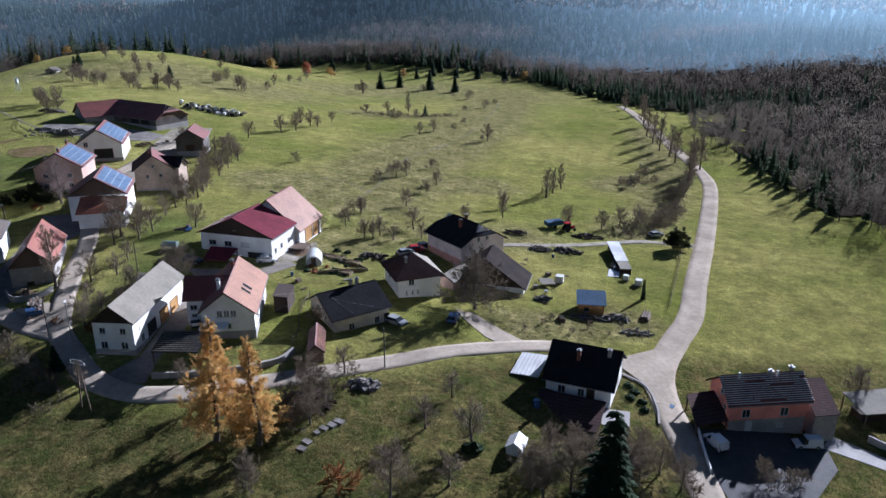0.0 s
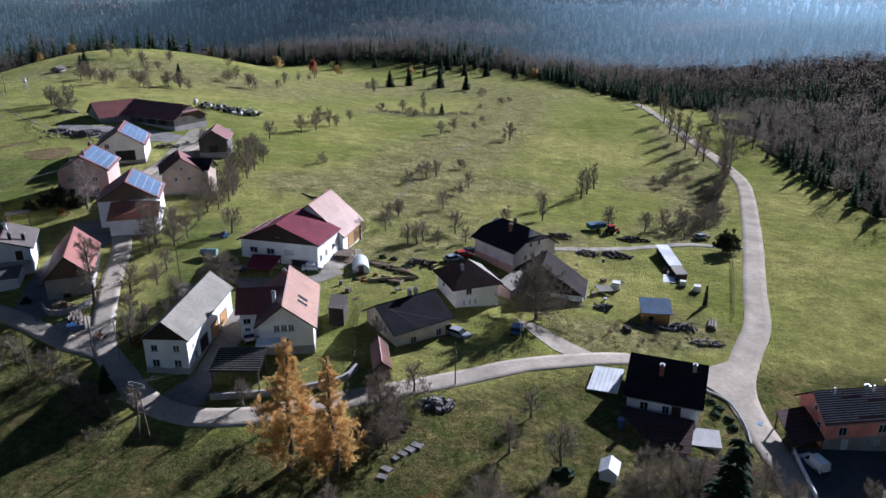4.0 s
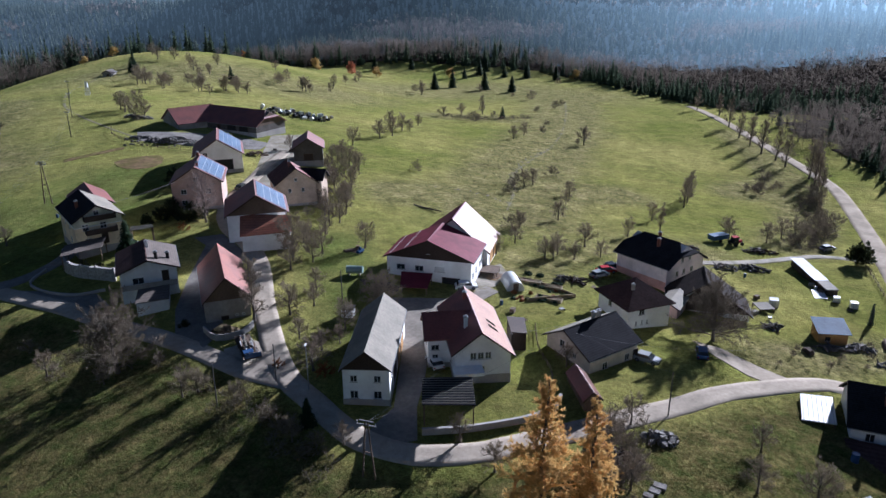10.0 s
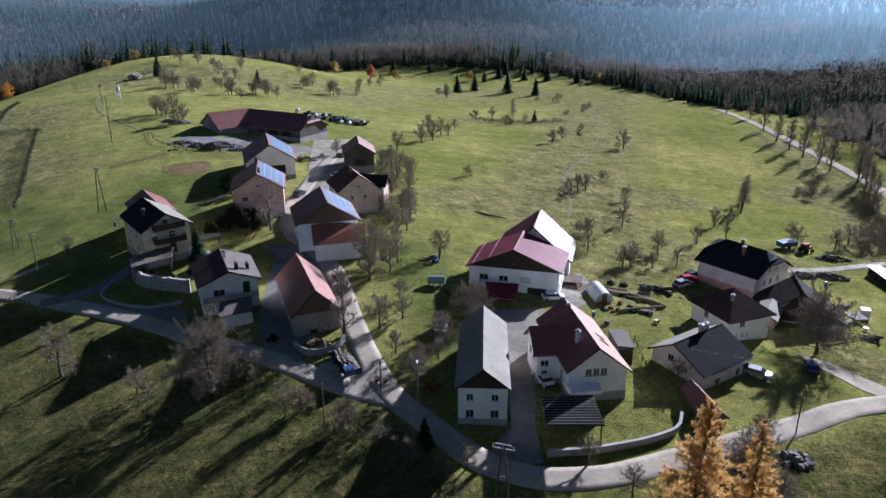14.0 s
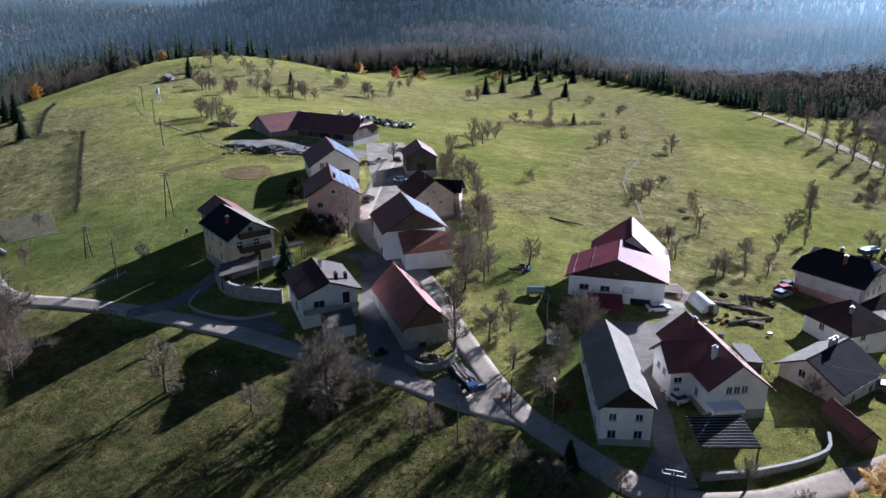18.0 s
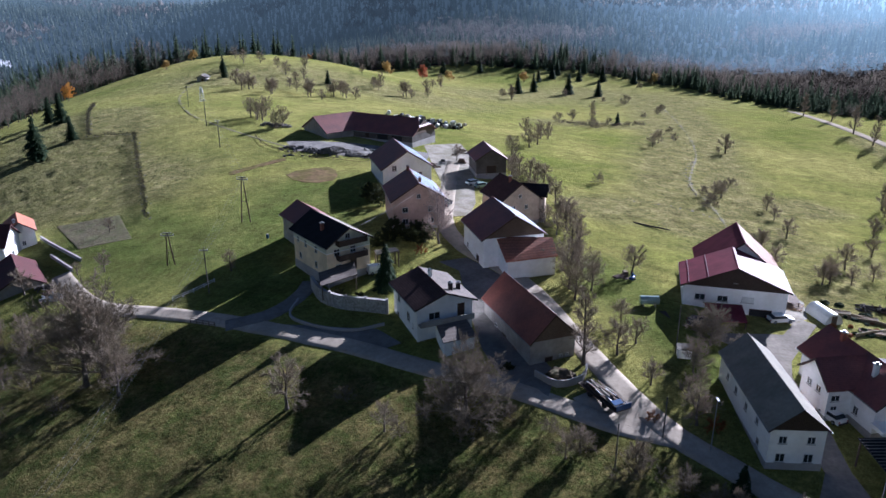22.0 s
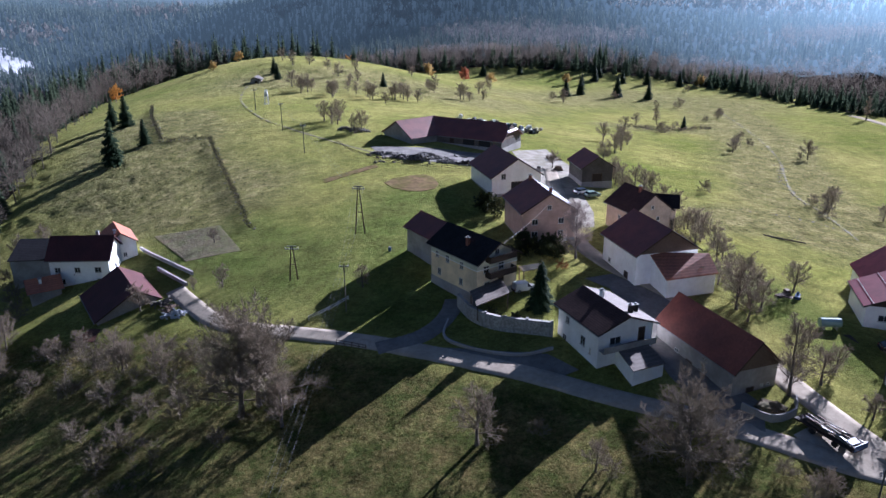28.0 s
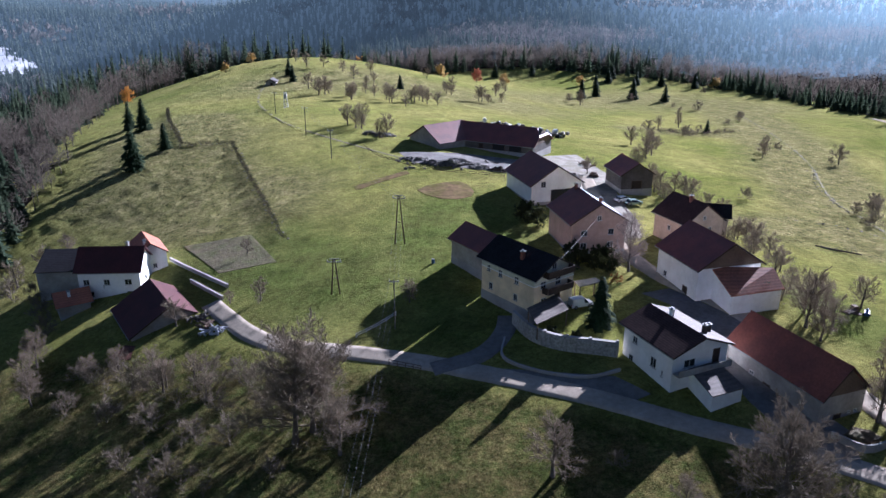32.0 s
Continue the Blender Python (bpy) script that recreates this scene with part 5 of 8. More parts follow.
# ---- yards and fields ----
patch("yard_house", [(-52.0, 95.8), (-48.0, 102.0), (-47.2, 123), (-48.6, 131.5), (-51, 134.9), (-38, 135.6), (-32.5, 142.2), (-30.1, 140.1), (-40.6, 127), (-42.7, 122.3), (-43.8, 108.6), (-44.8, 102), (-44.6, 95.3), (-48.8, 94.2)], "yard_concrete", "worn concrete farmyard between two houses", "yard")
patch("yard_lane", [(-84, 119.6), (-87.4, 130.2), (-88.8, 141.6), (-90, 158), (-93.8, 162.4), (-88.2, 164.4), (-80, 152.9), (-82.5, 137.4), (-77, 123.3), (-79, 117.4)], "shaded_asphalt", "patched asphalt yard beside a barn", "yard")
patch("junction", [(-62.6, 106.8), (-66.4, 109.4), (-74, 113.6), (-75.6, 117.2), (-71.2, 119.6), (-67.6, 117.6), (-64.0, 110.6)], "asphalt", "widened asphalt where two lanes meet", "yard", lift=0.09)
patch("driveway_apron", [(12.6, 112.2), (17.6, 113.6), (10.8, 119.6), (6.4, 124.6), (2.2, 126.6), (4.4, 121.4), (7.6, 116.2)], "asphalt", "flared gravel apron of a driveway", "drive", lift=0.08)
patch("yard_farm", [(-93, 218), (-95.8, 241), (-98, 262), (-86, 270), (-83, 252), (-80.4, 238), (-84, 224), (-84.6, 200), (-86.5, 190), (-93, 188)], "gravel", "dusty pale farmyard", "yard")
patch("yard_stable", [(-141.4, 257), (-124, 258.5), (-104, 254), (-96, 250), (-97, 240), (-111, 238), (-137, 246.0)], "rubble", "grey gravel yard before a stable", "yard")
patch("yard_red_house", [(38, 97.4), (39.2, 95.4), (52.4, 96.6), (58.8, 94.6), (58, 89), (51.4, 82), (38.6, 79), (37.8, 86)], "dark_shaded_asphalt", "dark asphalt yard before the red house, its shade painted in", "yard")
patch("path_paved", [(57.9, 94.0), (66.8, 89.6), (70, 91), (61.2, 97.2)], "concrete", "pale concrete path beside a wall", "path")
ribbon("drive_slope", [(-130.5, 142.6), (-124.0, 144.6), (-120.4, 148.2), (-118.4, 152.6), (-117.8, 156.0)], 3.6, "shaded_asphalt", "asphalt drive curving up to a house", "drive", lift=0.12)
patch("forecourt", [(-120, 141.2), (-104, 137.4), (-100, 133), (-103, 131.5), (-116, 137.6)], "shaded_asphalt", "asphalt forecourt along the lane", "drive")
patch("path_barn", [(-36.4, 141.4), (-33.2, 149.8), (-28.6, 155), (-27.6, 150), (-30.6, 142.6), (-34.2, 139.4)], "gravel", "gravel way along the barn", "path")
patch("field_ploughed", [(-187, 200), (-174.7, 184.2), (-163, 185.6), (-172, 201)], "furrow", "small ploughed field with dark furrows", "field")
patch("bed_strip", [(-151.4, 225.4), (-150.1, 222.6), (-137.2, 235.2), (-138.2, 237.8)], "bare_soil", "narrow dug strip in the meadow", "field")
patch("field_bare", [(-134.9, 221.6), (-132.2, 217.2), (-128.6, 214.6), (-124.8, 214.2), (-121.4, 216.4), (-120.6, 220.2), (-121.8, 225.6), (-124.2, 228.6), (-128.0, 227.4), (-132.4, 225.0)], "bare_soil", "bare brown patch in the meadow", "field")
for i in range(30):
    a = Vector((-187, 199.6)).lerp(Vector((-174.9, 184.6)), i / 29)
    b = Vector((-172.3, 200.6)).lerp(Vector((-163.3, 186.0)), i / 29)
    pts = [a.lerp(b, k / 10) for k in range(11)]
    v, f = [], []
    for k, p in enumerate(pts):
        h = top(p.x, p.y) + 0.08
        v += [(p.x, p.y - 0.2, h - 0.06), (p.x, p.y, h + 0.015), (p.x, p.y + 0.2, h - 0.06)]
        if k:
            f += [(3 * k - 3, 3 * k - 2, 3 * k + 1, 3 * k), (3 * k - 2, 3 * k - 1, 3 * k + 2, 3 * k + 1)]
    fr = new("furrow", mesh_of("furrow", v, f, M["furrow"]))
    fr.parent = bpy.data.objects["field_ploughed"]


# ---- walls and fences ----
def wall_line(name, label, pts, height, thick, mat, cap="", category="wall", posts=0.0):
    """A free-standing wall that follows the ground."""
    c = smooth_line(pts, 1.2) if len(pts) > 2 else [Vector((*pts[0], 0)).lerp(Vector((*pts[1], 0)), k / 12) for k in range(13)]
    ob = thing(name, c[0].x, c[0].y, 0, 0, label, category)
    o = c[0]
    for nm, w, z0, z1, m in (("wall_body", thick, -0.8, height, mat),) + ((("wall_cap", thick + 0.12, height + 0.003, height + 0.1, cap),) if cap else ()):
        v, f = [], []
        for i, p in enumerate(c):
            d = (c[min(i + 1, len(c) - 1)] - c[max(i - 1, 0)]).normalized()
            s = Vector((d.y, -d.x, 0)) * w / 2
            h = top(p.x, p.y)
            for q, z in ((p - s, z0), (p + s, z0), (p + s, z1), (p - s, z1)):
                v.append((q.x - o.x, q.y - o.y, h + z))
            if i:
                for k in range(4):
                    f.append((4 * i - 4 + k, 4 * i - 4 + (k + 1) % 4, 4 * i + (k + 1) % 4, 4 * i + k))
        f += [(3, 2, 1, 0), tuple(len(v) - 4 + k for k in range(4))]
        part(nm, (v, f), m, ob)
    if posts:
        d = 0.0
        for a, b in zip(c, c[1:]):
            d += (b - a).length
            if d >= posts:
                d = 0.0
                h = top(b.x, b.y)
                part("pillar", box(b.x - o.x - 0.2, b.x - o.x + 0.2, b.y - o.y - 0.2, b.y - o.y + 0.2, h - 0.5, h + height + 0.35), cap or mat, ob)
    return ob


def fence(name, label, pts, height=1.0, gap=2.0, mat="wood", rails=(0.45, 0.9)):
    c = smooth_line(pts, gap)
    o = c[0]
    ob = thing(name, o.x, o.y, 0, 0, label, "fence")
    for p in c:
        h = top(p.x, p.y)
        part("post", box(p.x - o.x - 0.05, p.x - o.x + 0.05, p.y - o.y - 0.05, p.y - o.y + 0.05, h - 0.4, h + height), mat, ob)
    for z in rails:
        for a, b in zip(c, c[1:]):
            d = (b - a).normalized()
            s = Vector((d.y, -d.x, 0)) * 0.02
            ha, hb = top(a.x, a.y) + z, top(b.x, b.y) + z
            v = [(p.x + k * s.x - o.x, p.y + k * s.y - o.y, h + dz) for dz in (-0.05, 0.05) for p, h, k in ((a, ha, -1), (a, ha, 1), (b, hb, 1), (b, hb, -1))]
            part("rail", (v, [(0, 3, 2, 1), (4, 5, 6, 7), (0, 1, 5, 4), (1, 2, 6, 5), (2, 3, 7, 6), (3, 0, 4, 7)]), mat, ob)
    return ob


wall_line("garden_wall", "tall grey stone retaining wall with pale pillars", [(-117.2, 153.4), (-114.8, 148.2), (-111, 145.2), (-107.6, 144.0), (-102.7, 142.4)], 2.4, 0.5, "stone", "concrete", posts=3.4)
wall_line("drive_kerb", "low concrete wall round a sloping lawn", [(-119, 149), (-119.6, 143.8), (-115, 139.8), (-108, 137.4), (-103, 138.6)], 0.5, 0.3, "concrete")
wall_line("road_wall", "low concrete retaining wall beside the lane", [(-44.0, 96.4), (-38.4, 97.0), (-32, 98.6), (-26.2, 101.4), (-24.2, 105)], 0.9, 0.3, "concrete", "concrete")
wall_line("court_wall", "pale concrete yard wall beside a farmhouse", [(-188.2, 194.0), (-181.3, 187.1), (-171.0, 177.4)], 0.7, 0.3, "concrete", "concrete")
wall_line("court_wall", "pale concrete yard wall beside a farmhouse", [(-180.0, 182.2), (-170.8, 172.8)], 0.7, 0.3, "concrete", "concrete")
wall_line("manure_wall", "concrete walls of a manure pit", [(-80.2, 122.6), (-77.4, 119.8), (-73.6, 121.2), (-72.4, 124)], 1.1, 0.25, "concrete")
wall_line("road_kerb", "concrete kerb of a flower bed", [(30.4, 108.6), (33.6, 105.4), (33.9, 99.4), (33.0, 95)], 0.35, 0.25, "concrete")
wall_line("yard_wall", "pale wall with a gate post beside the road", [(38.9, 94.6), (38.2, 90), (37.6, 85)], 0.9, 0.2, "white")
wall_line("path_wall", "grey block wall beside a concrete path", [(66.6, 96.6), (69.2, 94.6), (72.6, 95.6)], 1.2, 0.3, "concrete")
fence("field_fence", "low wooden fence beside the road", [(62, 178), (58.6, 168), (52.6, 152), (47.2, 138)], 1.1, 2.6)
fence("lane_fence", "plain timber rail fence along the lane", [(-137.2, 144.9), (-134.6, 143.6), (-132.2, 142.4)], 0.9, 2.4)
fence("house_fence", "garden fence with thin posts", [(-25.0, 108), (-24.6, 112), (-25.6, 118), (-25.2, 126)], 1.1, 2.0)
fence("pasture_fence", "old grey wooden pasture fence", [(-152, 262), (-146, 250), (-131, 238), (-112, 233)], 1.0, 3.4)

# ---- more trees ----
rnd = random.Random(5)
for x, y in [(-208.7, 459.5), (-200.1, 443.8), (-191.1, 445.2), (-179.7, 435.0), (-165.5, 440.7), (-172.0, 417.7), (-179.0, 366.8), (-181.2, 362.3), (-166.7, 363.2), (-161.3, 409.7), (-139.9, 361.6), (-134.4, 362.5), (-125.6, 408.2), (-108.7, 397.3), (-95.6, 460.2), (-136.0, 455.6), (-157.2, 287.8), (-148.1, 274.2), (-160.4, 291.5), (-155.9, 295.6)]:
    put_tree("fruit_tree", ORCHARD[rnd.randrange(4)], x, y, rnd.uniform(1.0, 1.6), rnd.uniform(0, 360), "old leafless fruit tree on the hilltop pasture", group="fruit trees")
for x, y in [(-123, 422), (-106, 393), (-130, 361), (-164, 401), (-168, 365), (-182, 371), (-152, 364), (-91, 492), (-98, 411), (-146, 277), (-155, 286), (-62, 277), (-58, 285), (-52, 300), (-49, 319), (-15, 228), (-21.5, 182.5), (-10.2, 193.9), (-5, 212), (-15.1, 164.9), (-5.2, 166.2), (34.1, 191.8), (44.2, 192), (-189, 383), (-166, 352), (-150, 353), (-143, 346), (-138, 372), (-123, 406)]:
    put_tree("fruit_tree", ORCHARD[rnd.randrange(4)], x, y, rnd.uniform(0.75, 1.15) * (1.0 if y < 250 else 1.25), rnd.uniform(0, 360), "small leafless fruit tree in the meadow", group="fruit trees")
for x, y in [(-91, 471), (-10, 308), (35.9, 198.6), (50.5, 197.1), (-72.9, 196.4), (-69, 203), (-73, 220), (-71, 239), (-74.7, 158), (-70, 160.3), (-56.9, 158.7), (-18.5, 161), (-7.4, 172.8), (-73, 229), (-70, 208), (-69.6, 186.8), (-68.2, 179), (-65.3, 183.5), (-68, 218), (-67, 127.9), (-64.1, 119.9), (-60.5, 111), (-24, 170), (-29, 161), (-66, 192), (-66.5, 150), (-66, 172), (-64, 138)]:
    put_tree("fruit_tree", ORCHARD[rnd.randrange(4)], x, y, rnd.uniform(0.8, 1.2), rnd.uniform(0, 360), "small leafless fruit tree with tangled twigs", group="fruit trees")
for x, y, s in [(-72.6, 125.5, 1.2), (-50, 456, 0.9), (-18, 381, 1.0), (16.7, 194, 0.75), (33, 224, 1.0), (40, 238, 0.9), (36, 230, 0.85)]:
    put_tree("bare_tree", SLENDER[rnd.randrange(3)], x, y, s, rnd.uniform(0, 360), "slender dark leafless tree in the meadow")
for i, (x, y) in enumerate([(105, 422), (110, 402), (101, 365), (96, 340), (95, 325), (94, 311), (95, 300), (94.5, 290), (101, 279), (95, 272), (92, 262), (88, 252), (84, 243)]):
    put_tree("roadside_tree", SLENDER[i % 3], x, y, rnd.uniform(1.15, 1.6), rnd.uniform(0, 360), "tall leafless tree beside the road", group="roadside trees")
for x, y, s in [(-19.6, 93.5, 0.62), (-6.6, 74, 0.72), (12.8, 76.5, 0.7), (16.7, 78.3, 0.75), (20, 80, 0.7), (29.9, 83.6, 0.5), (32, 80.8, 0.5), (-70.4, 150.4, 0.9), (-57, 123, 0.5)]:
    put_tree("bare_tree", TALL[rnd.randrange(3)], x, y, s, rnd.uniform(0, 360), "leafless tree with a wide twiggy crown")
for x, y, s in [(1.4, 96.2, 0.85), (-2.5, 88.1, 1.0), (0.8, 77.1, 1.0), (4, 86, 1.3), (-78.5, 105.7, 0.8), (-69.7, 104.2, 0.7), (-39, 95.0, 0.85), (-15.4, 99.9, 1.0), (-21.9, 114, 0.8), (-61, 95.4, 0.8), (-76.5, 106.6, 0.8)]:
    put_tree("young_tree", ORCHARD[rnd.randrange(4)], x, y, s, rnd.uniform(0, 360), "young leafless tree on the grassy bank")
for x, y, s in [(-115.6, 119, 1.6), (-101.5, 112.8, 0.9), (-91.4, 109.7, 0.7), (-173.2, 145.9, 1.1), (-189.1, 155.1, 0.7), (-177.6, 165.6, 1.1), (-198, 184, 0.7), (-134.7, 163.4, 0.9), (-165.2, 142.4, 1.0), (-200.5, 155.4, 1.2), (-70, 259, 1.3), (-88, 243, 1.0)]:
    put_tree("young_tree", ORCHARD[rnd.randrange(4)], x, y, s, rnd.uniform(0, 360), "leafless tree with a rounded crown of fine twigs")
for x, y, s in [(26.3, 80.9, 0.6), (24.0, 84.4, 0.5), (28.2, 87.0, 0.45), (14.6, 84.4, 0.5), (18.6, 86.0, 0.42), (11.4, 77.6, 0.6), (23.7, 79.5, 0.7), (70.5, 107.4, 0.62), (44.8, 84.6, 0.36), (48.2, 83.4, 0.3), (-18.6, 87.2, 0.55), (-24.6, 75.0, 0.4), (-201.5, 160.6, 0.62), (-206.0, 152.4, 0.6), (-196.2, 148.4, 0.55)]:
    put_tree("bare_tree", TALL[rnd.randrange(3)], x, y, s, rnd.uniform(0, 360), "leafless tree with a dense haze of fine twigs")
for x, y, s in [(-184.0, 154.5, 0.9), (-172.9, 146.8, 1.0), (-176.4, 150.6, 1.1), (-169.0, 148.6, 0.9), (-163.0, 170.4, 0.9), (-168.9, 170.8, 0.6), (-220.6, 201.9, 1.2), (-212.8, 191.7, 0.9), (-217.0, 207.0, 1.1), (-224.0, 196.0, 1.3), (-170.6, 191.6, 0.7), (-68.3, 155.5, 1.3), (-65.2, 154.7, 1.1), (-70.2, 146.0, 1.2), (-63.4, 131.0, 0.9), (-60.0, 116.4, 0.8), (-57.4, 118.6, 0.7), (-54.1, 94.6, 0.7), (-34.9, 89.6, 0.9), (-16.5, 161.9, 0.9), (-11.7, 162.7, 0.8), (5.9, 185.4, 1.0), (17.6, 204.5, 1.1), (-2.1, 223.0, 1.0), (-21.6, 182.3, 0.9)]:
    put_tree("young_tree", ORCHARD[rnd.randrange(4)], x, y, s, rnd.uniform(0, 360), "slim leafless tree with thin upright twigs")
for i, (x, y, s) in enumerate([(-179.4, 149.2, 1.6), (-174.4, 147.0, 1.4), (-166.0, 147.2, 1.5), (-161.0, 146.4, 1.3), (-158.2, 143.0, 1.4), (-186.6, 151.0, 1.5), (-190.4, 153.4, 1.3), (-205.0, 171.4, 1.6), (-209.6, 178.8, 1.5), (-214.2, 186.4, 1.7), (-222.4, 190.4, 1.8), (-155.2, 137.6, 1.4), (-150.6, 134.6, 1.5), (-144.8, 133.8, 1.2), (-158.6, 131.4, 1.5), (-164.2, 133.0, 1.4), (-171.6, 136.6, 1.6), (-180.2, 140.4, 1.5), (-188.4, 144.2, 1.4), (-96.0, 173.0, 1.1), (27.4, 84.4, 1.0), (21.2, 83.2, 1.1), (15.8, 82.2, 1.0), (33.2, 79.4, 1.0), (46.4, 83.0, 1.1), (50.6, 84.8, 0.9), (-22.4, 91.2, 1.3), (-17.8, 93.6, 1.2), (-20.2, 89.2, 1.2), (-62.6, 97.0, 1.0), (-99.6, 112.0, 0.9), (-84.6, 113.8, 0.8), (-79.8, 110.4, 0.9)]):
    put_tree("shrub", SHRUB[i % 3], x, y, s, 67 * i, "dense leafless shrub with grey twigs", "shrub", "shrubs", sink=0.3)
for x, y in [(-72.1, 234.8), (-70.4, 232.3), (-67.7, 228.5), (-65.9, 226.8), (-64.5, 224.1), (-64.6, 213.5), (-64.5, 204.0), (-65.1, 192.6), (-64.1, 190.9), (-63.8, 186.7), (-63.4, 181.1), (-64.1, 174.2), (-66.1, 165.4)]:
    put_tree("fruit_tree", ORCHARD[rnd.randrange(4)], x, y, rnd.uniform(0.85, 1.2), rnd.uniform(0, 360), "rounded leafless tree in a row behind the farm", group="fruit trees")
for x, y in [(-166.0, 354.7), (-162.2, 376.2), (-177.7, 369.2), (-157.8, 369.2), (-149.3, 355.4), (-141.2, 362.4), (-136.5, 367.0), (-126.3, 419.6), (-110.1, 396.6), (-99.2, 434.9), (-49.4, 458.0), (-28.8, 376.7), (-12.9, 488.1), (-59.7, 305.2), (-54.9, 299.8), (-4.3, 319.6), (-12.0, 231.1), (19.2, 308.9)]:
    put_tree("fruit_tree", ORCHARD[rnd.randrange(4)], x, y, rnd.uniform(1.0, 1.5), rnd.uniform(0, 360), "old leafless fruit tree with a spreading crown", group="fruit trees")
for x, y, s in [(-216, 272.6, 1.0), (-220, 257.0, 1.6), (-9, 500, 1.5), (-9, 369, 0.7), (-235, 305, 1.3), (-243, 312, 1.2), (-148, 402, 0.8), (-200, 404, 0.9), (-205, 420, 1.0), (-42, 495, 1.3), (-30, 510, 1.4), (8, 490, 1.2), (-20, 560, 1.0), (-8, 575, 1.3), (10, 565, 1.1), (26, 560, 1.4), (-2, 588, 1.2), (-60, 596, 1.2), (-88, 590, 1.3), (46, 550, 1.2), (-59.4, 98.6, 0.5)]:
    put_tree("spruce", SPRUCE[rnd.randrange(2)], x, y, s, rnd.uniform(0, 360), "dark green spruce standing in the pasture")
for x, y, s in [(42.5, 141.4, 0.6)]:
    ob = put_tree("thuja", tree_meshes("thuja", conifer(int(x), 8.0, 2.3 if s > 0.7 else 0.9, 26, 13, droop=-0.5, sub=3, bare=0.02), "bark", "needle"), x, y, s, 0, "dense dark green thuja beside the road")
for i, (x, y) in enumerate([(-24.1, 74.3), (-22, 90.8), (-19.1, 88.5), (-16.8, 91.4), (-20.6, 85.8), (-19, 95.3), (-75.7, 106.9), (-70.4, 103.4), (-65.5, 100.0), (-57.4, 93.2), (-183.5, 152.5), (-176.8, 147.2), (-167.8, 144.8), (-163.1, 145.1), (-173.8, 129.5), (-166.3, 126.6), (-167.6, 122.4), (-162.6, 138.9), (-151.4, 124.7), (-107.4, 119.6), (17, 310), (-48, 231), (-30, 356), (1, 373), (-22, 361), (64, 253), (70, 255), (78, 260), (68, 211), (61, 201)]):
    put_tree("shrub", SHRUB[i % 3], x, y, rnd.uniform(0.8, 1.4), rnd.uniform(0, 360), "leafless brown shrub with tangled twigs", "shrub", "shrubs", sink=0.3)
for i, (x, y) in enumerate([(55.9, 194.8), (50.1, 190.8), (74, 222), (81, 241), (65, 205), (57, 203), (16, 455), (24, 415), (5, 329), (-20, 218), (-4, 246), (-17, 231), (-24.4, 182.4), (-54, 469), (44, 526), (6, 467), (77, 231), (72, 217), (69, 206), (62, 197), (85, 250), (80, 236), (66, 248), (74, 262), (-24, 352), (-38, 360), (10, 350), (-14, 366), (30, 430), (12, 400)]):
    put_tree("shrub", SHRUB[i % 3], x, y, rnd.uniform(1.0, 2.0), rnd.uniform(0, 360), "dense leafless thicket bush", "shrub", "shrubs", sink=0.3)
for i, (x, y) in enumerate([(15, 121), (19, 124.5), (24, 121.5), (28, 125), (31, 122.6), (34.5, 127), (21, 127), (36, 130.4)]):
    put_tree("shrub", SHRUB[i % 3], x, y, 0.35 + 0.05 * (i % 4), 50 * i, "small dead shrub in the rough garden", "shrub", "shrubs", sink=0.1)
laurel = [tri_mesh("laurel_crown", *bare_tree(150 + i, 2.4, 1.5, (10, 7, 5), 0.4, 0.04, twig=0.03, fine=8, blade=0.16)[1], M["laurel"]) for i in range(2)]
# several behind the yellow house are added to shade a patch that came out lit
for i, (x, y, s) in enumerate([(-96.4, 173.2, 1.0), (-98.0, 171.6, 1.1), (-99.8, 173.0, 1.2), (-101.8, 175.4, 1.3), (-103.6, 177.6, 1.4), (-99.0, 176.6, 1.3), (-96.6, 176.4, 1.2), (-104.8, 173.4, 1.2), (-106.4, 169.8, 1.1), (-111.4, 149.0, 0.8), (-108.0, 147.6, 0.7), (-84.0, 124.4, 0.6), (-107.8, 196.8, 1.6), (-110.4, 200.4, 1.7), (61.1, 177.4, 2.1), (60.2, 178.0, 1.7)]):
    ob = new("evergreen_shrub", laurel[i % 2])
    ob.matrix_world = Matrix.Translation((x, y, top(x, y) - 0.15)) @ pose(0, 0, 0, 0, 0, 50 * i) @ Matrix.Diagonal((s, s, s, 1))
    tagged(ob, "dense dark evergreen shrub with small leaves", "shrub")
rust = [tri_mesh("rust_crown", *bare_tree(140, 2.2, 1.5, (9, 6, 6), 0.4, 0.05, twig=0.05)[1], M["rust"])]
for x, y, s in [(-13, 74.9, 1.5), (-58.6, 109.6, 0.9), (-97.4, 166.6, 0.8), (-66, 112, 0.6)]:
    ob = new("shrub", rust[0])
    ob.matrix_world = Matrix.Translation((x, y, top(x, y) - 0.2)) @ Matrix.Diagonal((s, s, s, 1))
    tagged(ob, "rust-coloured shrub with dry leaves", "shrub")


# ---- forest ----
def inside(px, py, poly):
    r = np.zeros(np.shape(px), bool)
    n = len(poly)
    for i in range(n):
        (x0, y0), (x1, y1) = poly[i], poly[(i + 1) % n]
        c = ((y0 > py) != (y1 > py)) & (px < (x1 - x0) * (py - y0) / (y1 - y0 + 1e-9) + x0)
        r ^= c
    return r


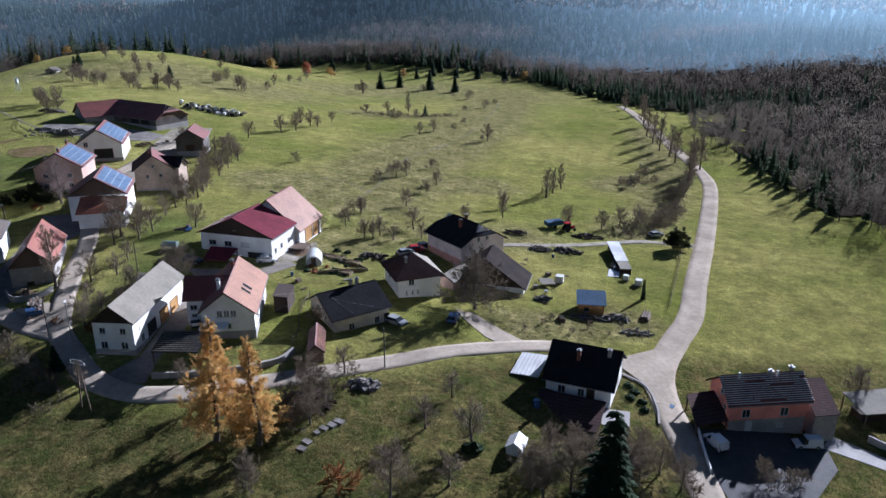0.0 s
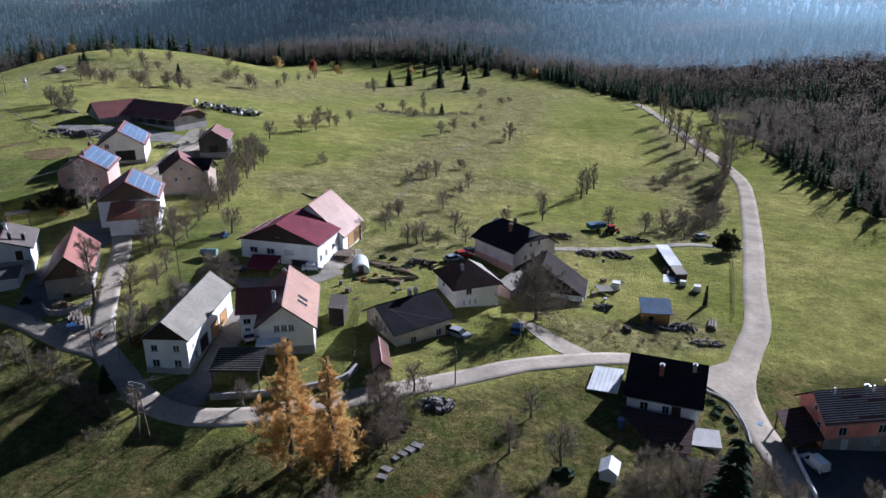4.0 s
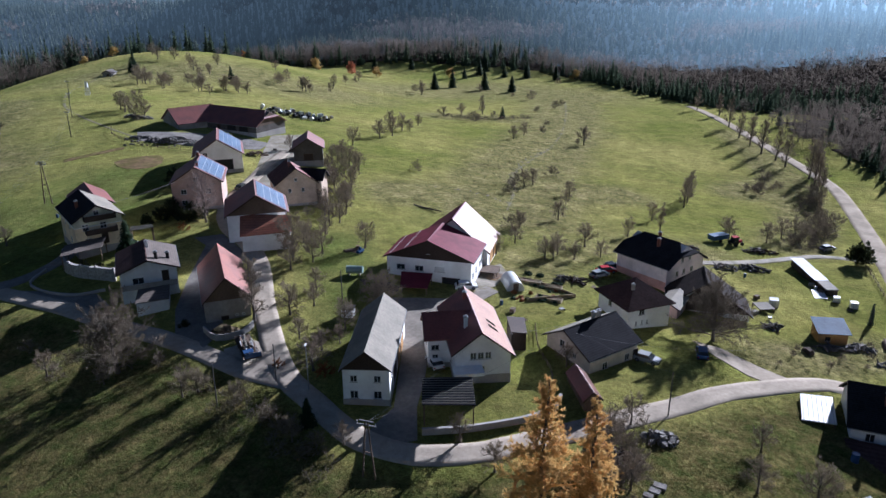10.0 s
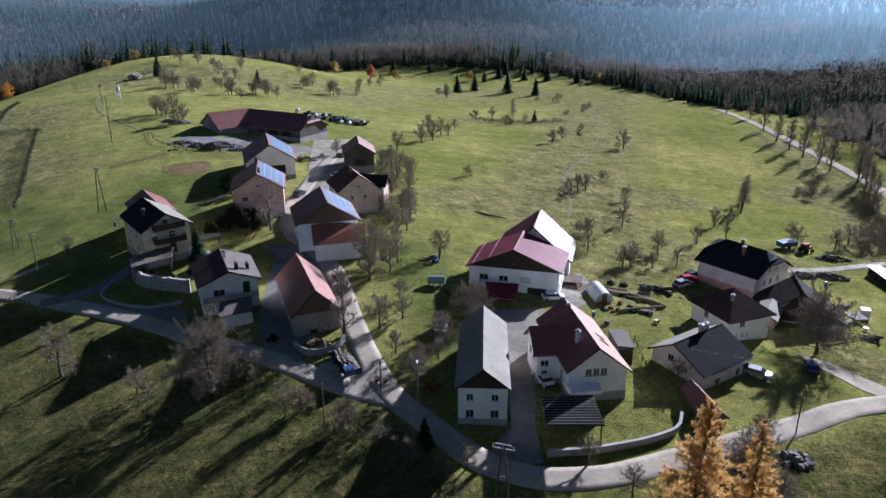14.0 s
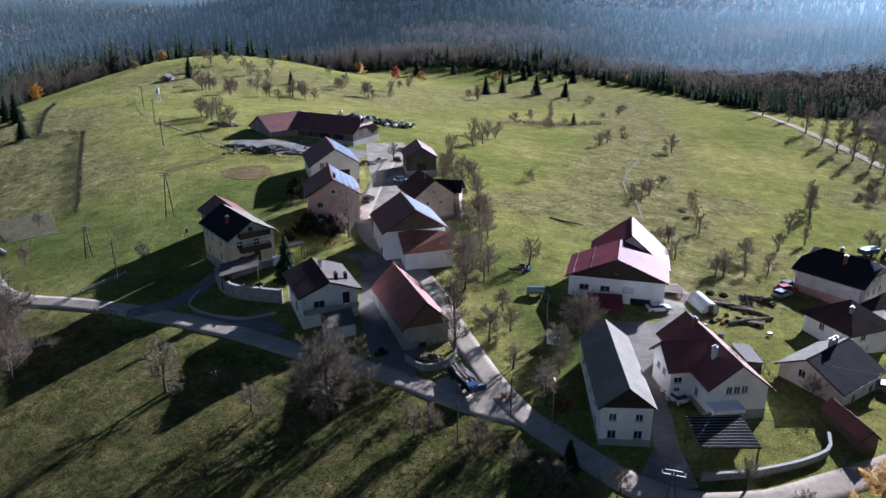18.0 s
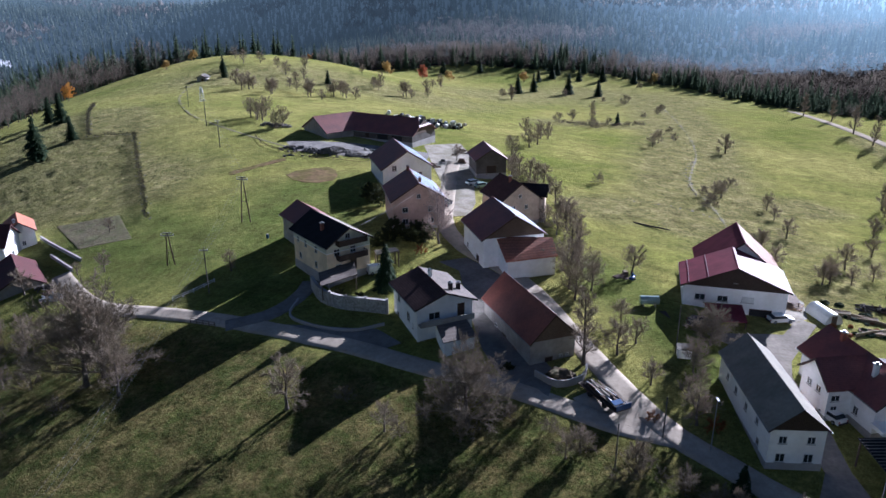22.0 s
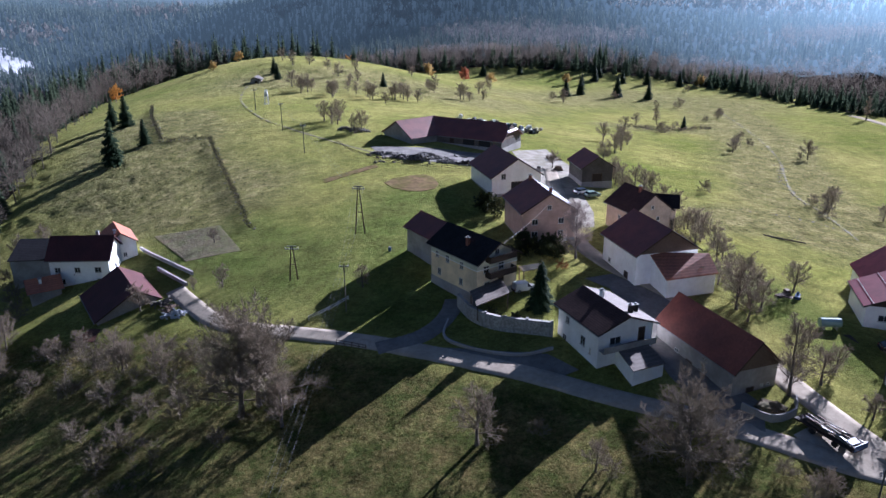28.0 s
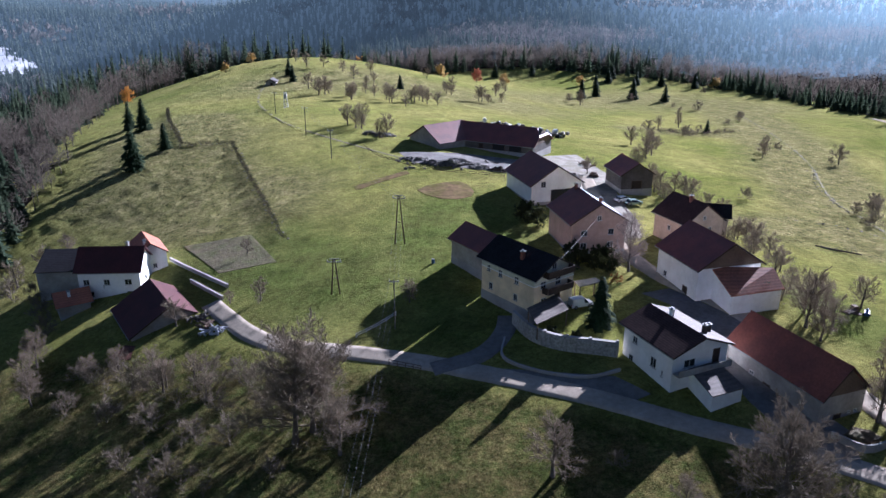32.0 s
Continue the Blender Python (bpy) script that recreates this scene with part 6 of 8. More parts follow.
CLEARING = [(-226, -150), (-226, 80), (-230, 185), (-234, 212), (-243, 246), (-250, 278), (-268, 325), (-292, 400), (-305, 450), (-290, 530), (-215, 562), (-150, 588), (-95, 612), (-60, 612), (0, 600), (40, 585), (62, 545), (84, 505), (104, 455), (125, 425), (165, 412), (160, 395), (128, 385), (118, 330), (121, 299), (120, 260), (116, 225), (120, 190), (126, 150), (140, 80), (150, -150)]


def from_edge(x, y, lo, hi):
    """Within lo to hi metres, roughly, beyond the clearing."""
    cx, cy = -90.0, 330.0
    hi = np.minimum(hi, 0.98 * np.hypot(x - cx, y - cy))
    k_in = inside(cx + (x - cx) * (1 - lo / np.hypot(x - cx, y - cy)), cy + (y - cy) * (1 - lo / np.hypot(x - cx, y - cy)), CLEARING)
    k_out = inside(cx + (x - cx) * (1 - hi / np.hypot(x - cx, y - cy)), cy + (y - cy) * (1 - hi / np.hypot(x - cx, y - cy)), CLEARING)
    return (~k_in if lo > 0 else True) & k_out


def wood(name, label, x0, x1, y0, y1, step, build_con, build_dec, seed, mats, share, keep=None):
    """Trees of a wood joined into two stuff objects, needled and leafless."""
    rng = np.random.default_rng(seed)
    X, Y = np.meshgrid(np.arange(x0, x1, step), np.arange(y0, y1, step))
    X = (X + rng.uniform(-0.45, 0.45, X.shape) * step).ravel()
    Y = (Y + rng.uniform(-0.45, 0.45, Y.shape) * step).ravel()
    ok = ~inside(X, Y, CLEARING)
    ok &= ~((X < -590) & (Y > 760) & (Y < 990))
    if keep is not None:
        ok &= keep(X, Y)
    X, Y = X[ok], Y[ok]
    Z = land(X, Y)
    patchy = np.sin(X * 0.021 + 1.7 * np.sin(Y * 0.013)) + np.sin(Y * 0.027 + X * 0.011) + rng.normal(0, 0.6, X.shape)
    con = patchy > share + 0.7 * (X > 70) * (Y < 420) - 1.5 * (X < -215) * ~from_edge(X, Y, 0, 7) - 0.6 * (Y > 520)
    for suffix, sel, shapes, mat in (("needled", con, build_con, mats[0]), ("leafless", ~con, build_dec, mats[1])):
        n = int(sel.sum())
        if not n:
            continue
        vs, fs, o = [], [], 0
        which = rng.integers(0, len(shapes), n)
        px, py, pz = X[sel], Y[sel], Z[sel]
        sc = rng.uniform(0.5, 1.15, n) * (1 + 0.8 * np.exp(-((px + 300) / 130) ** 2 - ((py - 560) / 110) ** 2)) * (1 - 0.3 * np.exp(-((px - 150) / 60) ** 2))
        an = rng.uniform(0, 6.283, n)
        for k, (sv, sf) in enumerate(shapes):
            m = which == k
            if not m.any():
                continue
            c, s = np.cos(an[m])[:, None], np.sin(an[m])[:, None]
            a = sc[m][:, None]
            vx = (sv[None, :, 0] * c - sv[None, :, 1] * s) * a + px[m][:, None]
            vy = (sv[None, :, 0] * s + sv[None, :, 1] * c) * a + py[m][:, None]
            vz = sv[None, :, 2] * a * rng.uniform(0.85, 1.15, (m.sum(), 1)) + pz[m][:, None]
            vs.append(np.stack([vx, vy, vz], -1).reshape(-1, 3))
            fs.append((sf[None] + (np.arange(m.sum()) * len(sv))[:, None, None]).reshape(-1, 3) + o)
            o += vs[-1].shape[0]
        ob = new(name, tri_mesh(name + "_" + suffix, np.concatenate(vs), np.concatenate(fs), M[mat]))
        tagged(ob, label[0] if suffix == "needled" else label[1], "forest", kind="stuff")


def island(name, a, b, rough_=0.9, grain=0.02, weight=0.5, lo=0.35, hi=1.1):
    """Foliage whose tint changes from clump to clump."""
    m = bpy.data.materials.new(name)
    m.use_nodes = True
    n, l = m.node_tree.nodes, m.node_tree.links
    p = n["Principled BSDF"]
    p.inputs["Roughness"].default_value = rough_
    p.inputs["Specular IOR Level"].default_value = 0.0
    geo = n.new("ShaderNodeNewGeometry")
    noi = n.new("ShaderNodeTexNoise")
    noi.inputs["Scale"].default_value = grain
    noi.inputs["Detail"].default_value = 5
    l.new(geo.outputs["Position"], noi.inputs["Vector"])
    add = n.new("ShaderNodeMath")
    add.operation = "MULTIPLY_ADD"
    add.inputs[1].default_value = weight
    l.new(geo.outputs["Random Per Island"], add.inputs[0])
    l.new(noi.outputs["Fac"], add.inputs[2])
    r = n.new("ShaderNodeMapRange")
    r.inputs[1].default_value, r.inputs[2].default_value = lo, hi
    l.new(add.outputs[0], r.inputs[0])
    mx = n.new("ShaderNodeMix")
    mx.data_type = "RGBA"
    mx.inputs[6].default_value, mx.inputs[7].default_value = (*a, 1), (*b, 1)
    l.new(r.outputs[0], mx.inputs[0])
    l.new(mx.outputs[2], p.inputs["Base Color"])
    return m


M["wood_needle"] = leafy(island("forest_needles", (0.036, 0.056, 0.036), (0.092, 0.116, 0.070)), 0.4)
M["wood_bare"] = island("forest_bare", (0.060, 0.052, 0.042), (0.150, 0.128, 0.104))


def boughs(seed, h, r, n, w):
    """A spruce seen from afar: a spire of many loose boughs set round a stem."""
    rng = np.random.default_rng(seed)
    q = 1 - np.sqrt(rng.random(n)) * 0.97
    a = rng.uniform(0, 6.283, n)
    rad = r * (1 - q) ** 0.8 * (0.85 + 0.15 * np.sin(q * 40 + seed))
    d = np.column_stack([np.cos(a), np.sin(a), rng.normal(-0.35, 0.25, n)])
    c = np.column_stack([np.cos(a) * rad * 0.35, np.sin(a) * rad * 0.35, h * (0.03 + 0.93 * q)])
    tip = c + d * (rad * rng.uniform(0.5, 0.85, n))[:, None] + np.array([0, 0, 0.02 * h])
    side = unit(np.cross(d, rng.normal(0, 1, (n, 3)) + np.array([0, 0, 1.2]))) * (w * (0.35 + 0.65 * (1 - q)))[:, None] / 2
    v = np.stack([c - side, c + side, tip], 1).reshape(-1, 3)
    spire = np.array([(-0.22 * w, 0, h * 0.86), (0.22 * w, 0, h * 0.86), (0, 0, h), (0, -0.22 * w, h * 0.86), (0, 0.22 * w, h * 0.86), (0, 0, h)])
    core = np.array([(r * 0.42 * math.cos(k * 1.2566), r * 0.42 * math.sin(k * 1.2566), h * 0.04) for k in range(5)] + [(0, 0, h * 0.9)])
    o = len(v)
    f = np.concatenate([np.arange(o).reshape(-1, 3), np.array([(o, o + 1, o + 2), (o + 3, o + 4, o + 5)]), np.array([(o + 6 + k, o + 6 + (k + 1) % 5, o + 11) for k in range(5)])])
    return np.concatenate([v, spire, core]), f


edge_con = [boughs(200 + i, 10 + 2.0 * i, 3.2 + 0.3 * i, 190, 1.0) for i in range(5)]


def fuzz(seed, h, r, n, w):
    """A leafless tree seen from afar: stem, limbs and a rounded haze of fine twigs."""
    rng = np.random.default_rng(seed)
    k = 7
    ang = np.arange(k) * 2.4 + rng.random(k)
    z0 = h * rng.uniform(0.2, 0.5, k)
    p0 = np.column_stack([np.zeros(k), np.zeros(k), z0])
    p1 = np.column_stack([np.cos(ang) * r * 0.6, np.sin(ang) * r * 0.6, z0 + h * rng.uniform(0.2, 0.4, k)])
    lv, lf = tubes(np.concatenate([[[0, 0, -0.6]], p0]), np.concatenate([[[0, 0, h * 0.8]], p1]), np.concatenate([[0.2], np.full(k, 0.09)]), np.concatenate([[0.05], np.full(k, 0.03)]), 3)
    d = unit(rng.normal(0, 1, (n, 3)))
    q = rng.uniform(0.25, 1, n)[:, None] ** 0.5
    c = d * q * np.array([r, r, h * 0.36]) + np.array([0, 0, h * 0.6])
    t = unit(d * np.array([1, 1, 0.5]) + rng.normal(0, 0.35, (n, 3)) + np.array([0, 0, 0.7])) * rng.uniform(0.8, 1.9, n)[:, None] * h / 14
    s = unit(np.cross(t, rng.normal(0, 1, (n, 3)))) * w / 2
    v = np.stack([c - s, c + s, c + t], 1).reshape(-1, 3)
    return np.concatenate([lv, v]), np.concatenate([lf, np.arange(len(v)).reshape(-1, 3) + len(lv)])


edge_dec = [fuzz(210 + i, 10 + 1.5 * i, 3.1 + 0.5 * (i % 3), 300, 0.16) for i in range(5)]
mid_con = [boughs(220 + i, 13 + 2.0 * i, 4.0 + 0.3 * i, 70, 1.7) for i in range(4)]


mid_dec = [fuzz(230 + i, 12 + 1.5 * i, 3.8 + 0.4 * i, 70, 0.55) for i in range(4)]


def puff(seed, h, r):
    rng = np.random.default_rng(seed)
    v, f = [], []
    for i in range(16):
        a = rng.uniform(0, 6.283)
        q = r * rng.uniform(0.3, 1)
        c = np.array([math.cos(a) * q, math.sin(a) * q, h * rng.uniform(0.4, 0.8)])
        k = len(v)
        v += [c + rng.normal(0, r * 0.35, 3), c + rng.normal(0, r * 0.35, 3), c + np.array([0, 0, h * 0.3]) + rng.normal(0, r * 0.2, 3)]
        f.append((k, k + 1, k + 2))
    return np.array(v), np.array(f)


far_con = [boughs(240 + i, 16 + 2 * i, 5.2, 16, 3.2) for i in range(4)]
far_dec = [puff(250 + i, 16 + i, 5.5) for i in range(4)]


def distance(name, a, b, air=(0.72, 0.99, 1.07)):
    """Hazy far backdrop: the air's light is painted in as emission, more with distance and towards the sun."""
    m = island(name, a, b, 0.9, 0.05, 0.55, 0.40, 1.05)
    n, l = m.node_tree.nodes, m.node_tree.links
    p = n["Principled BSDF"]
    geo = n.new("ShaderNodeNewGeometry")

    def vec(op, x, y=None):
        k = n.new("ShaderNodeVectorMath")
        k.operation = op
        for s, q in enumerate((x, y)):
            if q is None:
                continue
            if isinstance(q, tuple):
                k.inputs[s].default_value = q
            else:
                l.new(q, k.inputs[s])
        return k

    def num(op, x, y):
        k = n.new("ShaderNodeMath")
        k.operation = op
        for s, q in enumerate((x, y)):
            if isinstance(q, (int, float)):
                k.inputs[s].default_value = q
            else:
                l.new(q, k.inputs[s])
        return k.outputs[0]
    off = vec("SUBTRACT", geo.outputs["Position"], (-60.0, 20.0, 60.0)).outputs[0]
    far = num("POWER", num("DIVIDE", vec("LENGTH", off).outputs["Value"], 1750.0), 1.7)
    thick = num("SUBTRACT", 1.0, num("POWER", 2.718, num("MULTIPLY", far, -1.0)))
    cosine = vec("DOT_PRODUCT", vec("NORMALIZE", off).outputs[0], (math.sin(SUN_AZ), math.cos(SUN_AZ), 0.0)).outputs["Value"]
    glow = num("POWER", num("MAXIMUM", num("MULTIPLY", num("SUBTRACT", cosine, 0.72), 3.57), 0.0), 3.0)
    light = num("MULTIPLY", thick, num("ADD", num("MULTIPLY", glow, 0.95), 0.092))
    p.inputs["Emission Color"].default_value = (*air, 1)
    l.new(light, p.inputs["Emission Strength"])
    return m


M["litter"] = material("forest_litter", (0.040, 0.033, 0.026), 0.95, 0.4, 0.5, second=(0.026, 0.024, 0.018), sscale=0.05, spec=0.0, coords="World")
# far woods and land glow to stand in for haze
M["far_haze_needle"] = leafy(distance("far_haze_needles", (0.02, 0.028, 0.022), (0.11, 0.13, 0.105)), 0.35)
M["far_haze_bare"] = leafy(distance("far_haze_bare", (0.05, 0.046, 0.042), (0.18, 0.162, 0.148)), 0.5)
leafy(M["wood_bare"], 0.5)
M["far_haze_land"] = distance("far_haze_land", (0.018, 0.02, 0.019), (0.03, 0.03, 0.028))


def sheet(name, label, xs, ys, lift, mat, out, kind="structure"):
    X, Y = np.meshgrid(xs, ys)
    Z = land(X, Y) + (lift if lift > 1 else np.where(from_edge(X, Y, 30, 5000), 1.8, lift)) + (0.6 if lift < 1 else 1.2) * np.sin(X * 0.11) * np.sin(Y * 0.09)
    v = np.stack([X, Y, Z], -1).reshape(-1, 3)
    idx = np.arange(X.size).reshape(X.shape)
    f = np.stack([idx[:-1, :-1], idx[:-1, 1:], idx[1:, 1:], idx[1:, :-1]], -1).reshape(-1, 4)
    c = v[f].mean(axis=1)
    f = f[out(c[:, 0], c[:, 1])]
    tagged(new(name, tri_mesh(name, v, f, M[mat], True)), label, "ground", kind=kind)


sheet("ground_forest", "brown leaf litter under the trees", np.arange(-1000, 1000, 8.0), np.arange(60, 700, 8.0), 0.3, "litter", lambda x, y: ~inside(x, y, CLEARING) & from_edge(x, y, 8, 5000) & (np.hypot(x + 60, y - 20) < 640))
sheet("backdrop", "hazy wooded mountains in the distance", np.arange(-2500, 2500, 25.0), np.arange(120, 4100, 25.0), 2.0, "far_haze_land", lambda x, y: (np.hypot(x + 60, y - 20) > 620) & ~inside(x, y, CLEARING) & from_edge(x, y, 30, 5000))
wood("forest_edge", ("dark spruces along the forest edge", "leafless grey-brown trees along the forest edge"), -440, 300, 90, 720, 5.6, edge_con, edge_dec, 1, ("wood_needle", "wood_bare"), 0.55, lambda x, y: from_edge(x, y, 0, 38) | ((y > 545) & (x < 60) & from_edge(x, y, 0, 85)))
wedge = lambda x, y: np.abs(x + 60) < 190 + 0.75 * (y - 20)
ring = lambda x, y, lo, hi: (np.hypot(x + 60, y - 20) >= lo) & (np.hypot(x + 60, y - 20) < hi)
wood("forest", ("dark spruce wood beyond the meadow", "leafless grey-brown wood beyond the meadow"), -520, 520, 60, 640, 5.6, mid_con, mid_dec, 2, ("wood_needle", "wood_bare"), 0.3, lambda x, y: from_edge(x, y, 38, 5000) & wedge(x, y) & ring(x, y, 0, 600))
wood("forest_beyond", ("hazy spruce wood on rising ground", "hazy leafless wood on rising ground"), -800, 900, 300, 1010, 6.6, mid_con, mid_dec, 4, ("far_haze_needle", "far_haze_bare"), -0.1, lambda x, y: from_edge(x, y, 38, 5000) & wedge(x, y) & ring(x, y, 600, 1000))
wood("forest_far", ("dark spruces on the far mountain", "leafless woods on the far mountain"), -1500, 1900, 600, 2300, 9.5, far_con, far_dec, 3, ("far_haze_needle", "far_haze_bare"), 0.2, lambda x, y: wedge(x, y) & ring(x, y, 1000, 2600))

# leafy autumn crowns along the wood
AUTUMN = []
for i, (nm, col, col2) in enumerate((("orange_leaves", (0.55, 0.28, 0.06), (0.68, 0.40, 0.10)), ("russet_leaves", (0.42, 0.14, 0.09), (0.50, 0.22, 0.12)), ("ochre_leaves", (0.48, 0.34, 0.12), (0.56, 0.42, 0.18)))):
    M[nm] = leafy(island(nm, col, col2), 0.5)
    AUTUMN.append(tree_meshes(nm, bare_tree(400 + i, 9.0, 4.2, (14, 7, 5), 0.5, 0.14, thick=0.022, fine=9, blade=0.45, ratio=0.5), "bark", nm))
for k, x, y, s, w in [(0, -250, 690, 2.2, "orange"), (0, -240, 678, 1.6, "orange"), (0, -187, 592, 1.5, "orange"), (1, -103, 560, 1.1, "russet"), (2, -128, 556, 1.1, "ochre"), (2, -84, 556, 0.9, "ochre"), (0, -290, 424, 1.0, "orange"), (2, -236, 470, 0.7, "ochre"), (2, -246, 452, 0.6, "ochre"), (2, 60, 550, 0.9, "ochre"), (2, -30, 562, 0.9, "ochre")]:
    put_tree("autumn_tree", AUTUMN[k], x, y, s, 40 * k + x, w + "-leaved autumn tree at the edge of the wood", group="autumn trees")
# fog lying in the far valley
fog_mat = material("valley_fog", (0.42, 0.44, 0.47), 1.0, 0.05, 0.01, spec=0.0, coords="World")
fv, ff = [], []
for j in range(13):
    for i in range(31):
        u, w = i / 30, j / 12
        x, y = -1060 + 410 * u, 780 + 330 * w
        e = min(1.0, 3 * (1 - u)) * min(1.0, 4 * w)
        fv.append((x, y, -62 + 40 * e ** 0.5 + 5 * math.sin(i * 0.9 + j * 0.5) * math.sin(j * 0.8 - i * 0.3)))
        if i and j:
            k = j * 31 + i
            ff.append((k - 32, k - 31, k, k - 1))
tagged(new("backdrop_fog", mesh_of("fog", fv, ff, fog_mat, True)), "bank of white fog lying in the far valley", "fog", kind="structure")
# transmitter mast of lattice on the hilltop pasture
lt = thing("lattice_mast", -188, 326, top(-188, 326), 0, "short pale lattice mast beside the track", "mast")
for sx, sy in ((-1, -1), (1, -1), (1, 1), (-1, 1)):
    v, f = tubes(np.array([[sx * 0.8, sy * 0.8, -0.3]]), np.array([[sx * 0.35, sy * 0.35, 6.0]]), np.array([0.07]), np.array([0.06]), 5)
    part("leg", (v.tolist(), f.tolist()), "panel_frame", lt)
for i in range(5):
    w = 0.8 - 0.09 * i
    for (x0, y0), (x1, y1) in (((-1, -1), (1, -1)), ((1, -1), (1, 1)), ((1, 1), (-1, 1)), ((-1, 1), (-1, -1))):
        v, f = tubes(np.array([[x0 * w, y0 * w, 1.2 * i]]), np.array([[x1 * (w - 0.08), y1 * (w - 0.08), 1.2 * i + 1.1]]), np.array([0.04]), np.array([0.04]), 4)
        part("brace", (v.tolist(), f.tolist()), "panel_frame", lt)
part("equipment_box", box(-0.5, 0.5, -0.45, 0.45, 3.6, 5.2), "panel_frame", lt)
part("ground_plate", box(-1.3, 1.3, -1.3, 1.3, -0.3, 0.15), "concrete", lt)


# ---- vehicles ----
PAINT = {k: material("car_paint_" + k, c, 0.25, 0.04, 2, spec=0.6) for k, c in (("white", (0.82, 0.82, 0.82)), ("silver", (0.35, 0.36, 0.37)), ("blue", (0.05, 0.10, 0.22)), ("dark", (0.025, 0.03, 0.04)), ("red", (0.40, 0.03, 0.03)), ("green", (0.30, 0.40, 0.36)))}


def car(x, y, turn, paint, label, van=False, lift=0.1):
    """A parked car: body, cabin, glass, bumpers, lamps and four wheels. It faces along turn."""
    ob = thing("car", x, y, top(x, y) + lift, turn, label, "car")
    w, n, k = 0.86, 2.1, 1.75 if van else 1.45
    side = [(-n, 0.3), (n, 0.3), (n, 0.75), (n - 0.9, 0.92), (-n + 0.1, 0.95), (-n, 0.7)]
    v = [(sx * w, y_, z) for sx in (-1, 1) for y_, z in side]
    m = len(side)
    body = (v, [tuple(range(m - 1, -1, -1)), tuple(range(m, 2 * m))] + [(i, (i + 1) % m, (i + 1) % m + m, i + m) for i in range(m)])
    part("body", body, PAINT[paint], ob)
    back = -n + (0.15 if van else 0.35)
    cab = [(back, 0.93), (n - 0.95, 0.91), (n - 1.65, k - 0.06), (back + (0.1 if van else 0.45), k - 0.06)]
    v = [(sx * (w - (0.02 if z < 1 else 0.14)), y_, z) for sx in (-1, 1) for y_, z in cab]
    part("cabin_glass", (v, [(3, 2, 1, 0), (4, 5, 6, 7)] + [(i, (i + 1) % 4, (i + 1) % 4 + 4, i + 4) for i in range(4)]), "glass", ob)
    part("roof_panel", slab([(-w + 0.12, back + (0.08 if van else 0.4), k), (w - 0.12, back + (0.08 if van else 0.4), k), (w - 0.12, n - 1.6, k), (-w + 0.12, n - 1.6, k)], 0.07), PAINT[paint], ob)
    for sx in (-1, 1):
        part("pillar", slab([(sx * (w - 0.03), back + 0.9, 0.94), (sx * (w - 0.03), back + 1.02, 0.94), (sx * (w - 0.15), back + 1.05, k - 0.06), (sx * (w - 0.15), back + 0.95, k - 0.06)][::sx], 0.03), PAINT[paint], ob)
        part("headlight", box(*sorted((sx * 0.45, sx * 0.8)), n - 0.02, n + 0.03, 0.6, 0.74), "frame", ob)
        part("tail_light", box(*sorted((sx * 0.62, sx * 0.84)), -n - 0.03, -n + 0.02, 0.62, 0.85), PAINT["red"], ob)
        part("mirror", box(*sorted((sx * w, sx * (w + 0.16))), n - 1.25, n - 1.12, 0.92, 1.05), "black", ob)
        for yy in (-1.3, 1.3):
            c = cyl(0.32, 0.32, -0.1, 0.1, 12)
            wh = part("wheel", ([(sx * (w - 0.06) + z, yy + b, 0.32 + a) for a, b, z in c[0]], c[1]), "black", ob)
            c = cyl(0.19, 0.17, -0.11, 0.115, 10)
            part("rim", ([(sx * (w - 0.06) + sx * z, yy + b, 0.32 + a) for a, b, z in c[0]], c[1]), "metal", wh)
    if van:
        for sx in (-1, 1):
            part("side_panel", slab([(sx * (w + 0.01), back, 0.93), (sx * (w + 0.01), 0.35, 0.93), (sx * (w - 0.12), 0.25, k - 0.05), (sx * (w - 0.12), back + 0.1, k - 0.05)][::sx], 0.04), PAINT[paint], ob)
        part("rear_door", box(-w + 0.1, w - 0.1, back - 0.03, back + 0.02, 0.93, k - 0.05), PAINT[paint], ob)
    part("bumper", box(-0.8, 0.8, n, n + 0.08, 0.32, 0.55), "black", ob)
    part("bumper", box(-0.8, 0.8, -n - 0.08, -n, 0.32, 0.55), "black", ob)
    return ob


car(-8.4, 117.4, 125, "silver", "silver parked car on the grass")
car(1.9, 121.0, 15, "blue", "blue parked car under a walnut tree")
car(40.6, 91.6, -15, "white", "white parked van in the yard", True)
car(55.6, 93.9, -88, "white", "white delivery van beside the red house", True)
car(-42.3, 112.4, -20, "white", "white car parked beside the house")
car(58.3, 188.1, 70, "silver", "silver car parked on a gravel track")
car(-6.2, 156.0, 80, "red", "small red car behind the houses")
car(-8.4, 152.9, 60, "silver", "pale car beside a scrap heap")
car(-4.4, 158.8, 60, "dark", "dark car behind the houses")
car(-84.4, 216.4, 60, "white", "white car in the farmyard")
car(-82.2, 214.2, 70, "green", "pale green car in the farmyard")
car(-105.4, 157.9, 70, "white", "white car beside the yellow house", True)
car(-51.0, 137.6, 100, "dark", "dark car parked before the barn house")
car(-36.4, 140.4, 85, "white", "white car at the garage door")
car(-91.8, 196.6, 20, "dark", "dark car beside the pink house")


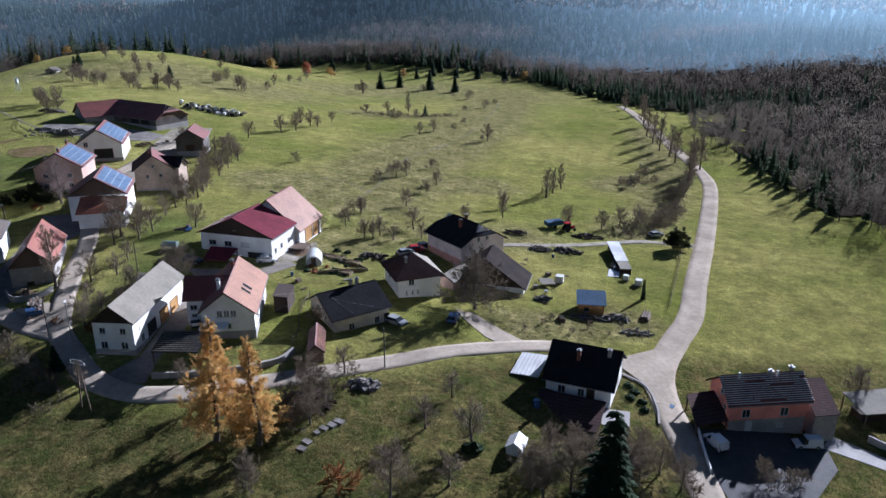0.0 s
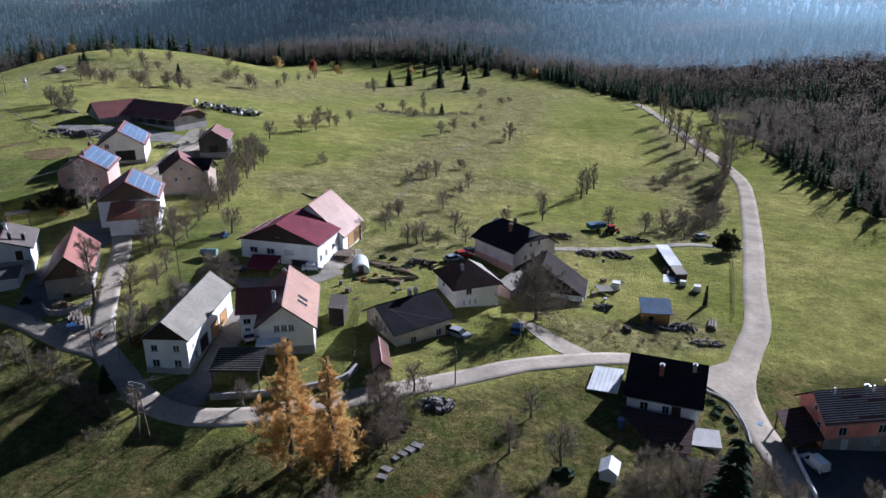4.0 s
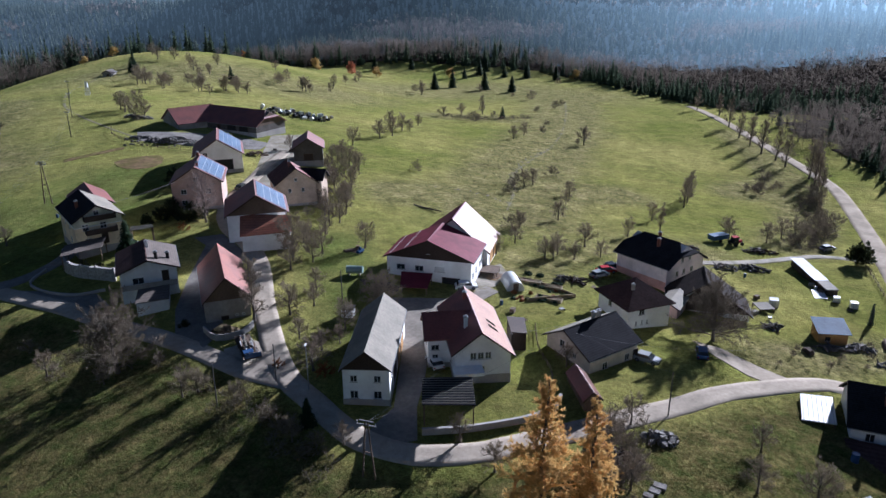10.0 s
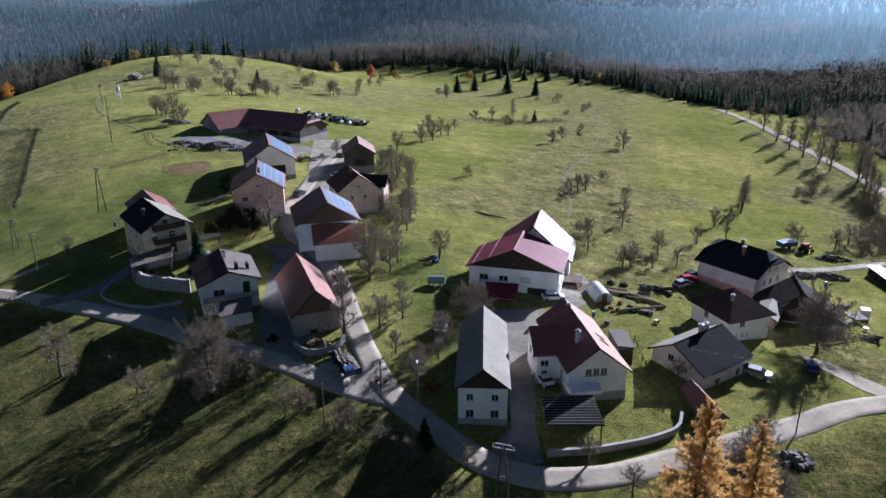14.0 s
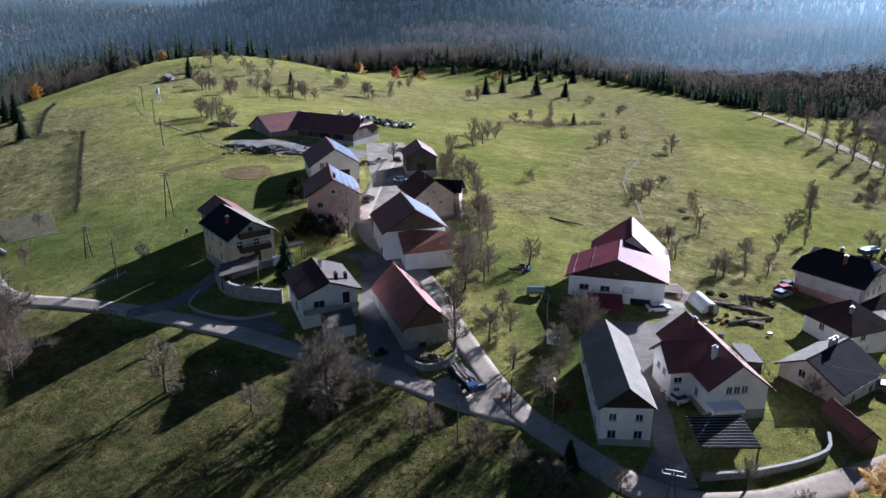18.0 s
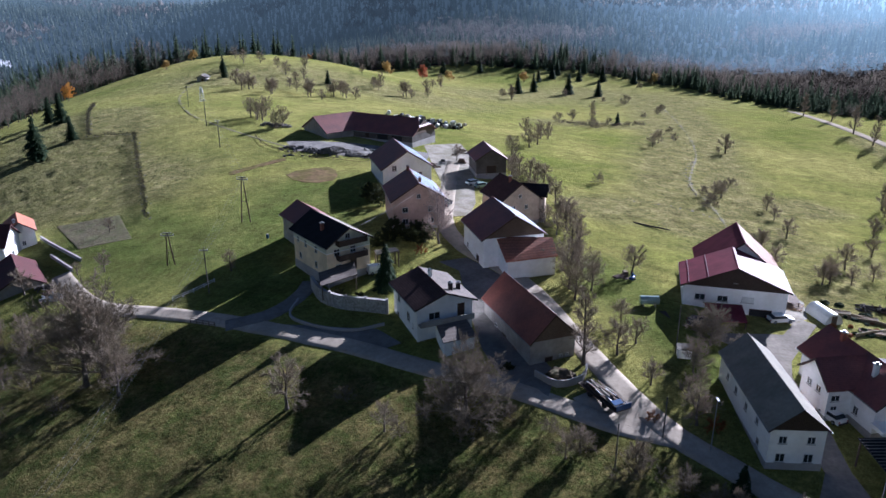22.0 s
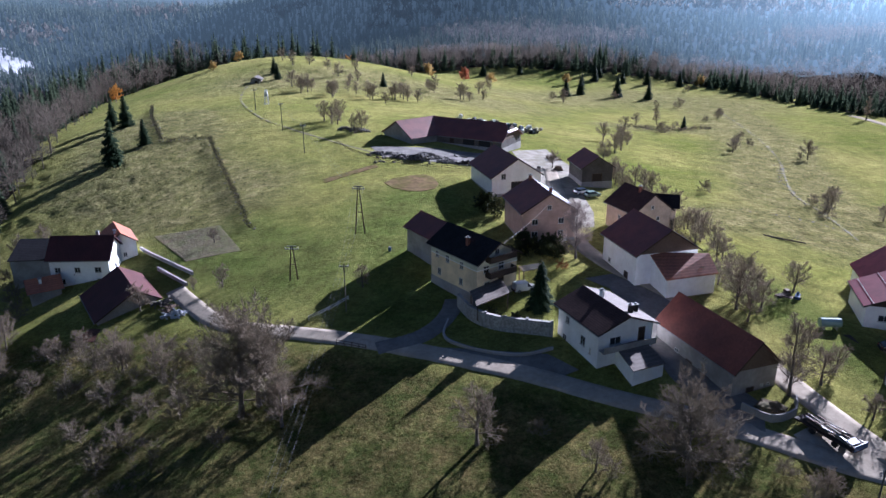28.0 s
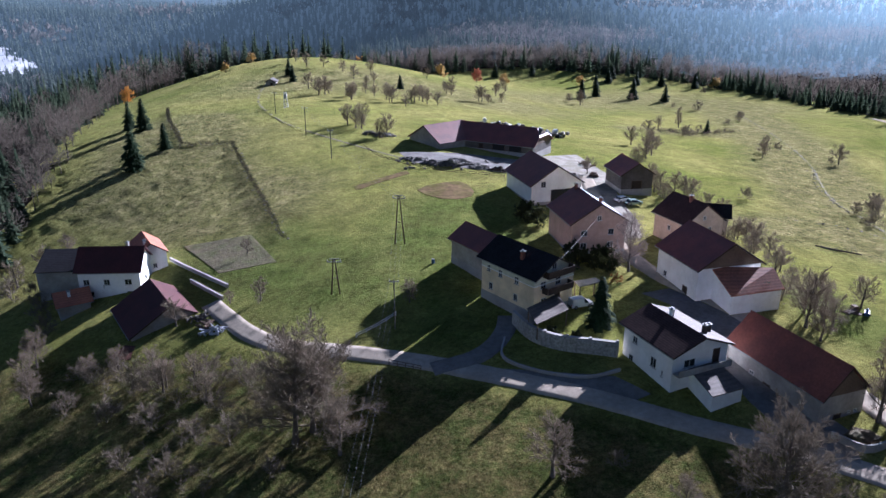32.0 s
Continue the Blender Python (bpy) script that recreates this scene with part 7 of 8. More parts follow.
# ---- loads, heaps and clutter ----
def lump(name, x, y, sx, sy, sz, mat, label, seed=0, category="heap", turn=0.0):
    """A heap with a rough surface."""
    bm = bmesh.new()
    bmesh.ops.create_icosphere(bm, subdivisions=3, radius=1)
    rng = random.Random(seed)
    off = Vector((rng.random() * 50, rng.random() * 50, 0))
    for v in bm.verts:
        v.co *= 1 + 0.35 * noise.noise(v.co * 2.3 + off) + 0.15 * noise.noise(v.co * 6 + off)
        v.co = Vector((v.co.x * sx, v.co.y * sy, max(v.co.z, -0.25) * sz))
    me = bpy.data.meshes.new(name)
    bm.to_mesh(me)
    bm.free()
    me.materials.append(M[mat])
    ob = new(name, me)
    ob.matrix_world = pose(x, y, top(x, y) + 0.05, 0, 0, turn)
    return tagged(ob, label, category)


def log_stack(name, label, x, y, turn, length, n, rows, r=0.16, lift=0.0, mat="wood", parent=None):
    ob = thing(name, x, y, top(x, y) + lift, turn, label, "wood pile")
    rng = random.Random(int(x * 7 + y))
    for k in range(rows):
        for i in range(n - k):
            c = cyl(r, r * 0.9, -length / 2 + rng.uniform(-0.1, 0.1), length / 2 + rng.uniform(-0.1, 0.1), 7)
            part("log", ([(b, z, (i - (n - k) / 2) * 2 * r * 0 + r + k * r * 1.75 + a * 0.98) for a, b, z in c[0]], c[1]), mat, ob).location = ((i - (n - k - 1) / 2) * 2 * r, 0, 0)
    return ob


# trailer with firewood beside the lane
tr = thing("timber_trailer", -71.6, 116.4, top(-71.6, 116.4) + 0.1, -26, "flat trailer loaded with rough firewood and boards", "trailer")
part("bed", box(-1.25, 1.25, -4.2, 4.2, 0.75, 0.95), "dark_wood", tr)
part("tailboard", box(-1.25, 1.25, -4.25, -4.19, 0.95, 1.7), PAINT["blue"], tr)
rt = random.Random(3)
for i in range(46):
    a, l = rt.uniform(-12, 12), rt.uniform(1.5, 3.4)
    bd = part("board", box(-0.12, 0.12, -l / 2, l / 2, -0.05, 0.05), rt.choice(["wood", "panel_frame", "pale_roof", "wood"]), tr)
    bd.matrix_local = pose(rt.uniform(-1.0, 1.0), rt.uniform(-2.6, 2.6), 1.02 + 0.13 * (i // 8), 0, rt.uniform(-6, 6), a)
for sx in (-1, 1):
    for yy in (-1.6, 1.6):
        c = cyl(0.42, 0.42, -0.13, 0.13, 12)
        part("wheel", ([(sx * 1.05 + z, yy + b, 0.42 + a) for a, b, z in c[0]], c[1]), "black", tr)
part("tarpaulin", slab([(-1.3, -3.9, 1.75), (0.2, -3.9, 1.75), (0.25, -3.0, 1.9), (-1.25, -3.0, 1.9)], 0.05), PAINT["blue"], tr)

lump("manure_mound", -76.4, 122.2, 2.2, 1.6, 1.2, "earth", "brown manure heap in a walled pit", 4)
# wrapped bales and tyres on the silage clamp
bale_me = {}
for mt in ("frame", "black", "pale_roof"):
    g3 = cyl(0.62, 0.62, -0.55, 0.55, 12)
    bale_me[mt] = mesh_of("bale_" + mt, [(z, b, a + 0.6) for a, b, z in g3[0]], g3[1], M[mt], False)
rb = random.Random(8)
for i in range(95):
    u = rb.random()
    x, y = -112 + 27 * u + rb.gauss(0, 1.4), 313 - 10 * u + rb.gauss(0, 2.2 - 0.8 * u)
    ob = new("bale", bale_me[rb.choice(["frame", "frame", "pale_roof", "black"])])
    k = rb.uniform(0.8, 1.2)
    ob.matrix_world = Matrix.Translation((x, y, top(x, y) + (0.0 if i % 3 else 1.0 * k))) @ pose(0, 0, 0, 0, 0, rb.uniform(0, 360)) @ Matrix.Diagonal((k, k, k, 1))
    tagged(ob, "wrapped fodder bale in a heap on the pasture", "bale", "bales in the heap")
def loose_shape(mat, seed):
    """A rough block of about unit size, shared by the loose pieces of mounds."""
    key = ("loose", mat, seed)
    if key not in LOOSE:
        rng = np.random.default_rng(seed)
        g, f = box(-1, 1, -1, 1, -1, 1)
        LOOSE[key] = mesh_of("loose_piece", np.array(g) * rng.uniform(0.6, 1.0, (8, 3)), f, M[mat])
    return LOOSE[key]


LOOSE = {}


def debris(name, label, x, y, rx, ry, h, n, mat, seed, long=False):
    """A mound of many loose pieces: stones, or boards and sheets when long."""
    rng = np.random.default_rng(seed)
    mound = thing(name, x, y, top(x, y) + 0.05, 0, label, "heap")
    for i in range(n):
        a, q = rng.uniform(0, 6.283), rng.random() ** 0.6
        px, py = rx * q * math.cos(a), ry * q * math.sin(a)
        pz = top(x + px, y + py) - top(x, y) + h * max(0.0, 1 - q * q) * rng.uniform(0.5, 1.0)
        sz = (rng.uniform(0.5, 1.6), rng.uniform(0.06, 0.16), rng.uniform(0.05, 0.3)) if long else [k * rng.uniform(0.22, 0.6) for k in (1, 0.85, 0.65)]
        piece = new("board" if long and mat != "rubble" else "stone", loose_shape(mat, i % 5))
        piece.parent = mound
        piece.matrix_local = pose(px, py, pz, rng.normal(0, 17), rng.normal(0, 14), rng.uniform(0, 360)) @ Matrix.Diagonal((*sz, 1))
    return mound


for i, (x, y, a, b, c, n) in enumerate([(-137, 249, 3.6, 2.0, 0.7, 50), (-131, 245.5, 3.4, 2.0, 0.9, 60), (-126, 243, 3.6, 2.4, 1.9, 90), (-118, 242, 3.2, 1.8, 0.8, 50), (-122, 246, 4.0, 2.0, 0.4, 40), (-147, 277, 3.8, 1.8, 1.1, 60), (-152, 279, 2.4, 1.6, 0.8, 30), (-12.0, 97.2, 2.4, 1.5, 0.7, 45)]):
    debris("rubble_mound", "mound of loose grey stones and rubble", x, y, a, b, c, n, "rubble", i)
lump("gravel_mound", -124.5, 245.2, 2.8, 2.2, 1.9, "rubble", "smooth cone of grey gravel by the stable", 77)
for i, (x, y, a, b, c, n, m) in enumerate([(-113, 240, 2.6, 1.6, 0.8, 30, "dark_wood"), (-86, 255, 2.4, 1.2, 1.0, 26, "wood"), (-96.5, 233, 3.0, 1.4, 1.2, 34, "wood"), (19.3, 179.4, 3.4, 1.4, 1.0, 40, "dark_wood"), (30.7, 168.3, 3.6, 1.8, 0.9, 50, "grey_wood"), (24, 167.5, 3.0, 1.6, 0.8, 40, "rubble"), (38.5, 182.4, 4.6, 1.2, 0.9, 50, "dark_wood"), (28, 128.8, 3.2, 1.0, 0.5, 30, "grey_wood"), (34.2, 130.2, 2.6, 1.2, 0.8, 34, "rubble"), (20.8, 135.4, 2.0, 1.2, 0.7, 28, "grey_wood"), (-13.5, 148.6, 2.0, 1.4, 0.8, 26, "dark_wood"), (-16.8, 149.4, 1.6, 1.0, 0.7, 22, "grey_wood"), (36.6, 124.6, 3.0, 0.8, 0.6, 30, "rubble"), (-19.6, 92.4, 3.4, 2.8, 1.1, 60, "dark_wood"), (41.2, 156.8, 1.8, 1.2, 0.7, 20, "wood"), (-169.6, 161.6, 2.2, 1.2, 0.6, 26, "panel_frame"), (-174.0, 167.0, 2.0, 1.0, 0.6, 22, "grey_wood"), (-171.4, 164.2, 1.8, 1.2, 0.5, 20, "wood"), (14.5, 148, 2.0, 1.4, 0.6, 22, "panel_frame")]):
    debris({"rubble": "rubble_mound", "panel_frame": "sheet_mound"}.get(m, "scrap_mound"), {"rubble": "mound of rubble and old roof tiles", "panel_frame": "mound of pale metal sheets and scrap", "wood": "mound of old boards in a yard"}.get(m, "tangled mound of dark scrap timber"), x, y, a, b, c, n, m, 60 + i, True)
lump("evergreen_bush", 4, 84.6, 1.6, 1.1, 1.0, "needle", "rounded evergreen bush on a lawn", 19, "bush")
for i in range(34):
    x, y = rb.uniform(-142, -112), rb.uniform(239, 251)
    lump("stone_block", x, y, rb.uniform(0.3, 0.7), rb.uniform(0.25, 0.6), rb.uniform(0.25, 0.5), "rubble", "loose grey stone block by a yard", 40 + i, "stone", rb.uniform(0, 180))


def oil_drum(x, y, mat, label):
    ob = thing("oil_drum", x, y, top(x, y), 0, label, "drum")
    part("barrel", cyl(0.30, 0.30, -0.05, 0.88, 12), mat, ob)
    for z in (0.28, 0.58):
        part("hoop", cyl(0.315, 0.315, z, z + 0.04, 12), mat, ob)
    part("lid", cyl(0.27, 0.27, 0.882, 0.90, 12), "metal", ob)


def pallet(x, y, turn, load=""):
    ob = thing("pallet", x, y, top(x, y), turn, "weathered wooden pallet" + (" loaded with boards" if load else " lying on the grass"), "pallet")
    for k in range(5):
        part("slat", box(-0.6, 0.6, -0.4 + 0.19 * k, -0.28 + 0.19 * k, 0.12, 0.145), "wood", ob)
    for k in (-0.5, 0, 0.5):
        part("bearer", box(k - 0.05, k + 0.05, -0.4, 0.48, 0, 0.118), "wood", ob)
    if load:
        part("load", box(-0.52, 0.52, -0.36, 0.44, 0.147, 0.75), load, ob)


def wheelbarrow(x, y, turn):
    ob = thing("wheelbarrow", x, y, top(x, y), turn, "grey metal wheelbarrow standing in a garden", "wheelbarrow")
    part("tray", extrude_y([(-0.25, 0.35), (0.25, 0.35), (0.36, 0.62), (-0.36, 0.62)], -0.4, 0.45), "metal", ob)
    c = cyl(0.19, 0.19, -0.05, 0.05, 10)
    part("wheel", ([(z, b + 0.62, a + 0.19) for a, b, z in c[0]], c[1]), "black", ob)
    for sx in (-1, 1):
        part("handle", box(sx * 0.26 - 0.02, sx * 0.26 + 0.02, -1.0, 0.4, 0.31, 0.345), "wood", ob)


for x, y, m in [(13.1, 155.2, "blue"), (16.1, 152.4, "white"), (17.7, 149.4, "silver"), (15.4, 146.6, "red"), (26.4, 162.8, "blue"), (11.6, 141.2, "green"), (40.2, 158.4, "white"), (-30.2, 134.6, "blue"), (-130.6, 178.2, "blue")]:
    oil_drum(x, y, PAINT[m], m + " steel drum standing among scrap")
for i, (x, y) in enumerate([(14.6, 154.0), (18.4, 155.6), (16.8, 147.6), (19.4, 159.1), (23.4, 149.8), (27.6, 150.6), (40.4, 160.6), (42.1, 147.8), (-28.4, 131.8), (-26.8, 128.6), (-92.2, 240.4), (-94.4, 236.8), (-58.4, 158.0), (-10.8, 146.8), (19.6, 141.6)]):
    pallet(x, y, 37 * i, ("wood", "", "pale_roof", "")[i % 4])
wheelbarrow(-19.4, 133.6, 60)
wheelbarrow(21.6, 139.4, 200)
for x, y, w, l in [(-14.7, 88.1, 1.6, 1.0), (-15.6, 87.2, 1.3, 0.9), (-16.6, 86.4, 1.2, 0.8), (-18.4, 83.4, 1.4, 0.9), (-18.9, 82.0, 1.2, 0.9), (-17.4, 85.4, 0.9, 0.7)]:
    ob = thing("stone_slab", x, y, top(x, y), rb.uniform(20, 60), "grey stone slab lying on a bank", "stone")
    part("slab_body", box(-w / 2, w / 2, -l / 2, l / 2, -0.1, 0.2), "rubble", ob)
log_stack("log_stack", "stack of cut logs on the grass", 40.6, 132.2, 24, 3.4, 4, 2, 0.24)
log_stack("log_stack", "grey logs lying in the meadow", -59.6, 156.9, 60, 3.0, 4, 1, 0.16)
log_stack("firewood_stack", "neat stack of firewood beside a barn", -86.6, 240.6, 10, 1.2, 9, 5, 0.16)
log_stack("firewood_stack", "stacked firewood on the rough garden", 22.8, 126.6, 80, 1.0, 8, 3, 0.14)
fallen = thing("fallen_trunk", -44.0, 190.6, top(-44, 190.6), 128, "fallen dark tree trunk in the meadow", "tree trunk")
c = cyl(0.28, 0.12, -4.5, 4.5, 8)
part("trunk", ([(b, z, a + 0.25) for a, b, z in c[0]], c[1]), "bark", fallen)
for k in range(7):
    c = cyl(0.08, 0.02, 0, 1.6, 5)
    st = part("branch_stub", c, "bark", fallen)
    st.matrix_local = pose(0, -3 + k * 1.1, 0.3, 50, 0, 70 + 40 * k)

# long white-covered stack, flatbed and tarpaulin in the scrap yard
ls = thing("covered_stack", 42.6, 164.4, top(42.6, 164.4), 3, "long stack under a white sheet", "stack")
part("stack_body", box(-1.2, 1.2, -9.0, 9.0, 0, 1.5), "dark_wood", ls)
part("cover_sheet", slab([(-1.5, -4.0, 1.75), (1.5, -4.0, 1.75), (1.5, 9.4, 1.9), (-1.5, 9.4, 1.9)], 0.06), PAINT["white"], ls)
part("pallet_deck", box(-1.3, 1.3, -9.2, -4.2, 1.5, 1.75), "pale_roof", ls)
tp = thing("tarpaulin", 39.4, 155.2, top(39.4, 155.2) + 0.12, 20, "white tarpaulin spread on the grass", "tarpaulin")
part("sheet", slab([(-1.2, -2.4, 0.1), (1.4, -2.0, 0.16), (1.0, 2.4, 0.1), (-1.4, 2.2, 0.2)], 0.04), PAINT["white"], tp)
for x, y, k in [(41.4, 152.0, 1.0), (43.6, 149.4, 1.2), (25.4, 146.4, 1.4)]:
    ob = thing("water_tank", x, y, top(x, y), 20, "white plastic water tank in a cage", "tank")
    part("tank", box(-0.6 * k, 0.6 * k, -0.6 * k, 0.6 * k, 0.12, 1.15 * k), PAINT["white"], ob)
    for a in (-0.6, -0.2, 0.2, 0.6):
        part("cage_bar", box(a * k - 0.02, a * k + 0.02, -0.63 * k, -0.6 * k - 0.004, 0, 1.15 * k), "metal", ob)
    part("pallet", box(-0.6 * k, 0.6 * k, -0.6 * k, 0.6 * k, 0, 0.115), "wood", ob)
ob, t4 = lean_to("scrap_roof", "pale sheet roof on posts beside scrap", [(20.6, 145.4), (23.6, 145.4), (24.0, 142.6), (21.0, 142.4)], (-5.6, -5.6, -5.8, -5.8), -7.6, "pale_roof", "wood", posts=True)
tip = thing("tipper_trailer", 30.4, 189.6, top(30.4, 189.6), 70, "blue-grey tipping trailer parked by bushes", "trailer")
part("tub", extrude_y([(-1.0, 0.8), (1.0, 0.8), (1.25, 2.0), (-1.25, 2.0)], -2.4, 2.4), "blue_sheet", tip)
part("drawbar", box(-0.08, 0.08, 2.4, 4.0, 0.6, 0.74), "black", tip)
for sx in (-1, 1):
    c = cyl(0.45, 0.45, -0.14, 0.14, 12)
    part("wheel", ([(sx * 0.95 + z, b, 0.45 + a) for a, b, z in c[0]], c[1]), "black", tip)
trac = thing("tractor", 34.2, 187.4, top(34.2, 187.4), 70, "small red tractor beside a trailer", "tractor")
part("bonnet", box(-0.35, 0.35, 0.2, 1.7, 0.7, 1.3), PAINT["red"], trac)
part("cab", box(-0.7, 0.7, -1.2, 0.2, 0.8, 2.3), "glass", trac)
part("cab_roof", box(-0.8, 0.8, -1.3, 0.3, 2.304, 2.42), PAINT["red"], trac)
for sx in (-1, 1):
    for yy, r in ((-0.8, 0.75), (1.3, 0.45)):
        c = cyl(r, r, -0.18, 0.18, 12)
        part("wheel", ([(sx * 0.85 + z, yy + b, r + a) for a, b, z in c[0]], c[1]), "black", trac)

# polytunnel, tank, tent
gh = thing("polytunnel", -27.3, 143.6, top(-27.3, 143.6), -8, "small arched greenhouse with milky foil", "greenhouse")
arch = [(1.7 * math.cos(math.pi * i / 12), 2.0 * math.sin(math.pi * i / 12)) for i in range(13)]
outer = arch + [(x * 0.97, z * 0.97) for x, z in arch[::-1]]
v = [(x, yy, z) for yy in (-2.8, 2.8) for x, z in arch] + [(x * 0.97, yy, z * 0.97) for yy in (-2.8, 2.8) for x, z in arch]
f = [(i, i + 1, i + 14, i + 13) for i in range(12)] + [(26 + i, 26 + i + 13, 26 + i + 14, 26 + i + 1) for i in range(12)]
foil = material("milky_foil", (0.62, 0.64, 0.62), 0.35, 0.1, 2, spec=0.5)
part("foil", (v, f), foil, gh)
part("end_wall", extrude_y([(x * 0.96, z * 0.96) for x, z in arch], -2.78, -2.72), foil, gh)
part("end_wall", extrude_y([(x * 0.96, z * 0.96) for x, z in arch], 2.72, 2.78), foil, gh)
part("door", box(-0.5, 0.5, -2.83, -2.785, 0, 1.6), "wood", gh)
tk = thing("tank", -57.6, 144.4, top(-57.6, 144.4), 5, "pale green cylindrical tank beside the barn", "tank")
c = cyl(0.75, 0.75, -1.6, 1.6, 18)
part("vessel", ([(z, b, a + 1.1) for a, b, z in c[0]], c[1]), PAINT["green"], tk, smooth=False)
for x in (-1.0, 1.0):
    part("cradle", box(x - 0.1, x + 0.1, -0.6, 0.6, 0, 0.6), "concrete", tk)
ln_, t4 = lean_to("pen", "low timber pen beside a tank", [(-59.6, 142.4), (-55.2, 142.4), (-55.2, 137.6), (-59.4, 137.4)], (1.3, 1.3, 1.0, 1.0), -0.4, "dark_wood", "wood")
tn = thing("garden_tent", 10.2, 85.4, top(10.2, 85.4), 20, "white tent-shaped garden pavilion", "tent")
part("canvas", extrude_y([(-1.1, 0), (1.1, 0), (1.1, 1.3), (0, 2.1), (-1.1, 1.3)], -1.5, 1.5), PAINT["white"], tn)
for s in (-1, 1):
    part("eave_flap", slab([(s * 1.12, -1.6, 1.34), (s * 1.3, -1.6, 1.2), (s * 1.3, 1.6, 1.2), (s * 1.12, 1.6, 1.34)][::s], 0.03), PAINT["white"], tn)
hc = thing("hutch", -57.0, 127.4, top(-57, 127.4), 10, "small white shed beside the orchard", "shed")
part("hutch_body", box(-1.0, 1.0, -0.7, 0.7, -0.2, 1.5), "white", hc)
part("hutch_roof", slab([(-1.15, -0.85, 1.55), (1.15, -0.85, 1.55), (1.15, 0.85, 1.8), (-1.15, 0.85, 1.8)], 0.06), "pale_roof", hc)
bl = thing("blue_bin", 14.3, 96.2, top(14.3, 96.2), 0, "blue plastic drum beside a wall", "bin")
part("drum", cyl(0.55, 0.5, -0.1, 1.2, 14), PAINT["blue"], bl)
qd = thing("log_splitter", -57.6, 155.6, top(-57.6, 155.6), 30, "blue machine with a pallet on the meadow", "machine")
part("machine_body", join(box(-0.4, 0.4, -0.9, 0.9, 0.25, 0.7), box(-0.2, 0.2, -0.2, 0.2, 0.7, 1.3)), PAINT["blue"], qd)
part("axle", box(-0.6, 0.6, -0.1, 0.1, 0.05, 0.35), "black", qd)
part("pallet", box(-2.0, -0.7, -0.6, 0.6, 0.0, 0.15), "wood", qd)
dp = thing("road_patch", 36.2, 100.6, top(36.2, 100.6) + 0.165, 38, "dark rectangular patch on the road", "plate")
part("plate", box(-0.8, 0.8, -0.55, 0.55, -0.02, 0.02), "blue_sheet", dp)
for x, y, n in [(-24.0, 146.5, 5.5), (-20.5, 144.5, 6.0), (-21.0, 138.4, 5.0)]:
    ob = thing("raised_bed", x, y, top(x, y), 115, "raised garden bed edged with honey boards", "garden bed")
    part("edge_board", join(box(-0.7, 0.7, -n / 2, -n / 2 + 0.08, -0.2, 0.5), box(-0.7, 0.7, n / 2 - 0.08, n / 2, -0.2, 0.5), box(-0.78, -0.7, -n / 2, n / 2, -0.2, 0.5), box(0.7, 0.78, -n / 2, n / 2, -0.2, 0.5)), "tan_board", ob)
    part("soil", box(-0.69, 0.69, -n / 2 + 0.09, n / 2 - 0.09, -0.2, 0.38), "earth", ob)
for x, y in [(31.2, 103.2), (31.8, 100.6), (30.0, 101.4), (31.6, 98.4), (30.6, 105.0), (-21, 150), (-18, 146), (-23.4, 150.6)]:
    lump("garden_plant", x, y, 0.8, 0.7, 0.6, "needle", "low green garden plant in a bed", int(x * 10 + y), "plant", 0)

# ---- poles and wires ----
def pole(x, y, h, label="old wooden power pole", arm=True, lean=0.0):
    ob = thing("power_pole", x, y, top(x, y), 0, label + " on the slope", "pole")
    part("mast", cyl(0.11, 0.075, -0.8, h, 8), "grey_wood", ob)
    if arm:
        part("crossarm", box(-0.8, 0.8, -0.06, 0.06, h - 0.5, h - 0.36), "metal", ob)
        for a in (-0.7, 0, 0.7):
            part("insulator", cyl(0.05, 0.05, h - 0.355, h - 0.15, 6, a, 0), "frame", ob)
    return ob


def a_frame(x, y, h, spread, turn, label):
    ob = thing("pylon", x, y, top(x, y), turn, label, "pylon")
    for sx in (-1, 1):
        p0 = np.array([[sx * spread, 0, -0.8]])
        p1 = np.array([[sx * 0.12, 0, float(h)]])
        v, f = tubes(p0, p1, np.array([0.13]), np.array([0.085]), 7)
        part("leg", (v.tolist(), f.tolist()), "wood", ob)
    part("brace", box(-spread * 0.55, spread * 0.55, -0.05, 0.05, h * 0.45, h * 0.45 + 0.12), "wood", ob)
    part("crossarm", box(-1.3, 1.3, -0.07, 0.07, h - 0.7, h - 0.55), "metal", ob)
    part("crossarm", box(-0.9, 0.9, -0.07, 0.07, h - 0.15, h), "metal", ob)
    for a in (-1.2, 0.0, 1.2):
        part("insulator", cyl(0.06, 0.06, h - 0.545, h - 0.2, 6, a, 0), "frame", ob)
    return ob


pole(-9.3, 102.7, 7.0, "tall slim street pole", arm=False)
pole(-136.8, 155.0, 9.0)
pole(-58.0, 128.2, 8.0, "tall grey timber pole", arm=False)
pole(-160.2, 250.2, 8.5)
pole(-172, 277, 9.0)
pole(-189, 312, 8.0)
pole(-72.9, 103.4, 6.5, "slim grey pole", arm=False)
pole(-65.6, 108.6, 6.0, "slim grey pole", arm=False)
a_frame(-137.6, 188.2, 10.6, 1.1, 8, "tall wooden A-frame power pole in the meadow")
a_frame(-148.6, 169.2, 7.0, 0.85, 0, "short wooden A-frame pole in the meadow")
a_frame(-50.4, 88.6, 8.2, 0.9, 20, "leaning wooden A-frame pole beside the lane")
lm = thing("street_lamp", -60.4, 106.0, top(-60.4, 106), 0, "tall street lamp beside a white building", "lamp")
part("mast", cyl(0.08, 0.06, -0.5, 7.4, 8), "metal", lm)
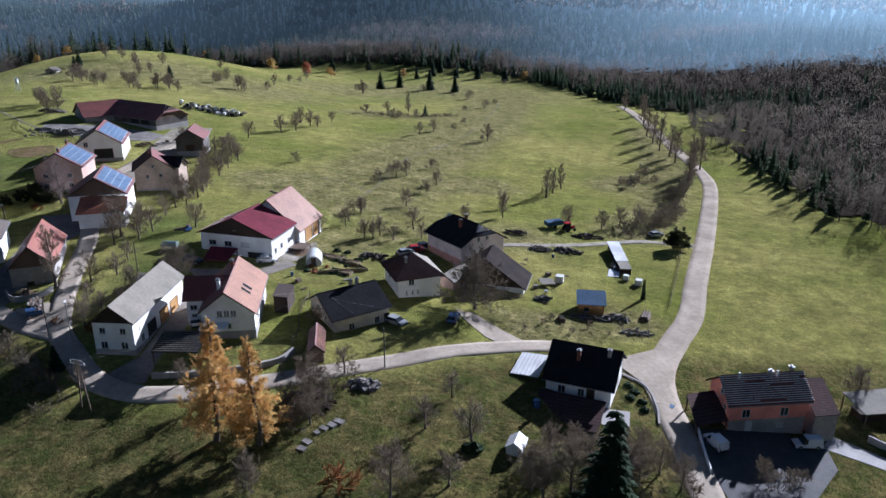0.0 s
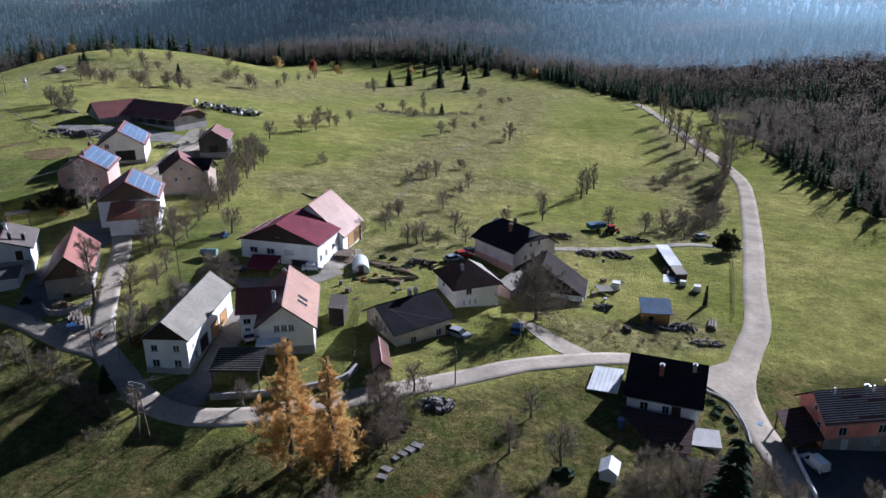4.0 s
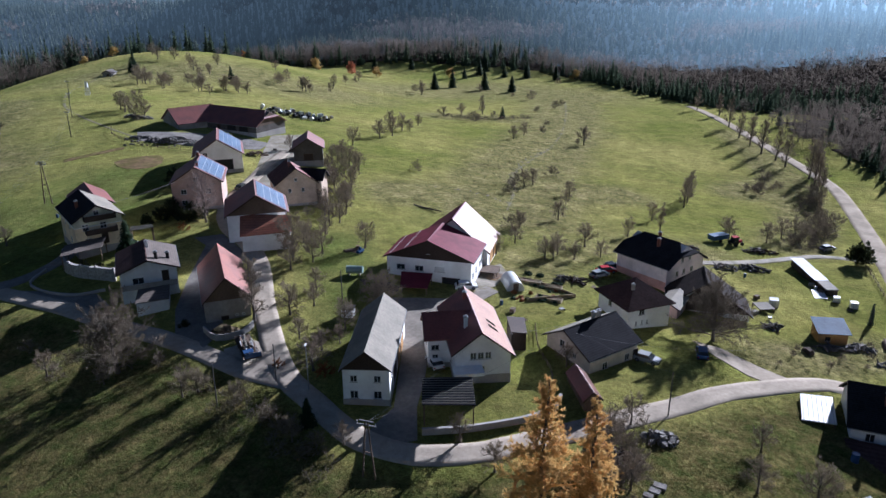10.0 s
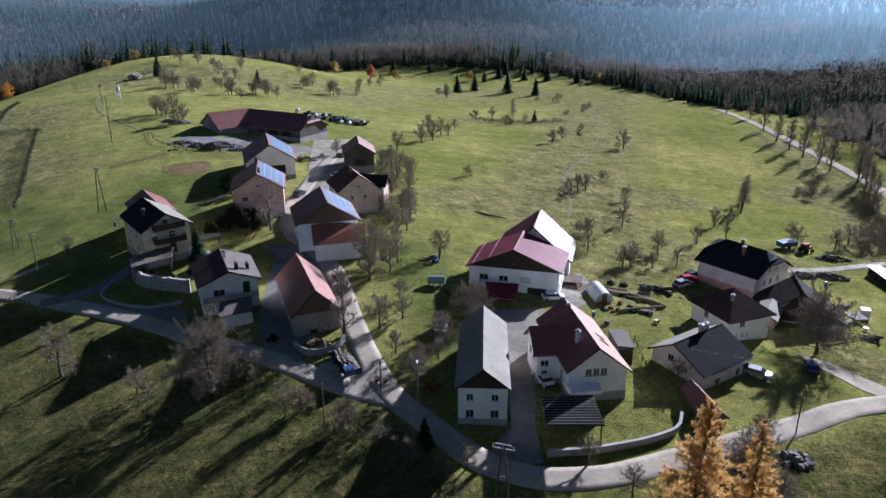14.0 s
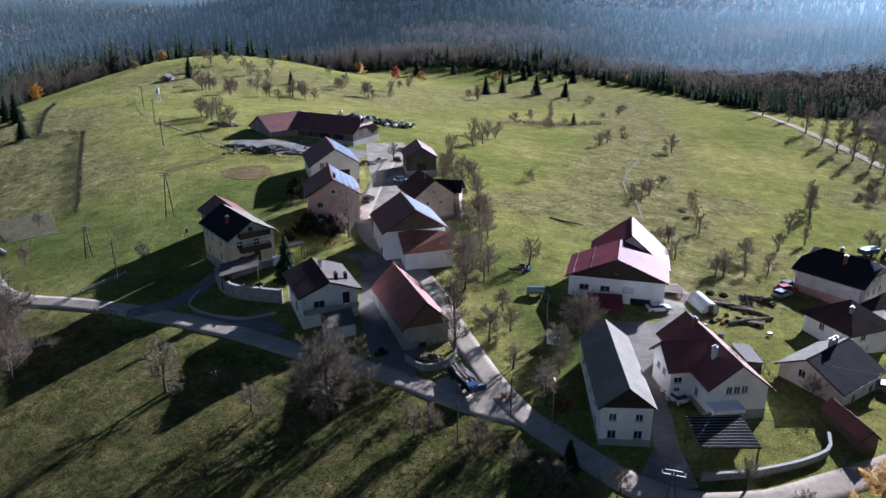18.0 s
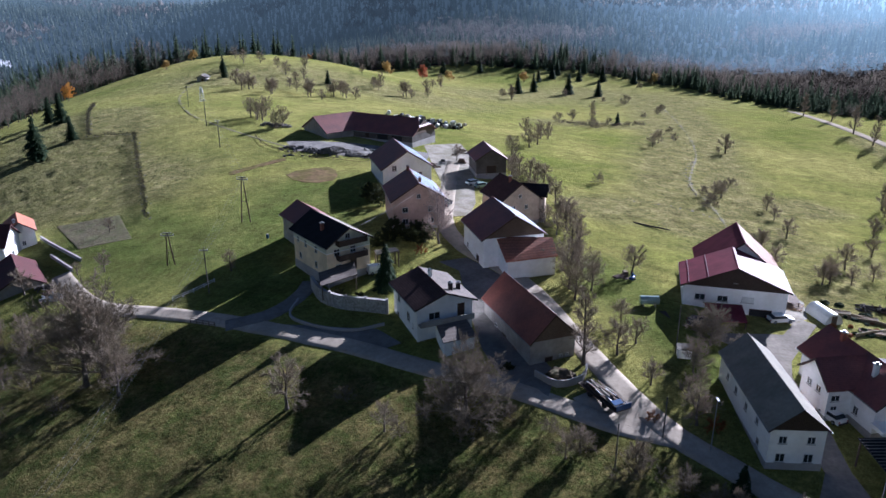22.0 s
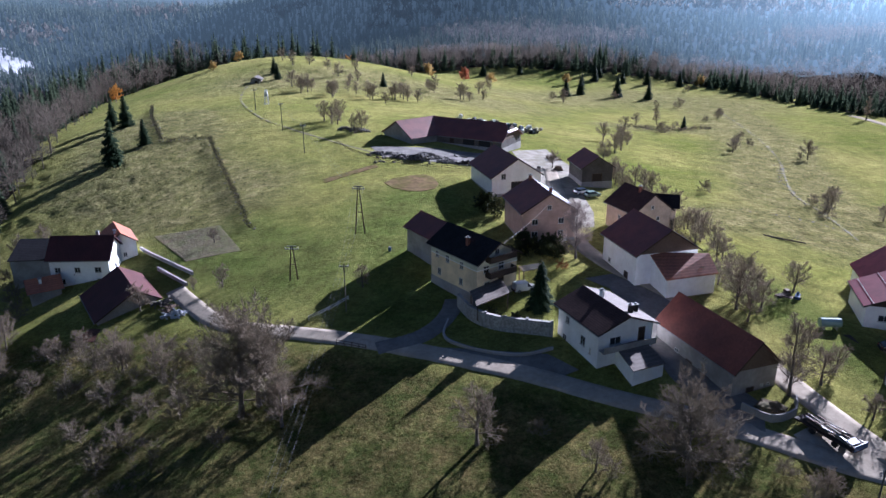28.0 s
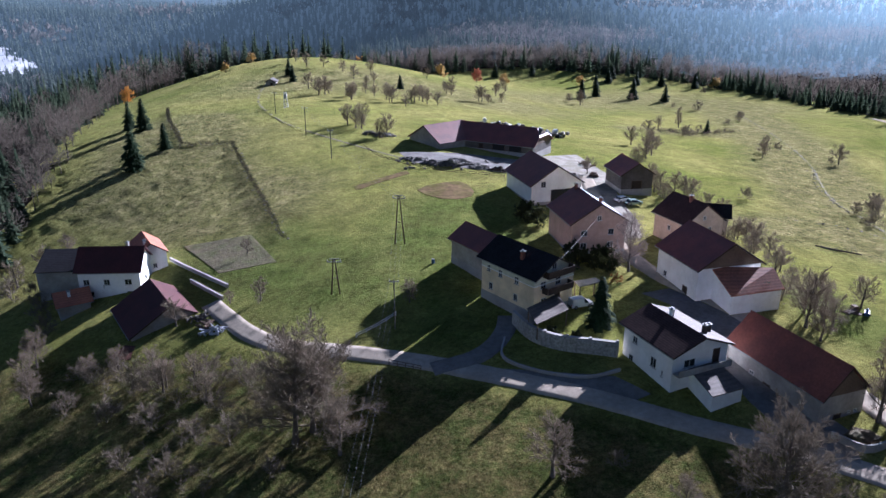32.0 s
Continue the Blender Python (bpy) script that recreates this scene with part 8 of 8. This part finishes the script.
part("lamp_head", box(-0.12, 0.12, -0.5, 0.3, 7.402, 7.52), "frame", lm)


def wire(a, b, sag, label="thin sagging power cable between poles", r=0.011):
    a, b = Vector(a), Vector(b)
    n = 22
    pts = np.array([tuple(a.lerp(b, i / n) - Vector((0, 0, sag * 4 * (i / n) * (1 - i / n)))) for i in range(n + 1)])
    o = pts[0].copy()
    v, f = tubes(pts[:-1] - o, pts[1:] - o, np.full(n, r), np.full(n, r), 3)
    ob = new("power_cable", tri_mesh("power_cable", v, f, M["cable"]))
    ob.location = tuple(o)
    return tagged(ob, label, "cable")


def head(x, y, h, dx=0.0):
    return (x + dx, y, top(x, y) + h)


for d in (-1.0, 0.0, 1.0):
    wire(head(-137.6, 188.2, 10.3, d), head(-136.8, 155.0, 8.8, 0.7 * d), 0.8)
    wire(head(-136.8, 155.0, 8.8, 0.7 * d), (-140.5 + d, 100.0, -2.0), 1.6)
    wire(head(-137.6, 188.2, 10.3, d), head(-160.2, 250.2, 8.3, 0.7 * d), 1.4)
    wire(head(-160.2, 250.2, 8.3, 0.7 * d), head(-172, 277, 8.8, 0.7 * d), 0.8)
wire((-110.0, 154.6, 12.2), (-97.6, 180.6, 12.4), 0.4, "pale cable strung between two house gables", 0.03)
wire(head(-50.4, 88.6, 8.0), (-36.0, 108.0, 6.6), 0.8)
wire(head(-50.4, 88.6, 8.0), (-22.0, 116.6, 3.0), 1.0)
wire((-36.0, 108.0, 6.6), (-7.0, 130.6, 1.2), 1.2)
wire((-22.0, 116.6, 3.0), (12.6, 114.0, 1.0), 1.6)
wire(head(-9.3, 102.7, 6.9), (-20.0, 116.6, 3.0), 0.6)
gr = fence("guard_rail", "pale guard rail beside the lane", [(-143.2, 153.6), (-140, 156), (-136.9, 159.2)], 0.8, 1.5, "frame", (0.35, 0.7))

# ---- hedges, stone rows and tufts ----
def scatter_stuff(name, label, category, lines_, spacing, spread, shapes, mat, seed, lo=0.5, hi=1.2):
    """Many small clumps along lines, joined."""
    rng = np.random.default_rng(seed)
    vs, fs, o = [], [], 0
    for pts in lines_:
        c = smooth_line(pts, spacing)
        for p in c:
            x, y = p.x + rng.normal(0, spread), p.y + rng.normal(0, spread)
            sv, sf = shapes[rng.integers(len(shapes))]
            k, a = rng.uniform(lo, hi), rng.uniform(0, 6.28)
            q = np.column_stack([(sv[:, 0] * math.cos(a) - sv[:, 1] * math.sin(a)) * k + x, (sv[:, 0] * math.sin(a) + sv[:, 1] * math.cos(a)) * k + y, sv[:, 2] * k + top(x, y) - 0.1])
            vs.append(q)
            fs.append(sf + o)
            o += len(q)
    tagged(new(name, tri_mesh(name, np.concatenate(vs), np.concatenate(fs), M[mat])), label, category, kind="stuff")


bushlet = [bare_tree(300 + i, 1.5, 1.0, (6, 5), 0.5, 0.05, thick=0.02, fine=6)[1] for i in range(4)]
def pebble(seed):
    rng = np.random.default_rng(seed)
    v = np.array([(-1, -1, 0), (1, -1, 0), (1, 1, 0), (-1, 1, 0), (0, 0, 1.3), (0, 0, -0.5)], float) * 0.3 + rng.normal(0, 0.07, (6, 3))
    return v, np.array([(0, 1, 4), (1, 2, 4), (2, 3, 4), (3, 0, 4), (1, 0, 5), (2, 1, 5), (3, 2, 5), (0, 3, 5)])
def tuft(seed, n=9, h=0.36):
    rng = np.random.default_rng(seed)
    v, f = [], []
    for i in range(n):
        a = rng.uniform(0, 6.28)
        p = rng.normal(0, 0.22, 2)
        w = np.array([-math.sin(a), math.cos(a)]) * 0.05
        k = len(v)
        v += [(p[0] - w[0], p[1] - w[1], 0), (p[0] + w[0], p[1] + w[1], 0), (p[0] + math.cos(a) * 0.25, p[1] + math.sin(a) * 0.25, h * rng.uniform(0.6, 1.2))]
        f.append((k, k + 1, k + 2))
    return np.array(v), np.array(f)


pebbles = [pebble(i) for i in range(4)]
tufts = [tuft(i) for i in range(5)]
hedge_a = [(-242, 349), (-228, 312), (-211, 274)]
hedge_b = [(-211, 273), (-202, 272), (-194, 270)]
hedge_c = [(-194, 270), (-183, 243), (-172, 217), (-163.7, 196.3)]
M["hedge_dark"] = leafy(material("dark_hedge", (0.050, 0.052, 0.024), 0.95, 0.4, 1.5, second=(0.085, 0.070, 0.040)), 0.15)
scatter_stuff("hedge", "dark leafless hedge along a field edge", "hedge", [hedge_a, hedge_b, hedge_c], 0.55, 0.22, bushlet, "hedge_dark", 1, 0.4, 1.0)
scatter_stuff("stone_row", "row of field stones along the hedge", "stones", [hedge_a, hedge_b, hedge_c, [(-44, 216), (-30, 212), (-21, 204)], [(-20, 230), (-12, 262), (0, 290)]], 0.9, 0.6, pebbles, "rubble", 2, 0.4, 1.2)
scatter_stuff("brushwood", "leafless scrub on the bank below the lane", "scrub", [[(-74, 104.5), (-66, 99), (-60, 93.5), (-56, 89)], [(-160, 148), (-168, 143), (-178, 147), (-186, 154)], [(-170, 131), (-160, 122), (-166, 116)], [(52, 186), (60, 197), (67, 207), (74, 222), (82, 242), (90, 258)], [(50, 190), (58, 201), (66, 214), (72, 228), (80, 246)], [(-24, 100), (-18, 97), (-12, 100)], [(62, 250), (70, 254), (80, 260)], [(-40, 360), (-24, 358), (-8, 366), (6, 374)], [(-72, 178), (-70, 196), (-71, 214), (-70, 238)], [(12, 79), (20, 76), (30, 80)]], 0.7, 1.3, bushlet, "twig_grey", 3, 0.6, 1.2)


def meadow_tufts(name, label, n, region, mat, seed, lo, hi, where):
    """Clumps of standing grass, thicker in patches, joined."""
    rng = np.random.default_rng(seed)
    x0, x1, y0, y1 = region
    x, y = rng.uniform(x0, x1, n * 4), rng.uniform(y0, y1, n * 4)
    d = np.sin(x * 0.12 + 2 * np.sin(y * 0.05)) + np.sin(y * 0.10 + 1.5 * np.sin(x * 0.07)) + rng.normal(0, 2.0, n * 4) - 99.0 * ~where(x, y)
    sel = np.argsort(-d)[:n]
    x, y = x[sel][d[sel] > -50], y[sel][d[sel] > -50]
    n = len(x)
    z = land(x, y) + rough(x, y) - 0.04
    k, a, w = rng.uniform(lo, hi, n), rng.uniform(0, 6.28, n), rng.integers(0, 5, n)
    vs, fs, o = [], [], 0
    for i, (sv, sf) in enumerate(tufts):
        m = w == i
        c, s = np.cos(a[m])[:, None], np.sin(a[m])[:, None]
        q = np.stack([(sv[None, :, 0] * c - sv[None, :, 1] * s) * k[m][:, None] + x[m][:, None], (sv[None, :, 0] * s + sv[None, :, 1] * c) * k[m][:, None] + y[m][:, None], sv[None, :, 2] * k[m][:, None] + z[m][:, None]], -1)
        vs.append(q.reshape(-1, 3))
        fs.append((sf[None] + (np.arange(m.sum()) * len(sv))[:, None, None]).reshape(-1, 3) + o)
        o += vs[-1].shape[0]
    tagged(new(name, tri_mesh(name, np.concatenate(vs), np.concatenate(fs), M[mat])), label, "grass", kind="stuff")

# plank-walled vegetable terraces
wall_line("bed_wall", "tan plank wall of a garden terrace", [(-25.4, 136.6), (-20.6, 138.6), (-15.6, 140.6)], 0.7, 0.12, "tan_board", category="garden wall")
wall_line("bed_wall", "tan plank wall of a garden terrace", [(-22.8, 146.4), (-18.6, 143.4), (-15.8, 140.9)], 0.6, 0.12, "tan_board", category="garden wall")

# vegetable garden and planks beside the greenhouse
rg = random.Random(21)
for i in range(26):
    x, y = -24.5 + rg.uniform(-3.5, 6.0), 139.5 + rg.uniform(-3.0, 8.0)
    lump("garden_plant", x, y, rg.uniform(0.3, 0.7), rg.uniform(0.3, 0.6), rg.uniform(0.25, 0.5), "needle" if i % 3 else "rust", "low leafy plant in the vegetable garden", 300 + i, "plant", rg.uniform(0, 180))
for i in range(4):
    x, y = -31.6 + 0.5 * i, 146.0 + 0.9 * i
    ob = thing("plank_stack", x, y, top(x, y) + 0.06, 20 + 8 * i, "stack of weathered planks beside the greenhouse", "planks")
    for k in range(4):
        part("plank", box(-1.6, 1.6, -0.12 + 0.26 * k, 0.12 + 0.26 * k, 0.05 * (k % 2), 0.05 * (k % 2) + 0.05), "wood" if k % 2 else "honey_wood", ob)
pd = thing("wooden_platform", -31.2, 149.2, top(-31.2, 149.2), 14, "raised wooden platform between barn and greenhouse", "platform")
for k in range(8):
    part("deck_board", box(-1.8, 1.8, -2.0 + 0.5 * k, -1.54 + 0.5 * k, 0.9, 0.98), "wood", pd)
for sx in (-1.6, 1.6):
    for sy in (-1.8, 1.7):
        part("post", box(sx - 0.08, sx + 0.08, sy - 0.08, sy + 0.08, -0.5, 0.899), "wood", pd)

# standing grass on the banks and rough pastures
LANE_X, LANE_Y = (-200, -175, -155, -130, -97, -64, -56, -48, -37, -30, -16, 0, 12, 30), (168, 168, 150, 140, 122, 105, 95, 88, 88.5, 91, 96.5, 105, 109, 108)
M["tuft"] = leafy(island("standing_grass", (0.085, 0.095, 0.026), (0.215, 0.175, 0.072), grain=0.2), 0.5)
meadow_tufts("tussock", "clumps of unmown brown-green grass on the bank", 15000, (-205, 30, 66, 166), "tuft", 5, 0.35, 1.0, lambda x, y: y < np.interp(x, LANE_X, LANE_Y))
